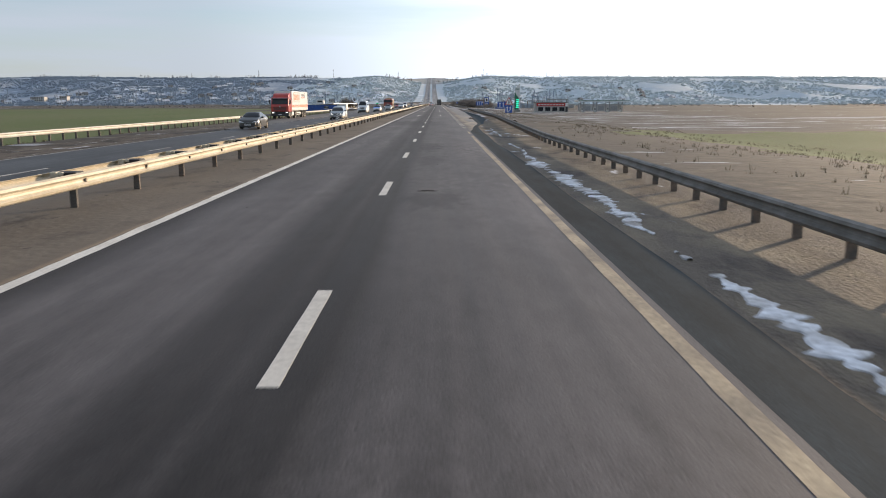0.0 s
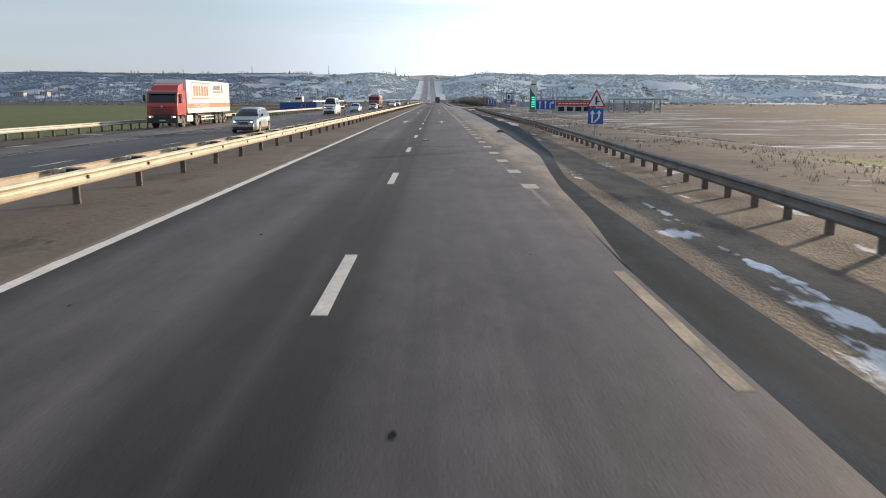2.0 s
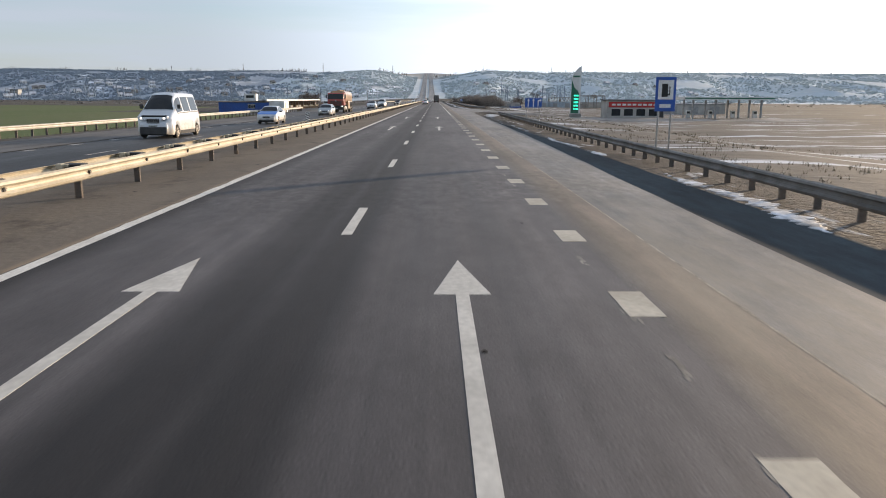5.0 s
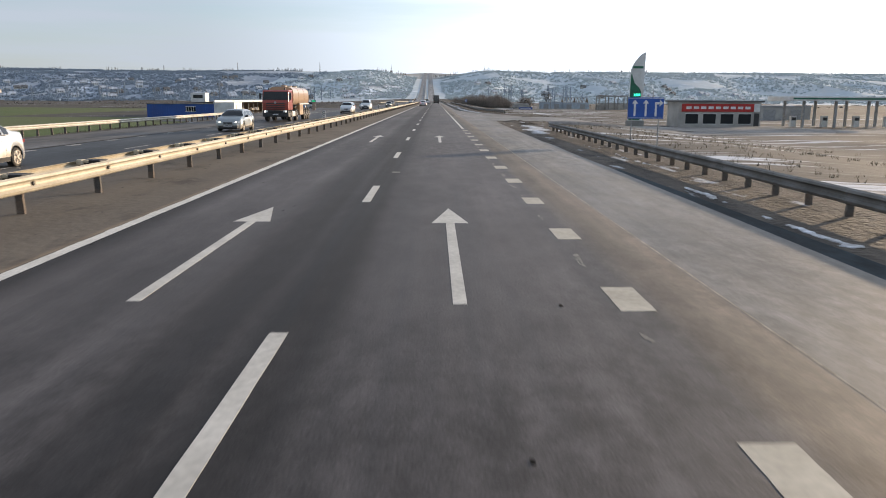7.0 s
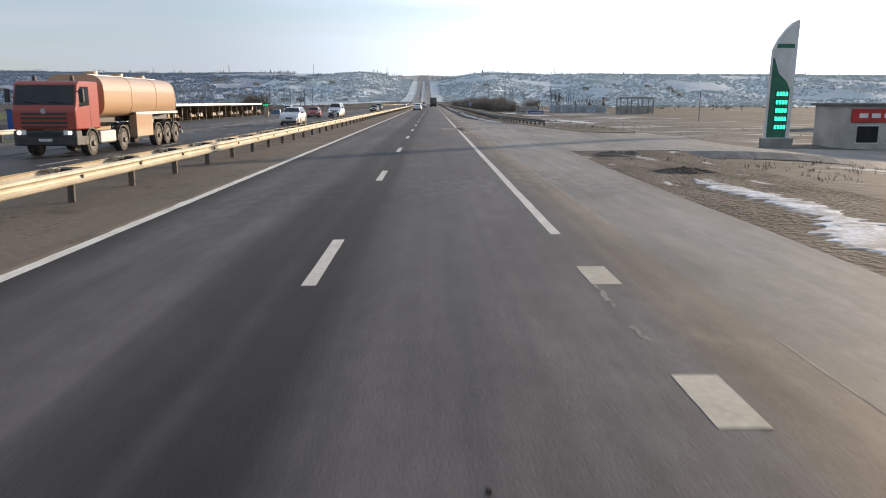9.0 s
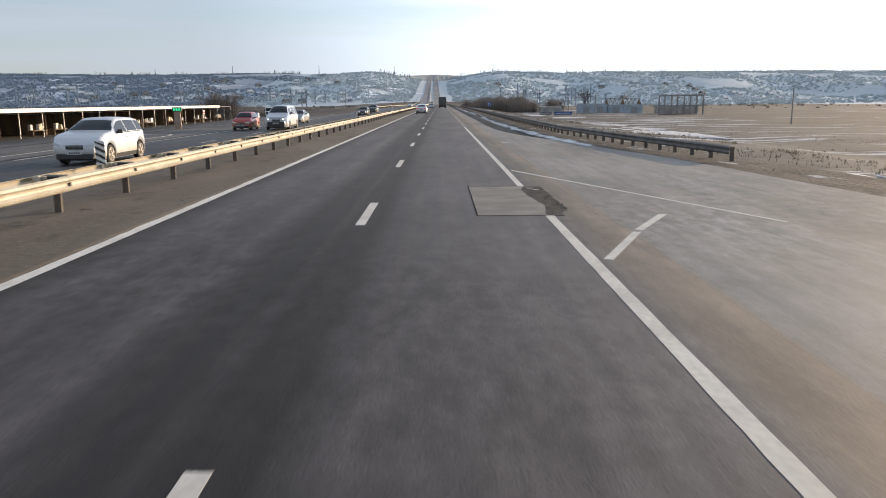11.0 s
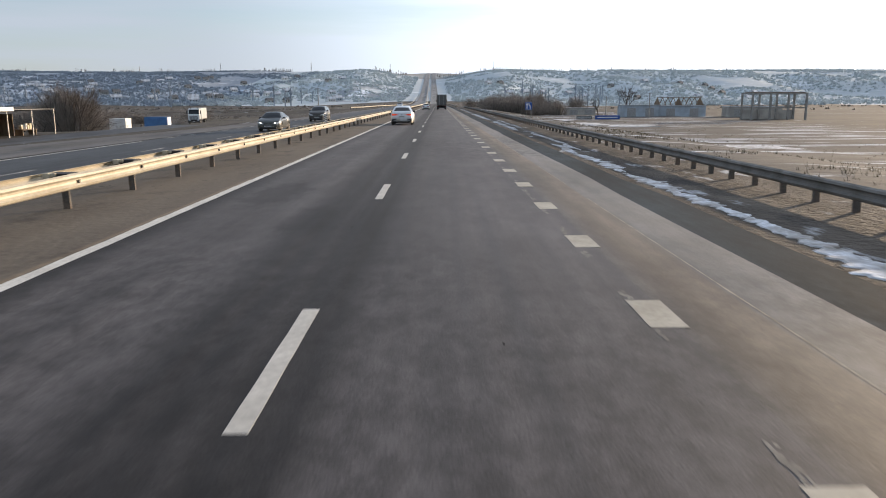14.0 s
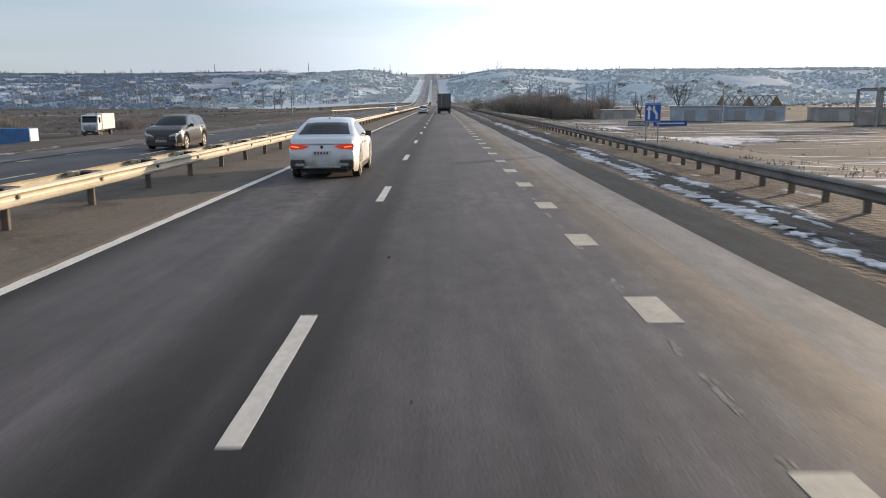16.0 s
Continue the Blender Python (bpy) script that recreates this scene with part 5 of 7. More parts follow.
            for a, b in zip(row, row[1:]):
                q = [bm.verts.new(c) for c in (a, (a[0], a[1] + 0.012, a[2]), (b[0], b[1] + 0.012, b[2]), b)]
                bm.faces.new(q)
            part("door_gap", bm, M_BLACK, ob)
    for c in wy:
        for s in (-1, 1):
            wheel(ob, s * (width / 2 - 0.115), c, wheel_r, 0.22, s, spokes=spokes)
    if detail:
        part("aerial_fin", solid(((-0.10, 0.0), (0.10, 0.0), (0.02, 0.07), (-0.08, 0.075)), 0, -0.025, 0.025), body_paint, ob).matrix_basis = pose(0, -0.12 * length, height * 0.955)
        for s in (-1, 1):
            part("exhaust", boxes((s * 0.62 - 0.13, s * 0.62 + 0.13, yb - 0.09, yb + 0.1, 0.36, 0.45), bevel=0.03), M_STEEL, ob)
            part("bumper_vent", boxes((s * 0.70 - 0.2, s * 0.70 + 0.2, yb - 0.062, yb + 0.1, 0.30, 0.55), bevel=0.05), M_DARK, ob)
        part("badge", tube((0, yb - 0.012, height * 0.53), (0, 1, 0), 0.045, 0.02, 18), M_DARK, ob)
        part("tailgate_lip", boxes((-wb * 0.9, wb * 0.9, yb - 0.015, yb + 0.08, height * 0.575, height * 0.595), bevel=0.008), body_paint, ob)
    return ob


# ---- lorries ----
def lorry_cab(ob, y_front, width, z0, z1, cab_paint, depth=2.2, bumper=M_DARK, lit=True, deflector=True, visor=True):
    """Flat-fronted cab whose front stands at y_front, facing +y."""
    h = z1 - z0
    prof = ((y_front - depth, z0), (y_front, z0), (y_front, z0 + 0.40 * h), (y_front - 0.10, z0 + 0.50 * h), (y_front - 0.32, z0 + 0.93 * h), (y_front - 0.55, z1), (y_front - depth, z1))
    bm = solid(prof, 0, -width / 2, width / 2)
    bmesh.ops.bevel(bm, geom=bm.edges[:], offset=0.06, segments=2, affect="EDGES", profile=0.5)
    part("cab", bm, cab_paint, ob)
    wy0, wz0, wy1, wz1 = y_front - 0.105, z0 + 0.51 * h, y_front - 0.30, z0 + (0.88 if visor else 0.91) * h
    glass = 0.44 if visor else 0.475
    bm = bmesh.new()
    q = [bm.verts.new(c) for c in ((-width * glass, wy0 + 0.012, wz0), (width * glass, wy0 + 0.012, wz0), (width * (glass - 0.02), wy1 + 0.012, wz1), (-width * (glass - 0.02), wy1 + 0.012, wz1))]
    bm.faces.new(q)
    part("windscreen", bm, M_GLASS, ob)
    for s in (-1, 1):
        x = s * (width / 2 + 0.006)
        bm = bmesh.new()
        bm.faces.new([bm.verts.new(c) for c in ((x, y_front - 0.35, wz0 - 0.08), (x, y_front - 1.25, wz0 - 0.02), (x, y_front - 1.25, wz1 - 0.05), (x, y_front - 0.52, wz1 - 0.05))])
        part("side_window", bm, M_GLASS, ob)
        mir = part("wing_mirror", boxes((min(s * (width / 2 + 0.10), s * (width / 2 + 0.30)), max(s * (width / 2 + 0.10), s * (width / 2 + 0.30)), y_front - 0.25, y_front - 0.12, wz0 + 0.10, wz0 + 0.62), bevel=0.04), M_DARK, ob)
        part("mirror_arm", boxes((min(s * (width / 2 - 0.02), s * (width / 2 + 0.14)), max(s * (width / 2 - 0.02), s * (width / 2 + 0.14)), y_front - 0.22, y_front - 0.17, wz0 + 0.50, wz0 + 0.54)), M_DARK, mir)
        part("headlight", boxes((s * width * 0.36 - 0.17, s * width * 0.36 + 0.17, y_front - 0.02, y_front + 0.06, z0 - 0.20, z0 - 0.02), bevel=0.02), M_LAMP, ob)
        if lit:
            part("headlight_bulb", tube((s * width * 0.40, y_front + 0.07, z0 - 0.11), (0, 1, 0), 0.075, 0.02, 14), M_BEAM, ob, "lit headlight")
        part("step", boxes((s * (width / 2 - 0.12) - 0.12, s * (width / 2 - 0.12) + 0.12, y_front - 0.95, y_front - 0.35, z0 - 0.62, z0 - 0.25), bevel=0.03), bumper, ob)
        part("door_gap", boxes((min(s * width / 2, s * (width / 2 + 0.004)), max(s * width / 2, s * (width / 2 + 0.004)), y_front - 1.32, y_front - 1.30, z0 + 0.05, z1 - 0.3)), M_BLACK, ob)
    part("bumper", boxes((-width / 2, width / 2, y_front - 0.45, y_front + 0.04, z0 - 0.62, z0 - 0.02), bevel=0.05), bumper, ob)
    part("bumper_intake", boxes((-width * 0.26, width * 0.26, y_front + 0.02, y_front + 0.05, z0 - 0.28, z0 - 0.10), bevel=0.01), M_BLACK, ob)
    if visor:
        part("sun_visor", solid(((y_front - 0.28, wz1 + 0.10), (y_front - 0.05, wz1 - 0.02), (y_front - 0.05, wz1 - 0.06), (y_front - 0.30, wz1 + 0.02)), 0, -width * 0.44, width * 0.44), M_GLASS, ob)
    for s in (-0.5, 0.5):
        part("wiper", solid(((s * 1.0 - 0.35, wz0 + 0.03), (s * 1.0 + 0.35, wz0 + 0.12), (s * 1.0 + 0.35, wz0 + 0.15), (s * 1.0 - 0.35, wz0 + 0.06)), 1, wy0 + 0.015, wy0 + 0.035), M_BLACK, ob)
    part("badge", tube((0, y_front + 0.03, z0 + 0.72), (0, 1, 0), 0.11, 0.02, 18), M_STEEL, ob)
    for k in range(4):
        part("grille_bar", boxes((-width * 0.36, width * 0.36, y_front - 0.02, y_front + 0.025, z0 + 0.07 + 0.17 * k, z0 + 0.16 + 0.17 * k), bevel=0.01), M_DARK, ob)
    part("number_plate", boxes((-0.26, 0.26, y_front + 0.04, y_front + 0.052, z0 - 0.45, z0 - 0.34)), M_PLATE, ob)
    if deflector:
        bm = solid(((y_front - depth, z1), (y_front - 0.75, z1), (y_front - 1.15, z1 + 0.42), (y_front - depth, z1 + 0.62)), 0, -width * 0.44, width * 0.44)
        bmesh.ops.bevel(bm, geom=bm.edges[:], offset=0.05, segments=2, affect="EDGES", profile=0.5)
        part("roof_deflector", bm, cab_paint, ob)
    else:
        for x in (-0.75, 0.75):
            part("beacon", tube((x, y_front - 1.0, z1 + 0.10), (0, 0, 1), 0.10, 0.20, 14, 0.07), M_DARK, ob)


def axle(ob, y, r, width):
    for s in (-1, 1):
        wheel(ob, s * (width / 2 - 0.17), y, r, 0.32, s, rim_material=M_DUSTYRIM, spokes=8, big=True)
        part("mudguard", solid([(y + (r + 0.08) * math.cos(a), r + (r + 0.08) * math.sin(a)) for a in [math.pi * k / 10 for k in range(11)]] +
                               [(y + (r + 0.13) * math.cos(a), r + (r + 0.13) * math.sin(a)) for a in [math.pi * k / 10 for k in range(10, -1, -1)]],
                               0, s * (width / 2 - 0.35) if s > 0 else -width / 2, s * width / 2 if s > 0 else -(width / 2 - 0.35)), M_DARK, ob)


def chassis(ob, y0, y1, z=0.95):
    for s in (-1, 1):
        part("frame_rail", boxes((s * 0.42 - 0.06, s * 0.42 + 0.06, y0, y1, z - 0.26, z)), M_DARK, ob)


def red_lorry(m):
    ob = thing("articulated_lorry", "red tractor with a white box semi-trailer on the oncoming shoulder", "lorry", m=m)
    red = paint("red_cab_paint", (0.46, 0.026, 0.018), clean=-0.1, metal=0.0)
    white = paint("white_trailer_paint", (0.78, 0.78, 0.76), clean=0.2, metal=0.0)
    orange = mat("orange_band", (0.62, 0.12, 0.03), (0.5, 0.1, 0.03), scale=1, rough=0.5)
    lorry_cab(ob, 7.6, 2.48, 1.05, 3.05, red)
    chassis(ob, 1.5, 7.2)
    axle(ob, 6.25, 0.52, 2.48)
    axle(ob, 2.65, 0.52, 2.48)
    for s in (-1, 1):
        part("fuel_tank", boxes((s * 1.02 - 0.20, s * 1.02 + 0.20, 3.6, 5.2, 0.45, 1.05), bevel=0.08), M_STEEL, ob)
    body = part("trailer_box", boxes((-1.25, 1.25, -8.2, 5.1, 1.18, 3.95), bevel=0.04), white, ob)
    for s in (-1, 1):
        x = s * 1.252
        xa, xb = min(x, x + s * 0.006), max(x, x + s * 0.006)
        part("colour_band", boxes((xa, xb, -8.1, 5.0, 1.62, 2.0)), orange, body, "orange-red band")
        frame_specs = [(xa, xb, -1.3, 3.7, 3.70, 3.76), (xa, xb, -1.3, 3.7, 2.38, 2.44), (xa, xb, -1.3, -1.23, 2.44, 3.70), (xa, xb, 3.63, 3.7, 2.44, 3.70)]
        part("logo_frame", boxes(*frame_specs), orange, body)
        for k in range(6):
            part("logo_bar", boxes((xa, xb, -0.95 + 0.74 * k, -0.43 + 0.74 * k, 2.64, 3.48)), orange, body)
        for k in range(7):
            part("logo_bar", boxes((xa, xb, -5.0 + 0.36 * k, -4.74 + 0.36 * k, 3.22, 3.58)), M_DARK, body)
        for k in range(9):
            part("logo_bar", boxes((xa, xb, -5.0 + 0.28 * k, -4.80 + 0.28 * k, 2.92, 3.12)), orange, body)
        part("logo_shape", boxes((xa, xb, -5.75, -5.35, 2.95, 3.45), (xa, xb, -5.62, -5.46, 3.45, 3.75)), M_DARK, body)
        slogan = bpy.data.curves.new("slogan", "FONT")
        slogan.body, slogan.size, slogan.align_x, slogan.extrude = "ВСЕГДА НИЗКИЕ ЦЕНЫ", 0.40, "CENTER", 0.004
        slogan.materials.append(M_SIGNWHITE)
        text = new("slogan", slogan)
        text.parent = body
        text.matrix_basis = pose(x + s * 0.008, 1.1, 1.67, 90, 0, 90 * s)
        part("lower_rail", boxes((xa, xb, -8.1, 5.0, 1.18, 1.30)), M_STEEL, body)
        part("side_guard", boxes((s * 1.15 - 0.02, s * 1.15 + 0.02, -2.6, 1.2, 0.55, 0.66), (s * 1.15 - 0.02, s * 1.15 + 0.02, -2.6, 1.2, 0.80, 0.91)), M_STEEL, ob)
    chassis(ob, -8.1, 5.0, 1.18)
    for yy in (-3.4, -4.7, -6.0):
        axle(ob, yy, 0.50, 2.48)
    part("rear_bumper", boxes((-1.2, 1.2, -8.25, -8.15, 0.5, 0.65)), M_STEEL, ob)
    return ob


def tanker_lorry(m):
    ob = thing("tanker_lorry", "orange-red tractor with a dusty ochre tank semi-trailer in the oncoming lane", "tanker lorry", m=m)
    red = paint("orange_cab_paint", (0.33, 0.030, 0.018), clean=0.0, metal=0.0)
    ochre = paint("ochre_tank_paint", (0.48, 0.30, 0.17), clean=0.8, metal=0.0)
    lorry_cab(ob, 5.9, 2.48, 1.10, 3.0, red, deflector=False, visor=False)
    chassis(ob, 0.4, 5.6)
    axle(ob, 4.55, 0.52, 2.48)
    axle(ob, 1.35, 0.52, 2.48)
    pts = []
    for k in range(56):
        a = 2 * math.pi * k / 56
        c, s = math.cos(a), math.sin(a)
        pts.append((1.22 * math.copysign(abs(c) ** 0.42, c), 2.42 + 0.90 * math.copysign(abs(s) ** 0.62, s)))

    def slanted(y0, y1, grow):
        """A length of the tank whose end leans forward towards the top."""
        bm = solid([(x * grow, 2.42 + (z - 2.42) * grow) for x, z in pts], 1, y0, y1)
        for v in bm.verts:
            lean = 0.55 if v.co.y < -5.9 else (0.3 if v.co.y < -5 else 0.0)
            v.co.y += lean * (v.co.z - 1.52) / 1.8
        return bm

    part("tank", slanted(-6.2, 3.1, 1.0), ochre, ob, smooth=False)
    for yy in (-6.25, -3.2, 0.0, 3.05):
        part("tank_band", slanted(yy, yy + 0.08, 1.012), ochre, ob)
    part("catwalk", boxes((-0.35, 0.35, -5.6, 2.6, 3.27, 3.36)), M_STEEL, ob)
    for yy in (-4.2, -1.4, 1.4):
        part("manhole", tube((0, yy, 3.42), (0, 0, 1), 0.28, 0.16, 16), ochre, ob)
    for s in (-1, 1):
        part("side_cabinet", boxes((s * 1.05 - 0.18, s * 1.05 + 0.18, -2.4, -0.3, 0.55, 1.6), bevel=0.04), ochre, ob)
        part("side_tray", boxes((s * 1.15 - 0.08, s * 1.15 + 0.08, -6.2, -0.3, 1.58, 1.72), bevel=0.02), M_STEEL, ob)
        part("fuel_tank", boxes((s * 1.02 - 0.20, s * 1.02 + 0.20, 2.1, 3.7, 0.45, 1.0), bevel=0.08), M_STEEL, ob)
    chassis(ob, -6.6, 2.8, 1.55)
    for yy in (-3.1, -4.4, -5.7):
        axle(ob, yy, 0.52, 2.48)
    part("rear_bumper", boxes((-1.2, 1.2, -6.9, -6.78, 0.5, 0.66), (-1.0, 1.0, -6.9, -6.8, 0.9, 1.02)), M_STEEL, ob)
    for s in (-1, 1):
        part("tail_light", boxes((s * 0.95 - 0.18, s * 0.95 + 0.18, -6.93, -6.88, 0.75, 0.87)), M_TAIL, ob)
    return ob


def box_lorry(name, label, m, colour, cab_colour, length=8.0, height=3.6, width=2.5, lit=False, cab_top=2.6):
    ob = thing(name, label, "lorry", m=m)
    cabp = paint("lorry_cab_paint", cab_colour, clean=0.2, metal=0.0)
    bodyp = paint("lorry_box_paint", colour, clean=0.15, metal=0.0)
    y1 = length / 2
    lorry_cab(ob, y1, width - 0.15, 0.95, cab_top, cabp, depth=1.8, deflector=False, lit=lit)
    body = part("box_body", boxes((-width / 2, width / 2, -length / 2, y1 - 2.0, 1.05, height), bevel=0.04), bodyp, ob)
    part("rear_door", boxes((-width * 0.46, -0.01, -length / 2 - 0.012, -length / 2, 1.15, height - 0.1)), bodyp, body)
    part("rear_door", boxes((0.01, width * 0.46, -length / 2 - 0.012, -length / 2, 1.15, height - 0.1)), bodyp, body)
    for s in (-0.5, 0.5):
        part("lock_bar", boxes((s * width * 0.4 - 0.02, s * width * 0.4 + 0.02, -length / 2 - 0.045, -length / 2 - 0.012, 1.15, height - 0.1)), M_STEEL, body)
    for s in (-1, 1):
        part("tail_light", boxes((s * width * 0.38 - 0.15, s * width * 0.38 + 0.15, -length / 2 - 0.05, -length / 2 + 0.02, 0.80, 0.92)), M_TAIL, ob)
    part("rear_bumper", boxes((-width * 0.46, width * 0.46, -length / 2 - 0.03, -length / 2 + 0.05, 0.5, 0.62)), M_DARK, ob)
    chassis(ob, -length / 2 + 0.1, y1 - 0.4)
    axle(ob, y1 - 1.3, 0.46, width - 0.1)
    axle(ob, -length / 2 + 1.9, 0.46, width - 0.1)
    for s in (-1, 1):
        part("mudflap", boxes((s * width * 0.36 - 0.25, s * width * 0.36 + 0.25, -length / 2 + 1.2, -length / 2 + 1.22, 0.18, 0.85)), M_BLACK, ob)
    return ob


# ---- vehicles where they stand ----
P_WHITE = paint("white_car_paint", (0.64, 0.67, 0.70), clean=0.3)
P_PEARL = paint("pearl_white_paint", (0.66, 0.69, 0.72), clean=0.25)
P_SILVER = paint("silver_car_paint", (0.30, 0.34, 0.36), clean=0.2, metal=0.4)
P_BLACK = paint("black_car_paint", (0.02, 0.022, 0.024), clean=-0.1)
P_GREY = paint("grey_car_paint", (0.035, 0.045, 0.048), clean=-0.05)
P_RED = paint("red_car_paint", (0.40, 0.03, 0.03), clean=0.35)
P_BLUEHOOD = paint("blue_wrap", (0.012, 0.20, 0.66), clean=-0.1, metal=0.0)


def going(x, y, z=0.0):
    return pose(x, y, z, 0, 0, 0)


def coming(x, y, z=-0.08):
    return pose(x, y, z, 0, 0, 180)


red_lorry(coming(-20.9, 110.5, -0.26))
tanker_lorry(coming(-13.7, 231.5, -0.12))
box_lorry("box_lorry", "dark grey box lorry with closed rear doors on the road", going(2.1, 503.0), (0.05, 0.055, 0.06), (0.3, 0.3, 0.3), height=3.7)
vehicle("hatchback_car", "white hatchback with dusty tailgate beside the median line", "car", "hatch", 4.2, 1.72, 1.50, P_WHITE, going(-1.75, 498.0), wheel_r=0.31)
vehicle("coupe_suv_car", "white coupe-backed SUV with dusty flanks and dark rear window", "car", "coupe", 4.9, 1.98, 1.70, P_PEARL, going(-2.0, 379.5), brake=True, spokes=10, wheel_r=0.40, detail=True)
vehicle("sedan_car", "black four-door sedan with dusty sides in the oncoming lane", "car", "sedan", 4.3, 1.68, 1.43, P_BLACK, coming(-14.5, 60.5, -0.12), wheel_r=0.30)
vehicle("minivan_car", "silver minivan with dusty doors and lit headlights", "car", "minivan", 4.5, 1.8, 1.66, P_SILVER, coming(-11.4, 93.0, -0.07), lit=True)
vehicle("cargo_van", "tall white cargo van in the oncoming lane", "van", "van", 5.5, 2.0, 2.5, P_WHITE, coming(-14.0, 153.0, -0.12), lit=True, wheel_r=0.34)
vehicle("sedan_car", "white sedan with a blue bonnet in the oncoming lane", "car", "sedan", 4.35, 1.73, 1.52, P_WHITE, coming(-12.9, 175.6, -0.10), hood=P_BLUEHOOD, wheel_r=0.31)
vehicle("hatchback_car", "pale silver hatchback with lit headlights in the oncoming lane", "car", "hatch", 4.1, 1.7, 1.45, P_SILVER, coming(-12.2, 205.0, -0.08), lit=True, wheel_r=0.30)
vehicle("suv_car", "white SUV with dark windscreen in the oncoming lane", "car", "suv", 4.5, 1.85, 1.68, P_WHITE, coming(-11.7, 268.5, -0.075), wheel_r=0.35)
vehicle("hatchback_car", "small dark red hatchback on the oncoming side", "car", "hatch", 3.6, 1.6, 1.5, P_RED, coming(-15.2, 304.5, -0.15), wheel_r=0.28)
vehicle("passenger_van", "white passenger van with lit headlights", "van", "minibus", 5.15, 1.92, 1.97, P_WHITE, coming(-12.0, 304.0, -0.08), lit=True, wheel_r=0.34)
vehicle("sedan_car", "silver sedan with a dusty side in the oncoming lane", "car", "sedan", 4.5, 1.77, 1.45, P_SILVER, coming(-14.3, 324.0, -0.125), wheel_r=0.31)
vehicle("sedan_car", "dark green-grey sedan with lit headlights in the oncoming lane", "car", "sedan", 4.4, 1.7, 1.42, P_GREY, coming(-11.3, 366.4, -0.07), lit=True, wheel_r=0.30)
vehicle("suv_car", "dark SUV in the oncoming lane", "car", "suv", 4.6, 1.85, 1.70, P_BLACK, coming(-12.2, 395.0, -0.09), wheel_r=0.36)
box_lorry("box_lorry", "white cab-over lorry with a white box, parked below the road", pose(-49.6, 470.0, -2.45, 0, 0, 187), (0.78, 0.78, 0.76), (0.70, 0.72, 0.72), length=8.0, height=3.3, cab_top=3.15)
vehicle("suv_car", "white car far off in the oncoming lane", "car", "suv", 4.5, 1.85, 1.65, P_WHITE, coming(-11.3, 560.0, -0.07))

# ---- road signs ----
def sign_posts(ob, xs, top, depth=0.05, z0=-0.9):
    for x in xs:
        part("post", tube((x, depth, (top + z0) / 2), (0, 0, 1), 0.035, top - z0, 12), M_STEEL, ob)


def up_arrow(x, z0, z1, w=0.10, bend=0):
    """White arrow outline for a lane sign, in x and z."""
    if bend == 0:
        return [(x - w / 2, z0), (x + w / 2, z0), (x + w / 2, z1 - 0.2), (x + w * 1.5, z1 - 0.2), (x, z1), (x - w * 1.5, z1 - 0.2), (x - w / 2, z1 - 0.2)]
    return [(x - w / 2, z0), (x + w / 2, z0), (x + w / 2, z1 - 0.24), (x + 0.18, z1 - 0.24), (x + 0.18, z1 - 0.34), (x + 0.36, z1 - 0.17), (x + 0.18, z1), (x + 0.18, z1 - 0.12),
            (x - w / 2, z1 - 0.12)]


def lane_sign(x, y, base, w, z0, z1, arrows, label):
    ob = thing("lane_sign", label, "road sign", m=pose(x, y, base))
    part("panel", boxes((-w / 2, w / 2, 0.0, 0.03, z0, z1), bevel=0.01), M_SIGNBLUE, ob)
    for zb in (z0 + 0.03, z1 - 0.05):
        part("border", boxes((-w / 2 + 0.02, w / 2 - 0.02, -0.004, 0.0, zb, zb + 0.02)), M_SIGNWHITE, ob)
    for ax, bend in arrows:
        part("arrow", solid(up_arrow(ax, z0 + 0.12, z1 - 0.10, 0.10, bend), 1, -0.006, 0.0), M_SIGNWHITE, ob)
    sign_posts(ob, (-w * 0.38, w * 0.38), z1 - 0.05)
    return ob


lane_sign(11.2, 111.3, 0, 1.75, 1.22, 2.14, ((-0.5, 0), (0.0, 0), (0.45, 1)), "blue lane sign with three white arrows on steel posts")
lane_sign(11.9, 190.4, 0, 1.78, 1.20, 2.24, ((-0.55, 0), (0.0, 0), (0.5, 1)), "blue lane sign with three white arrows before the junction")
merge = lane_sign(11.1, 390.8, 0, 0.72, 1.15, 2.0, ((-0.18, 0),), "blue merging-lane sign on a steel post behind the guardrail")
part("arrow", solid(((0.12, 1.28), (0.22, 1.28), (0.22, 1.55), (0.08, 1.72), (0.08, 1.88), (-0.02, 1.88), (-0.02, 1.66), (0.12, 1.50)), 1, -0.006, 0.0), M_SIGNWHITE, merge)


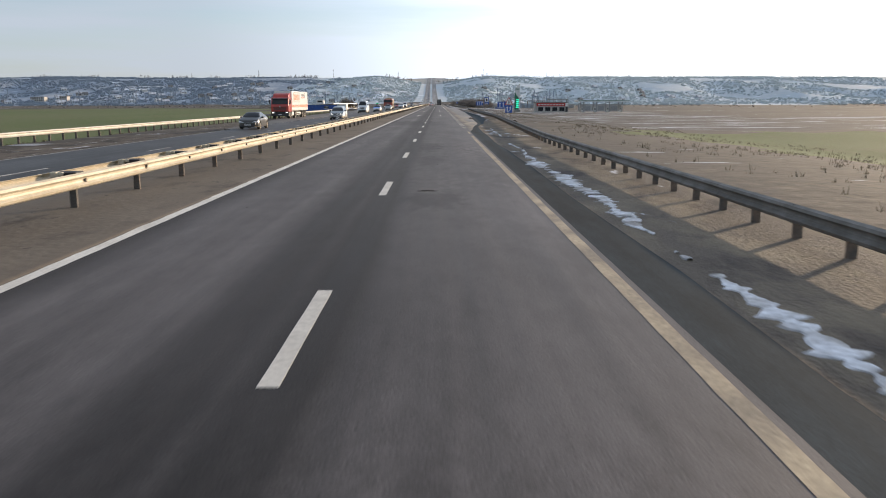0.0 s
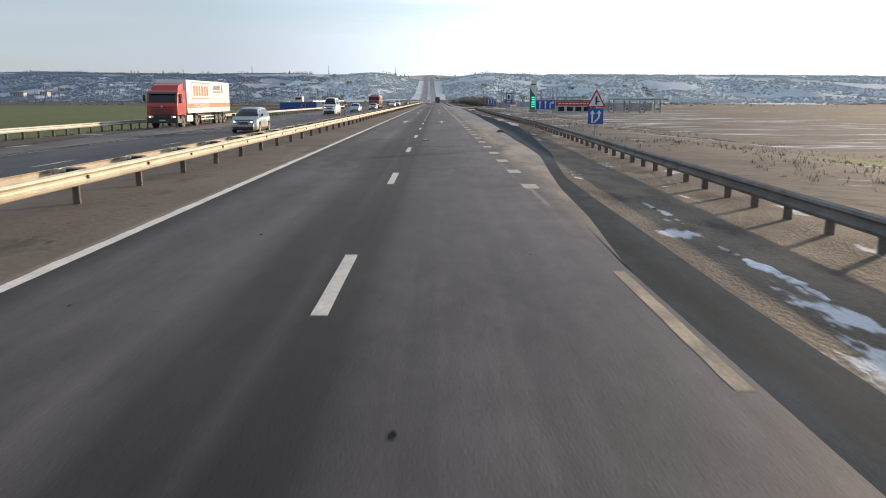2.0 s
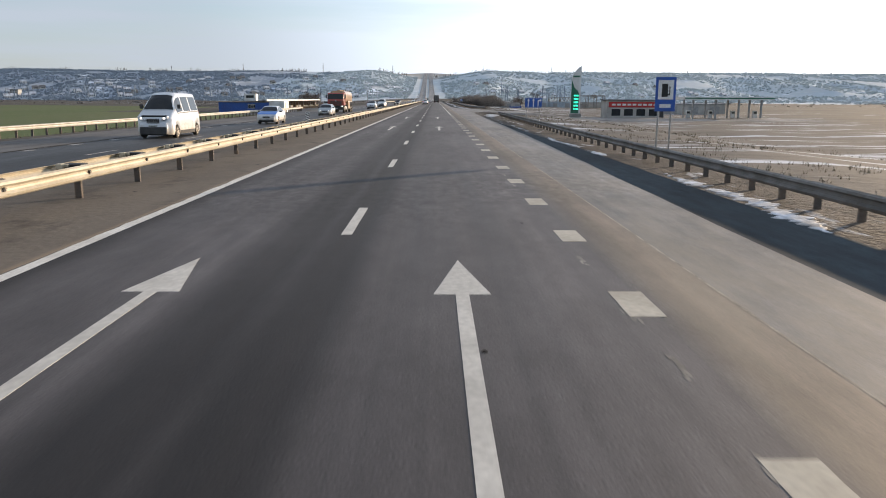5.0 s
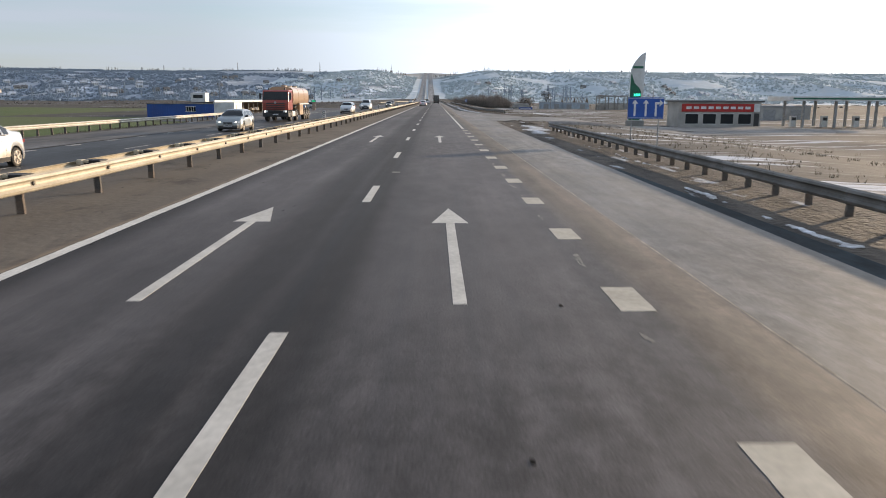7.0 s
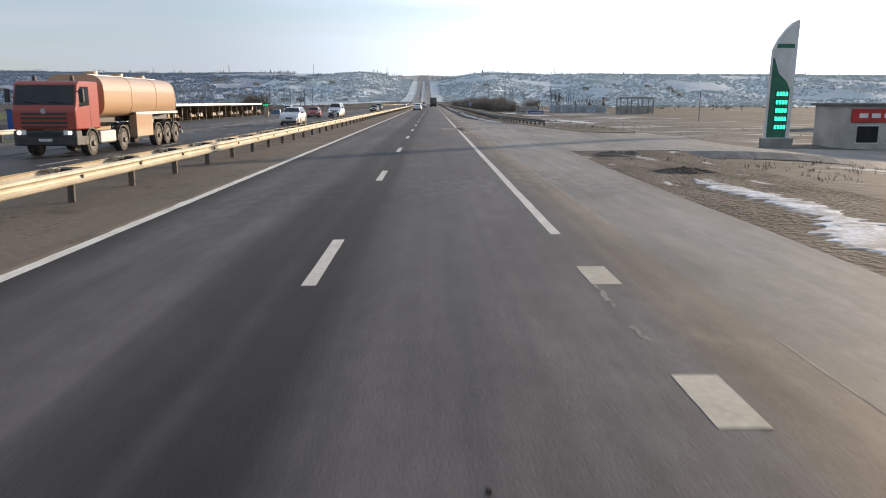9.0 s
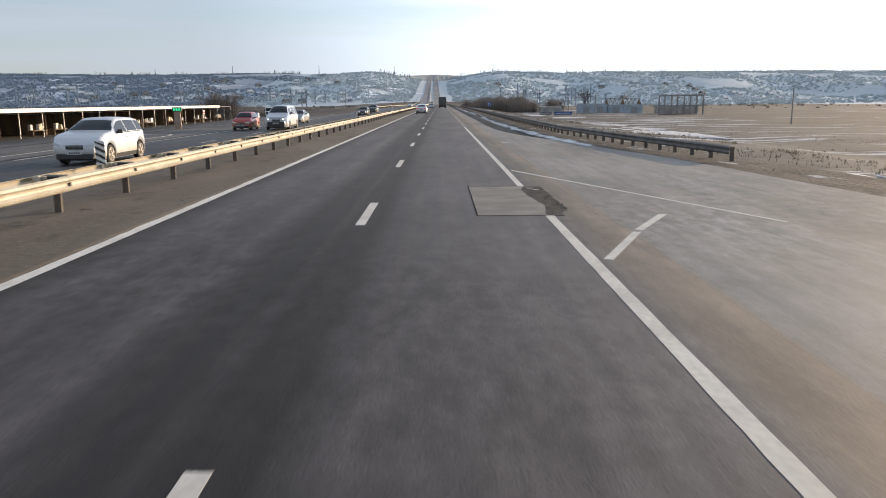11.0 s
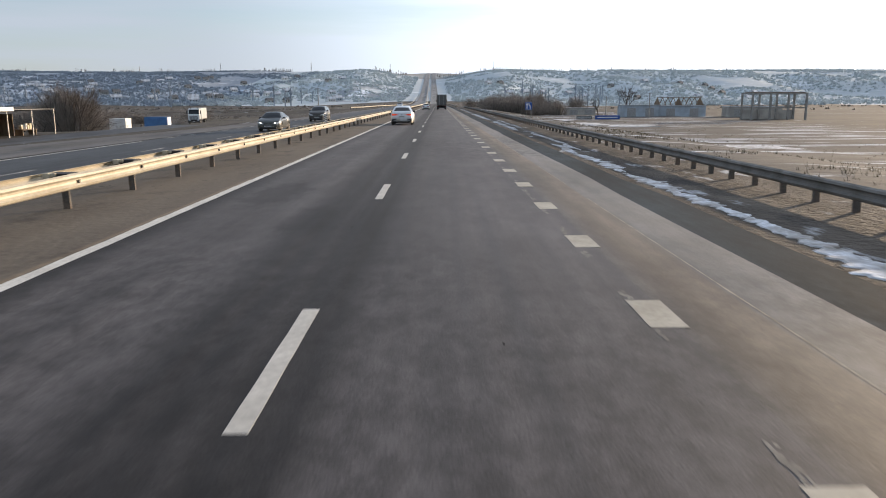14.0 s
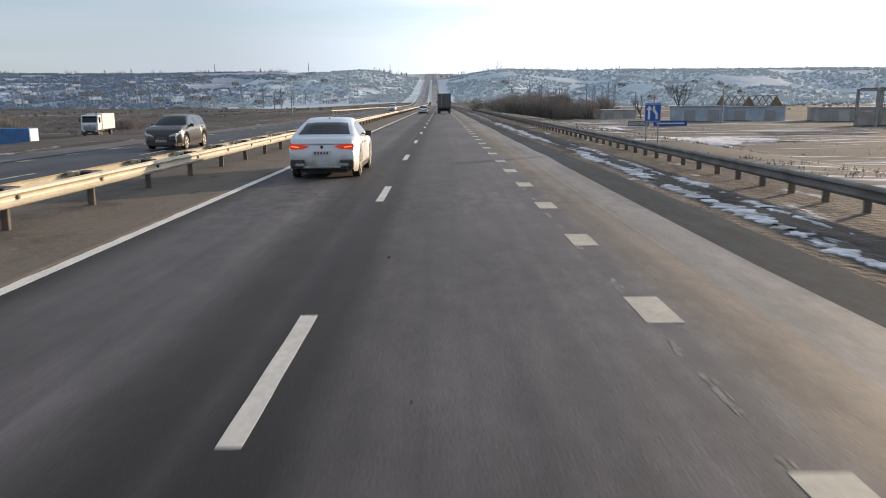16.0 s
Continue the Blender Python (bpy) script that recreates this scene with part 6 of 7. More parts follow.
def junction_sign():
    ob = thing("warning_sign", "red-edged triangular junction warning sign above a blue lane sign", "road sign", m=pose(9.02, 78.4, 0))
    part("triangle_panel", solid(((-0.47, 1.77), (0.47, 1.77), (0.0, 2.66)), 1, 0.0, 0.03), M_RED, ob, "red border")
    part("triangle_face", solid(((-0.36, 1.83), (0.36, 1.83), (0.0, 2.52)), 1, -0.006, 0.0), M_SIGNWHITE, ob)
    part("symbol", boxes((-0.045, 0.045, -0.012, -0.006, 1.90, 2.30)), M_BLACK, ob)
    part("symbol", boxes((0.045, 0.17, -0.012, -0.006, 2.03, 2.08)), M_BLACK, ob)
    part("panel", boxes((-0.38, 0.38, 0.0, 0.03, 0.95, 1.72), bevel=0.008), M_SIGNBLUE, ob)
    part("arrow", solid(up_arrow(-0.17, 1.02, 1.64, 0.09), 1, -0.006, 0.0), M_SIGNWHITE, ob)
    part("arrow", solid(((-0.12, 1.02), (-0.03, 1.02), (0.20, 1.27), (0.20, 1.46), (0.28, 1.46), (0.155, 1.64), (0.03, 1.46), (0.11, 1.46), (0.11, 1.30)), 1, -0.006, 0.0), M_SIGNWHITE, ob)
    sign_posts(ob, (0.0,), 2.4)


def fuel_sign():
    ob = thing("fuel_sign", "blue fuel station sign with a pump symbol", "road sign", m=pose(10.4, 138.3, 0))
    part("panel", boxes((-0.40, 0.40, 0.0, 0.03, 1.66, 2.98), bevel=0.01), M_SIGNBLUE, ob)
    part("face", boxes((-0.30, 0.30, -0.006, 0.0, 2.12, 2.86)), M_SIGNWHITE, ob)
    part("pump_symbol", boxes((-0.16, 0.08, -0.012, -0.006, 2.22, 2.72), bevel=0.0), M_BLACK, ob)
    part("hose_symbol", boxes((0.13, 0.17, -0.012, -0.006, 2.28, 2.62), (0.08, 0.13, -0.012, -0.006, 2.28, 2.33)), M_BLACK, ob)
    part("text_bar", boxes((-0.22, 0.22, -0.006, 0.0, 1.80, 1.94)), M_SIGNWHITE, ob)
    sign_posts(ob, (-0.25, 0.25), 2.9)


junction_sign()
fuel_sign()


def marker_plate(y, tilt):
    """Striped plate that stands on the central barrier."""
    ob = thing("marker_plate", "black and white striped marker plate on the central guardrail", "road marker", group="median marker plates", m=pose(-6.12, y, 0.0, 0, 0, tilt))
    part("plate", boxes((-0.11, 0.11, 0.0, 0.02, 0.78, 1.30), bevel=0.006), M_SIGNWHITE, ob)
    for k in range(4):
        z = 0.80 + 0.14 * k
        a, b, c, d = (-0.11, min(1.30, z + 0.12)), (-0.11, min(1.30, z + 0.055)), (0.11, max(0.78, z - 0.06)), (0.11, max(0.78, z + 0.005))
        part("stripe", solid((a, b, c, d), 1, -0.005, 0.0), M_DARK, ob)
    part("post", tube((0, 0.04, 0.85), (0, 0, 1), 0.025, 0.7, 10), M_STEEL, ob)


for k in range(0, 10):
    marker_plate(0.3 + 51.1 * k, random.uniform(-10, 10))


# ---- fuel station ----
def price_pylon():
    ob = thing("price_pylon", "white and green fuel price pylon with glowing green digits", "price sign", m=pose(27.95, 253.8, -0.9))
    pts = [(-0.95, 0.0), (0.85, 0.0), (0.95, 9.1), (0.55, 8.9), (0.05, 8.4), (-0.45, 7.7), (-0.80, 6.9)]
    part("column", solid(pts, 1, -0.25, 0.25), M_WHITE, ob)
    part("green_panel", solid(((-0.92, 0.4), (0.55, 0.4), (0.60, 4.0), (0.30, 4.6), (-0.35, 5.2), (-0.72, 6.3), (-0.86, 6.3)), 1, -0.265, -0.25), M_GREEN, ob)
    part("brand_bar", boxes((-0.62, 0.70, -0.27, -0.25, 7.05, 7.35)), M_GREEN, ob)
    for k in range(5):
        z = 3.45 - 0.62 * k
        part("price_display", boxes((-0.45, 0.55, -0.285, -0.265, z, z + 0.44)), M_BLACK, ob)
        for c in range(4):
            part("digit_bar", boxes((-0.38 + 0.23 * c, -0.21 + 0.23 * c, -0.295, -0.285, z + 0.06, z + 0.38)), M_LED, ob)
    part("plinth", boxes((-1.1, 1.1, -0.5, 0.5, -0.6, 0.35), bevel=0.05), M_CONC, ob)


def station_shop():
    ob = thing("station_shop", "low grey station shop with a red lettered fascia", "building", m=pose(40.0, 256.0, -1.5))
    part("wall", boxes((-5.6, 5.6, 0.0, 5.0, -0.3, 3.4)), M_WALL, ob)
    part("roof", boxes((-5.9, 5.9, -0.3, 5.3, 3.4, 3.6), bevel=0.03), M_ROOF, ob)
    fascia = part("fascia", boxes((-5.2, 4.6, -0.12, 0.0, 2.1, 3.15), bevel=0.02), M_RED, ob)
    for k in range(9):
        part("letter_bar", boxes((-4.6 + 1.0 * k, -3.9 + 1.0 * k, -0.14, -0.12, 2.45, 2.8)), M_SIGNWHITE, fascia)
    part("end_panel", boxes((4.6, 5.4, -0.12, 0.0, 2.1, 3.15)), M_SIGNWHITE, ob)
    for k in range(4):
        win = part("window", boxes((-4.6 + 2.4 * k, -2.9 + 2.4 * k, -0.03, 0.0, 0.5, 1.8)), M_GLASS, ob)
        part("lintel", boxes((-4.68 + 2.4 * k, -2.82 + 2.4 * k, -0.05, -0.03, 1.8, 1.88)), M_WHITE, win)
        part("window_sill", boxes((-4.68 + 2.4 * k, -2.82 + 2.4 * k, -0.05, -0.03, 0.42, 0.5)), M_WHITE, win)
    part("door", boxes((4.7, 5.4, -0.03, 0.0, -0.2, 1.9)), M_DARK, ob)


def fuel_canopy():
    ob = thing("fuel_canopy", "flat pale fuel station canopy on steel columns", "canopy", m=pose(57.0, 256.0, -1.5))
    part("roof", boxes((-8.5, 8.5, -3.0, 5.0, 3.6, 4.2), bevel=0.05), M_WHITE, ob)
    part("band", boxes((-8.52, 8.52, -3.03, -3.0, 3.8, 4.0)), M_GREEN, ob)
    for x in (-6.5, -2.2, 2.2, 6.5):
        for y in (-1.8, 3.8):
            part("column", boxes((x - 0.15, x + 0.15, y - 0.15, y + 0.15, -0.4, 3.6)), M_STEEL, ob)
        pump = thing("fuel_pump", "grey fuel pump under the canopy", "fuel pump", group="fuel pumps", m=pose(57.0 + x, 257.0, -1.62))
        part("housing", boxes((-0.4, 0.4, -0.3, 0.3, 0.0, 1.7), bevel=0.05), M_WHITE, pump)
        part("display", boxes((-0.3, 0.3, -0.32, -0.3, 1.1, 1.5)), M_DARK, pump)
        part("island", boxes((-0.8, 0.8, -1.2, 1.2, -0.1, 0.12), bevel=0.04), M_CONC, pump)


price_pylon()
station_shop()
fuel_canopy()


def concrete_frame():
    ob = thing("concrete_frame", "unfinished bare concrete building frame", "building", m=pose(77.0, 478.0, -2.6))
    for x in (-6, -2, 2, 6):
        for y in (0, 6):
            part("column", boxes((x - 0.2, x + 0.2, y - 0.2, y + 0.2, -0.4, 6.0)), M_CONC, ob)
    for y in (0, 6):
        part("beam", boxes((-6.2, 6.2, y - 0.18, y + 0.18, 6.0, 6.35)), M_CONC, ob)
        part("beam", boxes((-6.2, 6.2, y - 0.15, y + 0.15, 2.9, 3.2)), M_CONC, ob)
    for x in (-6, 6):
        part("beam", boxes((x - 0.15, x + 0.15, 0.18, 5.82, 6.0, 6.3)), M_CONC, ob)
    for k in range(7):
        part("rafter", boxes((-5.4 + 1.8 * k, -5.2 + 1.8 * k, -0.4, 6.4, 6.36, 6.5)), M_WOOD, ob)
    part("wall", boxes((-6.0, 6.0, 6.2, 6.4, -0.4, 2.6)), M_WALL, ob)


def garage(x, y, w, d, h, wall, label, z=-2.4):
    ob = thing("workshop", label, "building", m=pose(x, y, z))
    part("wall", boxes((-w / 2, w / 2, 0, d, -0.4, h)), wall, ob)
    part("roof", boxes((-w / 2 - 0.2, w / 2 + 0.2, -0.25, d + 0.2, h, h + 0.18), bevel=0.02), M_SLATE, ob)
    k = max(1, int(w / 4.5))
    for i in range(k):
        cx = -w / 2 + (i + 0.5) * w / k
        part("gate", boxes((cx - 1.2, cx + 1.2, -0.04, 0.0, -0.1, h * 0.78)), M_STEEL, ob)
    return ob


M_PALEBLUE = mat("pale_blue_wall", (0.45, 0.52, 0.58), (0.34, 0.38, 0.42), scale=0.4, rough=0.9)
concrete_frame()
garage(57.0, 519.0, 10.0, 6.0, 3.2, M_PALEBLUE, "low pale blue workshop with steel gates")
rafters = garage(69.0, 520.5, 13.0, 7.0, 3.0, M_PALEBLUE, "pale blue workshop with an unfinished open roof frame")
for k in range(9):
    part("rafter", solid(((0.2, 3.1), (6.8, 3.1), (6.8, 3.25), (3.5, 5.4), (0.2, 3.25)), 0, -6.2 + 1.5 * k, -6.05 + 1.5 * k) if k % 4 == 0 else
         solid(((0.2, 3.1), (3.5, 5.25), (6.8, 3.1), (6.7, 3.3), (3.5, 5.45), (0.3, 3.3)), 0, -6.2 + 1.5 * k, -6.05 + 1.5 * k), M_WOOD, rafters)
part("ridge_beam", boxes((-6.3, 6.1, 3.42, 3.58, 5.3, 5.45)), M_WOOD, rafters)
garage(86.0, 512.0, 14.0, 6.0, 2.8, M_WALL, "grey rendered shed with steel gates")
garage(46.0, 548.0, 9.0, 5.0, 2.2, M_WALL, "small grey shed with a snow-dusted roof")
garage(66.0, 300.0, 16.0, 6.0, 2.6, M_WALL, "grey rendered storage building", z=-1.6)

fence = thing("banner_fence", "low fence carrying a white lettered scrapyard sign", "fence", m=pose(35.6, 488.0, -2.3))
part("board", boxes((-1.8, 1.8, 0.0, 0.06, 0.1, 0.95)), M_ROOF, fence, "dull grey sign board")
part("banner", boxes((2.6, 8.4, 0.0, 0.05, 0.1, 1.0)), M_BLUE, fence, "dark blue banner")
part("banner_text_bar", boxes((3.1, 7.9, -0.008, 0.0, 0.45, 0.65)), M_SIGNWHITE, fence)
txt = bpy.data.curves.new("lettering", "FONT")
txt.body, txt.size, txt.align_x, txt.extrude = "РАЗБОРКА", 0.62, "CENTER", 0.01
lettering = new("lettering", txt)
txt.materials.append(M_SIGNWHITE)
lettering.parent = fence
lettering.matrix_basis = pose(0, -0.02, 0.28, 90, 0, 0)
for k in range(7):
    part("post", boxes((-1.7 + 1.65 * k, -1.6 + 1.65 * k, 0.06, 0.14, -0.6, 1.05)), M_POST, fence)


# ---- roadside market ----
def blue_cabin():
    ob = thing("site_cabin", "long blue sheet-metal cabin with a barred window", "cabin", m=pose(-42.7, 286.4, -1.25))
    part("wall", boxes((-5.8, 5.8, 0, 4.0, -0.3, 2.25), bevel=0.02), M_BLUE, ob)
    for k in range(29):
        part("rib", boxes((-5.72 + 0.4 * k, -5.66 + 0.4 * k, -0.03, 0.0, 0.0, 2.2)), M_BLUE, ob)
    part("roof", boxes((-5.9, 5.9, -0.15, 4.15, 2.25, 2.36), bevel=0.02), M_ROOF, ob)
    win = part("window", boxes((0.9, 2.6, -0.045, -0.03, 1.0, 1.8)), M_GLASS, ob)
    part("window_frame", boxes((0.82, 2.68, -0.06, -0.045, 1.8, 1.88), (0.82, 2.68, -0.06, -0.045, 0.92, 1.0)), M_WHITE, win)
    for k in range(4):
        part("bar", boxes((1.0 + 0.42 * k, 1.06 + 0.42 * k, -0.065, -0.05, 1.0, 1.8)), M_WHITE, win)


def white_cabin():
    ob = thing("cargo_container", "weathered white container cabin beside the stalls", "container", m=pose(-35.2, 286.5, -1.25))
    part("body", boxes((-1.8, 1.8, 0, 5.5, -0.2, 2.6), bevel=0.03), M_WHITE, ob)
    for k in range(8):
        part("rib", boxes((-1.7 + 0.45 * k, -1.62 + 0.45 * k, -0.03, 0.0, 0.0, 2.5)), M_WHITE, ob)
    part("door", boxes((1.8, 1.82, 1.0, 2.0, 0.0, 2.1)), M_STEEL, ob)


def upper_cabin():
    ob = thing("guard_booth", "white guard booth raised on a steel frame", "booth", m=pose(-47.0, 312.0, -1.3))
    for x in (-1.2, 1.2):
        for y in (-1.0, 1.0):
            part("leg", boxes((x - 0.06, x + 0.06, y - 0.06, y + 0.06, -0.3, 2.6)), M_STEEL, ob)
    part("cabin", boxes((-1.5, 1.5, -1.3, 1.3, 2.6, 4.4), bevel=0.03), M_WHITE, ob)
    part("window", boxes((-1.0, 1.0, -1.32, -1.3, 3.3, 4.0)), M_GLASS, ob)


def market_shed():
    """Long open-fronted row of stalls that faces the road."""
    y0, y1, xf, xb, base = 296.0, 389.5, -40.0, -47.0, -1.35
    ob = thing("market_shed", "long open market shed with white fascia and thin posts", "market stall", m=pose(xf, y0, base))
    L, d = y1 - y0, xb - xf
    part("roof", solid(((0.5, 2.72), (0.5, 2.80), (d, 2.40), (d, 2.30)), 1, 0, L), M_ROOF, ob)
    part("fascia", boxes((0.5, 0.56, 0, L - 8, 2.62, 3.02)), M_WHITE, ob, "white painted fascia board")
    part("back_wall", boxes((d - 0.1, d, 0, L, -0.3, 2.35)), M_WALL, ob)
    n = 21
    for k in range(n + 1):
        y = L * k / n
        part("post", boxes((0.30, 0.38, y - 0.04, y + 0.04, -0.3, 2.72)), M_STEEL, ob)
        if k % 2 == 0:
            part("partition", boxes((d + 0.05, -1.6, y - 0.03, y + 0.03, -0.2, 2.3)), M_WOOD, ob)
    for k in range(n):
        y = L * (k + 0.5) / n
        if k % 3 != 1:
            c = thing("display_counter", "low wooden market counter under the shed roof", "counter", group="market counters", m=pose(xf - 1.6, y0 + y, base + 0.02))
            part("top", boxes((-0.5, 0.5, -1.4, 1.4, 0.62, 0.70)), M_WOOD, c)
            for yy in (-1.3, 1.3):
                part("trestle", boxes((-0.4, 0.4, yy - 0.05, yy + 0.05, -0.15, 0.62)), M_WOOD, c)
            g = thing("goods_pile", "heap of pale packed goods on a counter", "goods", group="market goods", m=pose(xf - 1.6, y0 + y, base + 0.72))
            for i in range(random.randint(5, 10)):
                a, b = random.uniform(-0.35, 0.2), random.uniform(-1.3, 0.9)
                part("pack", boxes((a, a + 0.3, b, b + random.uniform(0.25, 0.5), 0.0, random.uniform(0.15, 0.7)), bevel=0.03), random.choice((M_GOODS, M_GOODS, M_WHITE, M_SIGNWHITE)), g)
    s = thing("stall_board", "small red and white stall sign on a post", "sign", m=pose(xf + 0.5, 372.0, base))
    part("board", boxes((-0.02, 0.02, -0.4, 0.4, 1.5, 2.2)), M_SIGNWHITE, s)
    part("mark", boxes((0.02, 0.03, -0.3, 0.3, 1.7, 2.0)), M_RED, s)
    part("post", boxes((-0.05, -0.02, -0.03, 0.03, -0.3, 1.6)), M_STEEL, s)


blue_cabin()
white_cabin()
upper_cabin()
market_shed()

led = thing("led_board", "pale upright board topped by a green lit sign", "sign", m=pose(-23.6, 312.0, -0.42))
part("board", solid(((-0.35, 0.0), (0.35, 0.0), (0.28, 1.75), (-0.28, 1.75)), 1, 0.0, 0.12), M_BOARD, led)
part("sign_box", boxes((-0.45, 0.45, -0.03, 0.15, 1.75, 2.15), bevel=0.02), M_GREEN, led)
for k in range(3):
    part("lit_bar", boxes((-0.36 + 0.26 * k, -0.18 + 0.26 * k, -0.04, -0.03, 1.82, 2.08)), M_LEDROAD, led)
part("foot", boxes((-0.4, 0.4, -0.2, 0.3, -0.1, 0.03)), M_CONC, led)


def small_container(x, y, z, w, d, h, material, label, yaw):
    ob = thing("cargo_container", label, "container", m=pose(x, y, z, 0, 0, yaw))
    part("body", boxes((-w / 2, w / 2, 0, d, -0.2, h), bevel=0.03), material, ob)
    for k in range(int(w / 0.35)):
        part("rib", boxes((-w / 2 + 0.12 + 0.35 * k, -w / 2 + 0.2 + 0.35 * k, -0.03, 0.0, 0.05, h - 0.08)), material, ob)
    part("door", boxes((w / 2, w / 2 + 0.03, 0.2, d - 0.2, 0.05, h - 0.1)), M_WHITE if material is not M_WHITE else M_SIGNWHITE, ob)


small_container(-49.4, 428.8, -2.45, 2.6, 2.4, 2.0, M_WHITE, "small white metal container with pale end doors", 0)
small_container(-50.5, 448.3, -2.45, 4.2, 2.2, 1.85, M_LIGHTBLUE, "faded blue ribbed metal container on dry grass", 0)


# ---- bare trees and scrub ----
def limb(bm, a, b, ra, rb, sides=4):
    d = (b - a)
    if d.length < 1e-4:
        return
    q = d.to_track_quat("Z", "Y").to_matrix()
    lo, hi = [], []
    for k in range(sides):
        t = 2 * math.pi * k / sides
        o = q @ Vector((math.cos(t), math.sin(t), 0))
        lo.append(bm.verts.new(a + o * ra))
        hi.append(bm.verts.new(b + o * rb))
    for k in range(sides):
        bm.faces.new((lo[k], lo[(k + 1) % sides], hi[(k + 1) % sides], hi[k]))


def grow(rng, trunk, twigs, a, direction, length, radius, level, spread, depth):
    b = a + direction * length
    limb(trunk if level < 2 else twigs, a, b, radius, radius * 0.62, 6 if level < 2 else 3)
    if level >= depth:
        return
    for k in range(rng.choice((2, 3, 3, 4))):
        t = rng.uniform(0.45, 1.0)
        start = a + direction * length * t
        axis = Vector((rng.uniform(-1, 1), rng.uniform(-1, 1), rng.uniform(-0.2, 0.7)))
        nd = (direction + axis * spread).normalized()
        grow(rng, trunk, twigs, start, nd, length * rng.uniform(0.55, 0.8), radius * (0.62 if t > 0.8 else 0.5), level + 1, spread, depth)


def bare_tree(name, label, x, y, z, height, spread, stems, depth, seed, lean=0.25):
    rng = random.Random(seed)
    ob = thing(name, label, "tree" if name == "tree" else "bush", m=pose(x, y, z))
    trunk, twigs = bmesh.new(), bmesh.new()
    for s in range(stems):
        off = Vector((rng.uniform(-1, 1), rng.uniform(-1, 1), 0)) * (0.0 if stems == 1 else height * 0.35)
        d = Vector((rng.uniform(-lean, lean), rng.uniform(-lean, lean), 1)).normalized()
        grow(rng, trunk, twigs, off + Vector((0, 0, -0.3)), d, height * rng.uniform(0.30, 0.40), height * (0.022 if stems == 1 else 0.010), 0, spread, depth)
    part("trunk", trunk, M_BARK, ob)
    part("crown", twigs, M_TWIG, ob, "bare twiggy crown")
    return ob


def brush(name, label, x, y, z, rx, ry, h, count, seed, material=M_BRUSH):
    """A dense leafless bush: many fine curved stems that fan out from the foot into a rounded, uneven crown."""
    rng = random.Random(seed)
    ob = thing(name, label, "bush", m=pose(x, y, z))
    stems, twigs = bmesh.new(), []
    verts, faces = [], []

    def ribbon(a, b, w):
        side = Vector((rng.uniform(-1, 1), rng.uniform(-1, 1), 0)).normalized() * w
        k = len(verts)
        verts.extend((a - side, a + side, b + side * 0.3, b - side * 0.3))
        faces.append((k, k + 1, k + 2, k + 3))

    for _ in range(count):
        u, v = rng.gauss(0, 0.42), rng.gauss(0, 0.42)
        foot = Vector((u * rx * 0.6, v * ry * 0.6, -0.2))
        edge = max(0.25, 1 - 0.55 * (u * u + v * v))
        top = h * edge * rng.uniform(0.55, 1.0) * (1 + 0.25 * noise.noise((u * 3, v * 3, seed)))
        tip = foot + Vector((u * rx * 0.8 + rng.uniform(-0.5, 0.5), v * ry * 0.8 + rng.uniform(-0.5, 0.5), top))
        mid = foot.lerp(tip, 0.5) + Vector((rng.uniform(-0.3, 0.3), rng.uniform(-0.3, 0.3), 0.1 * h))
        if rng.random() < 0.12:
            limb(stems, foot, mid, 0.05, 0.03, 3)
            limb(stems, mid, tip, 0.03, 0.01, 3)
        else:
            ribbon(foot, mid, 0.02)
            ribbon(mid, tip, 0.014)
        for _t in range(7):
            p = foot.lerp(tip, rng.uniform(0.25, 0.95))
            ribbon(p, p + Vector((rng.uniform(-0.8, 0.8), rng.uniform(-0.8, 0.8), rng.uniform(0.15, 0.9))), rng.uniform(0.008, 0.02))
    part("trunk", stems, M_BARK, ob)
    me = bpy.data.meshes.new("crown")
    me.from_pydata(verts, [], faces)
    me.materials.append(material)
    part("crown", me, material, ob, "dense grey-brown leafless twigs")
    return ob


bare_tree("tree", "tall bare deciduous tree with a twiggy crown", 57.3, 536.0, -2.4, 13.0, 0.6, 1, 7, 4)
bare_tree("tree", "bare deciduous tree by the workshops", 50.0, 541.0, -2.4, 8.0, 0.55, 1, 6, 9)
bare_tree("bush", "tall leafless willow thicket beside the market", -47.5, 409.0, -2.3, 9.0, 0.5, 9, 5, 12, lean=0.5)
brush("bush", "dense rounded leafless willow bush beside the market", -47.8, 409.5, -2.35, 4.9, 3.6, 6.8, 2600, 21)
brush("bush", "leafless brown scrub by the market", -55.0, 415.0, -2.35, 4.0, 3.0, 4.8, 1100, 22)
for k, (bx, by, br, bh) in enumerate(((-62, 470, 3.0, 2.6), (-58, 500, 2.6, 2.4), (-70, 455, 3.5, 3.0), (-66, 520, 4.0, 2.8), (-80, 500, 5.0, 3.2), (-76, 440, 4.0, 3.4))):
    brush("bush", "leafless brown scrub on the dry slope", bx, by, ground_z(bx, by), br, br * 0.8, bh, 300, 60 + k)
for k in range(24):
    bx, by = random.uniform(14, 39), random.uniform(535, 590)
    big = 0.85 + 0.35 * smooth01((bx - 16) / 10)
    brush("bush", "dense leafless brown thicket beyond the guardrail", bx, by, ground_z(bx, by), 3.2, 3.0, random.uniform(4.2, 5.6) * big, 420, 90 + k)
for k in range(9):
    bx, by = random.uniform(15, 60), random.uniform(570, 640)
    brush("bush", "leafless grey thicket far beyond the guardrail", bx, by, ground_z(bx, by), 4.5, 3.0, random.uniform(4.5, 6.5), 350, 120 + k)


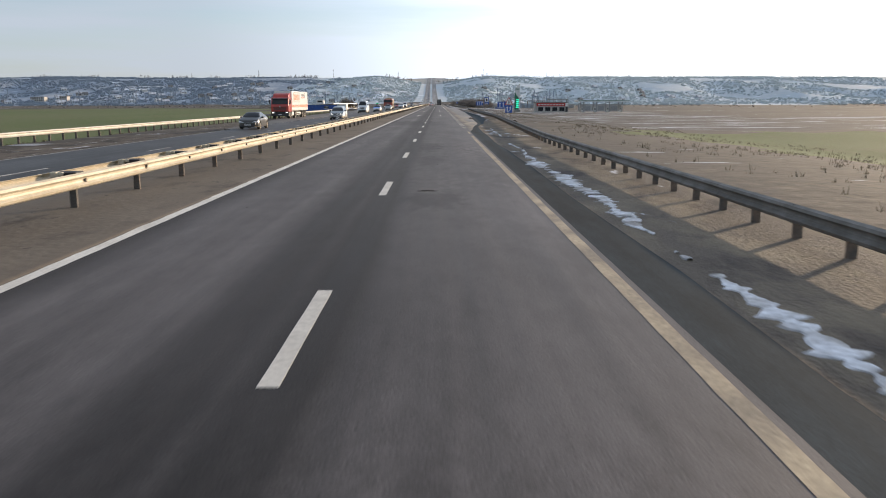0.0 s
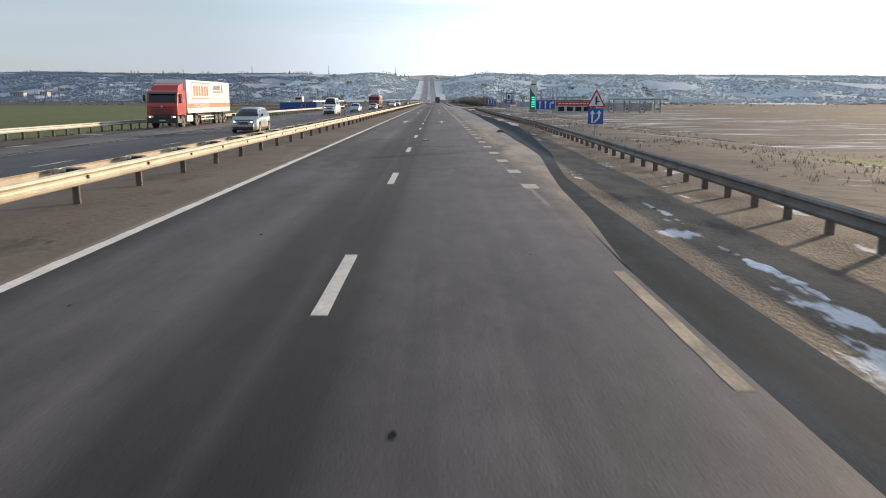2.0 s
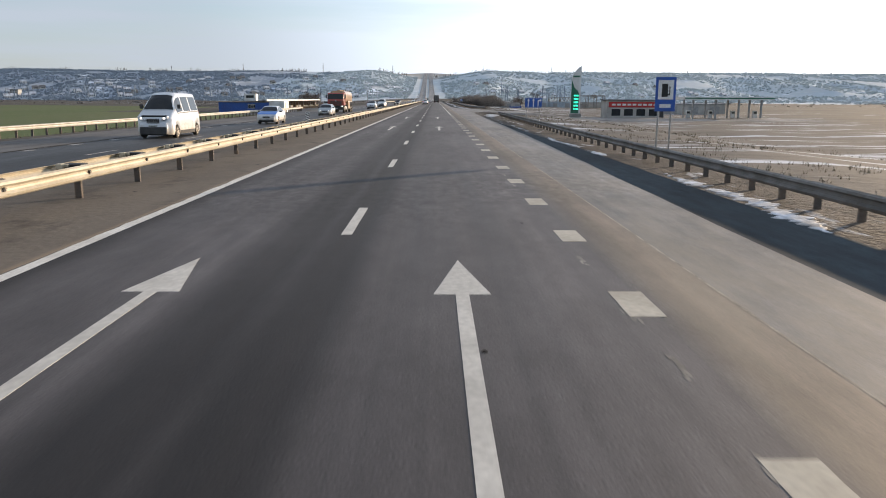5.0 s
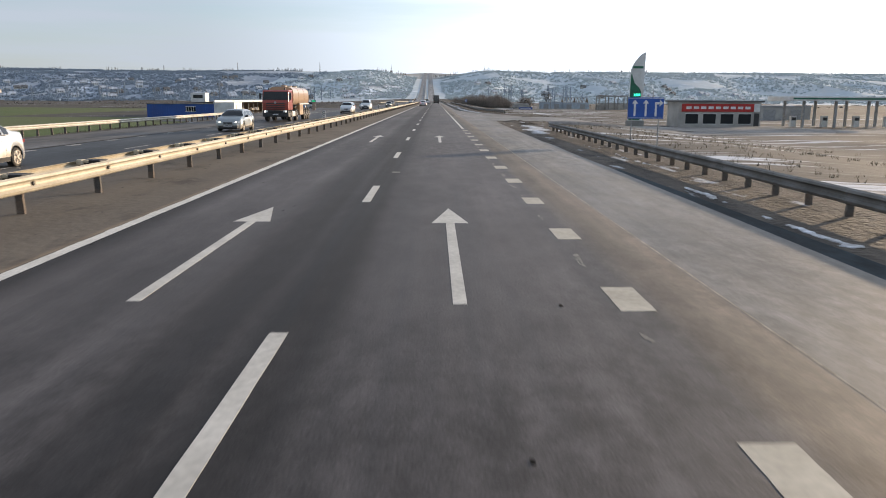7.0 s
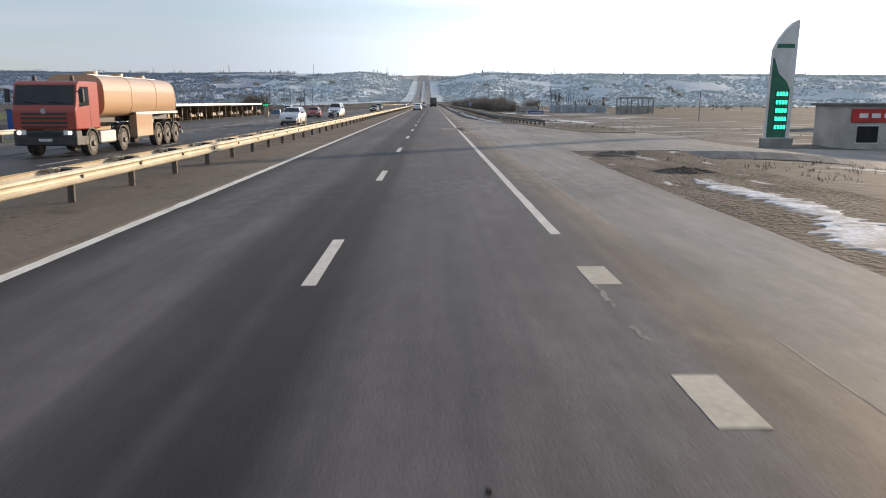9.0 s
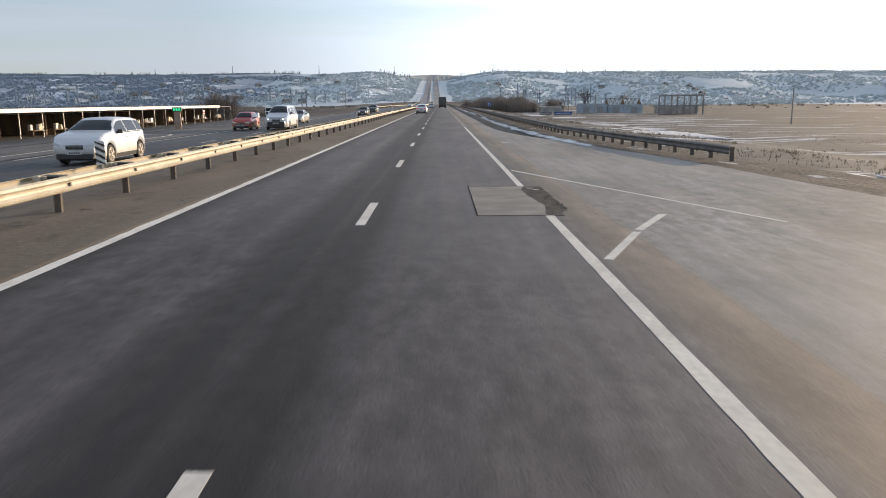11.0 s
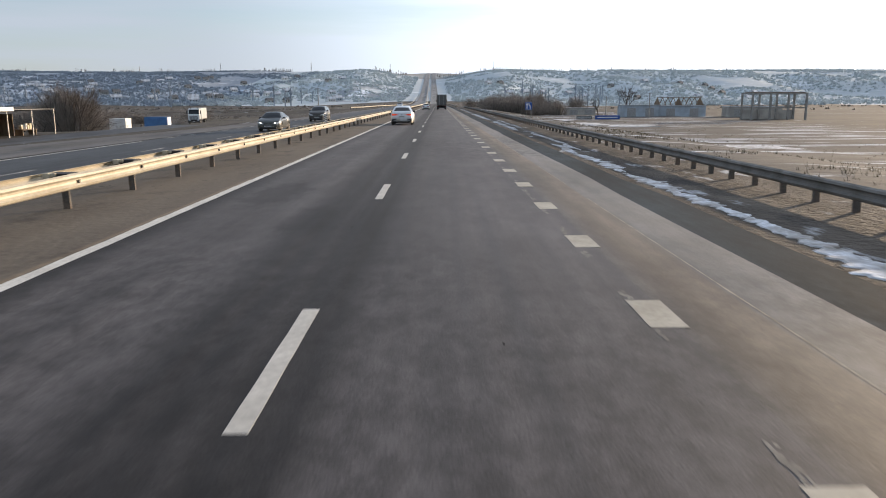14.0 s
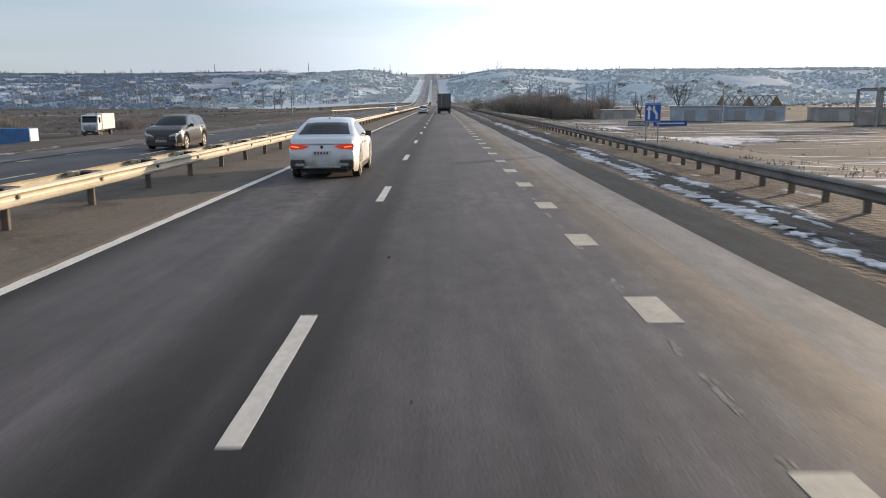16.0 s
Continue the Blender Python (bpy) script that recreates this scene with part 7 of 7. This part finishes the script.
def pole(x, y, z, h, label="grey concrete utility pole with a crossarm"):
    ob = thing("utility_pole", label, "utility pole", group="utility poles", m=pose(x, y, z))
    part("shaft", tube((0, 0, h / 2 - 0.4), (0, 0, 1), 0.15, h + 0.8, 10, r2=0.10), M_CONC, ob)
    part("crossarm", boxes((-0.9, 0.9, -0.05, 0.05, h - 0.5, h - 0.4)), M_STEEL, ob)
    for s in (-0.8, 0.0, 0.8):
        part("insulator", tube((s, 0, h - 0.32), (0, 0, 1), 0.04, 0.16, 8), M_WHITE, ob)


for px, py, ph in ((49.7, 529.5, 5.6), (53.3, 497.0, 6.5), (66.0, 380.0, 7.0), (40.0, 600.0, 7.0), (-38.0, 560.0, 8.0)):
    pole(px, py, ground_z(px, py), ph)


# ---- snow lying by the road ----
def snow_patch(x, y, lx, ly, seed, z=-0.07):
    """Thin trodden snow with a frayed rim and bare spots along it."""
    bm = bmesh.new()
    k = 56
    rim, inner = [], []
    for i in range(k):
        a = 2 * math.pi * i / k
        px, py = lx * math.cos(a), ly * math.sin(a)
        rag = 1 + 0.35 * noise.noise((px * 2.5, py * 0.8, seed)) + 0.4 * noise.noise((px * 9, py * 2.4, seed + 3))
        rim.append(bm.verts.new((px * rag, py * rag, -0.05)))
        inner.append(bm.verts.new((px * rag * 0.86, py * rag * 0.97, 0.012 + 0.012 * noise.noise((px * 5, py * 1.5, seed)))))
    mid = bm.verts.new((0, 0, 0.02))
    for i in range(k):
        j = (i + 1) % k
        bm.faces.new((rim[i], rim[j], inner[j], inner[i]))
        bm.faces.new((inner[i], inner[j], mid))
    ob = new("snow_patch", mesh_from("snow_patch", bm, M_SNOW, True))
    ob.matrix_basis = pose(x, y, z)
    tagged(ob, "patch of old grey-white snow on the verge", "snow", group="snow patches")


def snow_ribbon(x, y0, y1, width, seed, x1=None, cover=0.55):
    """Ploughed snow that has half melted: a frayed, broken band along the verge."""
    verts, faces = [], []
    n = int((y1 - y0) / 0.10)
    rows = []
    for k in range(n + 1):
        y = y0 + (y1 - y0) * k / n
        fade = smooth01((k / n) * 6) * smooth01((1 - k / n) * 6)
        c = x + ((x1 - x) * k / n if x1 is not None else 0.0) + 0.3 * noise.noise((y * 0.22, seed, 1)) + 0.12 * noise.noise((y * 1.1, seed, 2))
        w = width * fade * (cover + 0.9 * noise.noise((y * 0.35, seed, 3)) + 0.6 * noise.noise((y * 1.7, seed, 4)) + 0.75 * noise.noise((y * 6.0, seed, 5)))
        if w < 0.05:
            rows.append(None)
            continue
        b = len(verts)
        e = 0.35 * w * noise.noise((y * 4.3, seed, 7))
        hgt = 0.02 + 0.03 * abs(noise.noise((y * 2.2, seed, 6)))
        g = -0.36 if c < 0 else -0.02
        verts += [(c - w / 2 + e, y, g - 0.03), (c - w * 0.3 + e, y, g + hgt * 0.6), (c + w * 0.15, y, g + hgt), (c + w * 0.38 - e, y, g + hgt * 0.5), (c + w / 2 - e, y, g - 0.05)]
        rows.append(b)
    for a, b in zip(rows, rows[1:]):
        if a is None or b is None:
            continue
        for j in range(4):
            faces.append((a + j, a + j + 1, b + j + 1, b + j))
    if not faces:
        return
    me = bpy.data.meshes.new("snow_ribbon")
    me.from_pydata(verts, [], faces)
    me.materials.append(M_SNOW)
    tagged(new("snow_ribbon", me), "broken band of dirty half-melted snow on the verge", "snow", kind="stuff")


for i, (sx, sy, lx, ly) in enumerate(((14.5, 258.0, 1.2, 6.0), (20.0, 300.0, 3.0, 8.0), (24.0, 330.0, 4.0, 7.0), (30.0, 380.0, 5.0, 9.0),
                                      (22.0, 420.0, 4.0, 8.0), (33.0, 440.0, 6.0, 6.0), (26.0, 470.0, 3.0, 9.0))):
    snow_patch(sx, sy, lx, ly, i + 20, ground_z(sx, sy) + 0.02)
SNOW = ((4.75, -6.0, 6.0, 0.55, 4.75, 0.45), (4.85, 6.0, 24.0, 0.75, 4.85, 0.6), (4.9, 20.0, 36.0, 0.4, 5.1, 0.3), (5.2, 38.0, 58.0, 0.3, 5.6, 0.2), (7.9, 104.0, 117.0, 0.9, 8.2, 0.6), (8.1, 120.0, 131.0, 0.9, 8.1, 0.5),
        (7.9, 136.0, 152.0, 0.6, 7.7, 0.4), (7.7, 158.0, 172.0, 0.4, 7.6, 0.2), (8.6, 176.0, 190.0, 0.4, 8.6, 0.15), (8.2, 200.0, 209.0, 1.3, 8.6, 0.9), (9.0, 204.0, 217.0, 1.4, 9.0, 0.8),
        (8.6, 275.0, 288.0, 0.9, 7.8, 1.0), (7.9, 284.0, 300.0, 0.8, 7.25, 1.0), (7.35, 296.0, 322.0, 0.75, 6.95, 1.0), (7.0, 316.0, 347.0, 0.55, 7.0, 0.8), (7.6, 340.0, 362.0, 0.4, 7.7, 0.6), (7.1, 362.0, 392.0, 0.9, 7.2, 0.5),
        (7.9, 366.0, 396.0, 0.6, 8.0, 0.35), (7.1, 392.0, 440.0, 0.7, 7.1, 0.8), (7.2, 440.0, 520.0, 0.5, 7.2, 0.5), (-23.2, 20.0, 60.0, 0.4, -23.2, 0.1), (-23.4, 182.0, 222.0, 0.9, -23.4, 0.5),
        (-23.2, 96.0, 140.0, 0.5, -23.2, 0.2))
for i, (sx, y0, y1, wide, sx1, cover) in enumerate(SNOW):
    snow_ribbon(sx, y0, y1, wide, i + 2, sx1, cover)
def earth_mound(x, y, r, h, seed):
    """A low heap of clods: uneven, wider than high."""
    bm = bmesh.new()
    k, n = 26, 8
    rings = []
    for q in range(n):
        t = q / (n - 1)
        ring = []
        for i in range(k):
            a = 2 * math.pi * i / k
            rr = r * (0.08 + 0.92 * t) * (1 + 0.45 * noise.noise((math.cos(a) * 1.6, math.sin(a) * 1.6, seed)))
            px, py = rr * math.cos(a) * 1.3, rr * math.sin(a)
            lump = 0.5 + 0.5 * noise.noise((px * 3 / r, py * 3 / r, seed + 4)) + 0.5 * noise.noise((px * 9 / r, py * 9 / r, seed + 8))
            ring.append(bm.verts.new((px, py, h * (1 - t ** 1.5) * max(0.15, lump + 0.3) - 0.03)))
        rings.append(ring)
    for a, b in zip(rings, rings[1:]):
        for i in range(k):
            bm.faces.new((a[i], a[(i + 1) % k], b[(i + 1) % k], b[i]))
    bm.faces.new(rings[0])
    ob = new("earth_heap", mesh_from("earth_heap", bm, M_MUD, False))
    ob.matrix_basis = pose(x, y, -0.01)
    tagged(ob, "small dark heap of earth on the shoulder", "earth heap")


earth_mound(5.5, 91.6, 0.33, 0.2, 3)
earth_mound(9.2, 226.5, 1.2, 0.20, 5)
earth_mound(9.4, 219.0, 0.8, 0.16, 7)


# ---- the far hillside: scrub, village, windbreak, masts ----
def far_scrub(name, label, count, area, size, density_seed, material, threshold):
    """Leafless scrub on the hillside: thousands of ragged low clumps in one mesh."""
    rng = random.Random(density_seed)
    verts, faces = [], []
    made = tries = 0
    while made < count and tries < count * 12:
        tries += 1
        x, y = rng.uniform(area[0], area[1]), rng.uniform(area[2], area[3])
        if abs(x - road_x(y) + 6) < 22:
            continue
        if noise.noise((x * 0.006, y * 0.006, density_seed)) + 0.5 * noise.noise((x * 0.02, y * 0.015, density_seed)) < threshold:
            continue
        s = rng.uniform(*size)
        z = ground_z(x, y) - 0.3
        for k in range(11):
            a, lean, w = rng.uniform(0, 6.283), rng.uniform(0.1, 1.1), s * rng.uniform(0.12, 0.3)
            h = s * rng.uniform(0.7, 1.5) * (1.2 - 0.5 * lean)
            px, py = x + rng.uniform(-0.8, 0.8) * s, y + rng.uniform(-0.5, 0.5) * s
            b = len(verts)
            tx, ty = px + math.cos(a) * lean * s, py + math.sin(a) * lean * s
            verts += [(px - w, py, z), (px + w, py, z), (tx + w * 0.7, ty, z + h * 0.8), (tx - w * 0.5, ty, z + h)]
            faces.append((b, b + 1, b + 2, b + 3))
        made += 1
    me = bpy.data.meshes.new(name)
    me.from_pydata(verts, [], faces)
    me.materials.append(material)
    return tagged(new(name, me), label, "scrub", kind="stuff")


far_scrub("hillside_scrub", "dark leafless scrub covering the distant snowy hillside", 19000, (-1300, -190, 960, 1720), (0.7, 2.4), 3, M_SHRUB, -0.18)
far_scrub("sunward_hazed_scrub", "leafless scrub towards the low sun, paled for glare haze", 14000, (-230, 900, 960, 1720), (0.7, 2.4), 3, M_HAZESCRUB, -0.25)
far_scrub("slope_scrub", "low brown scrub and dead grass on the dry slope below the road", 1900, (-150, -54, 428, 660), (0.25, 0.6), 11, M_BRUSH, -0.35)
far_scrub("valley_scrub", "low brown scrub along the valley floor", 900, (-900, 700, 640, 960), (0.5, 1.3), 8, M_BRUSH, 0.0)


def spindle_trees(name, label, places, material):
    """Far bare trees: thin tapered stems with a few upswept branches, in one mesh."""
    rng = random.Random(77)
    bm = bmesh.new()
    for x, y, h in places:
        z = ground_z(x, y) - 0.3
        base = Vector((x, y, z))
        limb(bm, base, base + Vector((rng.uniform(-.4, .4), 0, h)), h * 0.035, h * 0.008, 4)
        for k in range(14):
            t = rng.uniform(0.25, 0.85)
            a = base + Vector((0, 0, h * t))
            w = h * 0.22 * (1.1 - t)
            limb(bm, a, a + Vector((rng.uniform(-w, w), rng.uniform(-w, w), h * rng.uniform(0.12, 0.24))), h * 0.022, h * 0.006, 3)
    return tagged(new(name, mesh_from(name, bm, material)), label, "trees", kind="stuff")


crest = []
for k in range(1700):
    cx = random.uniform(-900, 900)
    if noise.noise((cx * 0.02, 0.5, 0)) > (-0.45 if cx > -60 else 0.12):
        crest.append((cx, 1745 + random.uniform(-25, 35), random.choice((0.6, 1, 1, 1.2)) * random.uniform(3.5, 7.5)))
spindle_trees("windbreak_trees", "broken row of bare trees along the hill crest", [c for c in crest if abs(c[0] + 30) > 28], M_TWIG)
poplars = []
for k in range(34):
    cx = random.choice((random.uniform(-620, -120), random.uniform(-420, -160), random.uniform(60, 320)))
    poplars += [(cx + random.uniform(-12, 12), random.uniform(930, 1080), random.uniform(12, 20)) for _ in range(random.choice((1, 1, 2, 4)))]
spindle_trees("poplar_trees", "pale tall bare poplars in the village", poplars, M_SHRUB)


def mast(x, y, h):
    ob = thing("lattice_mast", "thin steel lattice mast on the hill crest", "mast", group="masts on the crest", m=pose(x, y, ground_z(x, y) - 0.5))
    for sx in (-1, 1):
        for sy in (-1, 1):
            bm = bmesh.new()
            limb(bm, Vector((sx * 0.9, sy * 0.9, 0)), Vector((sx * 0.25, sy * 0.25, h)), 0.16, 0.12, 4)
            part("leg", bm, M_DARK, ob)
    for k in range(int(h / 2)):
        w0, w1 = 0.9 - 0.65 * (2 * k) / h, 0.9 - 0.65 * (2 * k + 2) / h
        for side in (-1, 1):
            bm = bmesh.new()
            limb(bm, Vector((side * w0, side * w0, 2 * k)), Vector((-side * w1, side * w1, 2 * k + 2)), 0.08, 0.08, 3)
            part("brace", bm, M_DARK, ob)


for mx, my, mh in ((-405, 1760, 18), (-235, 1755, 20), (-88, 1752, 17), (105, 1760, 18), (250, 1765, 14), (-560, 1770, 14)):
    mast(mx, my, mh)


def village_house(w, d, h, wall, roof, label):
    ob = thing("village_house", label, "house", group="village houses")
    part("wall", boxes((-w / 2, w / 2, -d / 2, d / 2, -2.0, h)), wall, ob)
    part("roof", solid(((-d / 2 - 0.4, h - 0.1), (d / 2 + 0.4, h - 0.1), (0, h + d * 0.42)), 0, -w / 2 - 0.3, w / 2 + 0.3), roof, ob)
    for k in range(3):
        part("window", boxes((-w * 0.36 + w * 0.27 * k, -w * 0.36 + w * 0.27 * k + 1.1, -d / 2 - 0.04, -d / 2, 0.9, 2.1)), M_GLASS, ob)
    part("chimney", boxes((w * 0.2, w * 0.2 + 0.6, -0.3, 0.3, h, h + d * 0.42 + 0.7)), M_CONC, ob)
    return ob


protos = [village_house(8.5, 6, 2.6, M_WHITE, M_SLATE, "white village house with a snow-dusted gable roof"),
          village_house(7, 5.5, 2.5, M_WALL, M_ROOF, "grey village house with a dark gable roof"),
          village_house(10, 6.5, 2.7, M_PALEBLUE, M_SLATE, "pale blue village house with a snowy roof")]
spots = [(random.uniform(-780, -90), random.uniform(1000, 1110)) for _ in range(42)] + [(random.uniform(-620, -90), random.uniform(1110, 1420)) for _ in range(34)] + [(random.uniform(60, 420), random.uniform(1060, 1300)) for _ in range(22)]
for i, (hx, hy) in enumerate(spots):
    m = pose(hx, hy, ground_z(hx, hy), 0, 0, random.uniform(33, 43))
    if i < 3:
        protos[i].matrix_basis = m
    else:
        copy_thing(protos[i % 3], m)


def block_building(x, y, w, d, h, label):
    ob = thing("block_of_flats", label, "building", m=pose(x, y, ground_z(x, y)))
    part("wall", boxes((-w / 2, w / 2, -d / 2, d / 2, -2, h)), M_WALL, ob)
    part("roof", boxes((-w / 2 - 0.3, w / 2 + 0.3, -d / 2 - 0.3, d / 2 + 0.3, h, h + 0.5)), M_ROOF, ob)
    for r in range(int(h / 3)):
        for c in range(int(w / 3)):
            part("window", boxes((-w / 2 + 0.8 + 3 * c, -w / 2 + 2.2 + 3 * c, -d / 2 - 0.05, -d / 2, 1 + 3 * r, 2.5 + 3 * r)), M_GLASS, ob)


block_building(-545, 1060, 14, 9, 6, "low pale block of flats at the foot of the hill")
block_building(-515, 1066, 10, 9, 6, "short pale block of flats at the foot of the hill")


def grass_tufts(name, label, count, areas, material):
    """Dry grass: short bent blades in one mesh."""
    rng = random.Random(5)
    verts, faces = [], []
    for _ in range(count):
        x0, x1, y0, y1 = rng.choice(areas)
        x, y = rng.uniform(x0, x1), rng.uniform(y0, y1)
        if noise.noise((x * 0.15, y * 0.1, 2)) < -0.05:
            continue
        z = ground_z(x, y) - 0.02 if abs(x) > 12 else -0.06
        for k in range(5):
            a, h, w = rng.uniform(0, 6.28), rng.uniform(0.05, 0.24), rng.uniform(0.01, 0.022)
            dx, dy = math.cos(a), math.sin(a)
            px, py = x + rng.uniform(-0.15, 0.15), y + rng.uniform(-0.15, 0.15)
            b = len(verts)
            verts += [(px - dy * w, py + dx * w, z), (px + dy * w, py - dx * w, z), (px + dx * h * 0.5, py + dy * h * 0.5, z + h)]
            faces.append((b, b + 1, b + 2))
    me = bpy.data.meshes.new(name)
    me.from_pydata(verts, [], faces)
    me.materials.append(material)
    tagged(new(name, me), label, "grass", kind="stuff")


M_GRASS = mat("dry_grass", (0.17, 0.145, 0.10), (0.11, 0.095, 0.066), scale=0.3, rough=0.9, world_space=True, fine=4)
grass_tufts("dry_grass", "dry yellow-brown winter grass tufts beyond the guardrails", 15000, ((9.8, 30, 0, 230), (12.5, 30, 0, 230), (12.5, 45, 262, 520), (11.2, 20, 262, 480),
                                                                                         (-75, -46, 420, 540), (-29, -26, -20, 250)), M_GRASS)
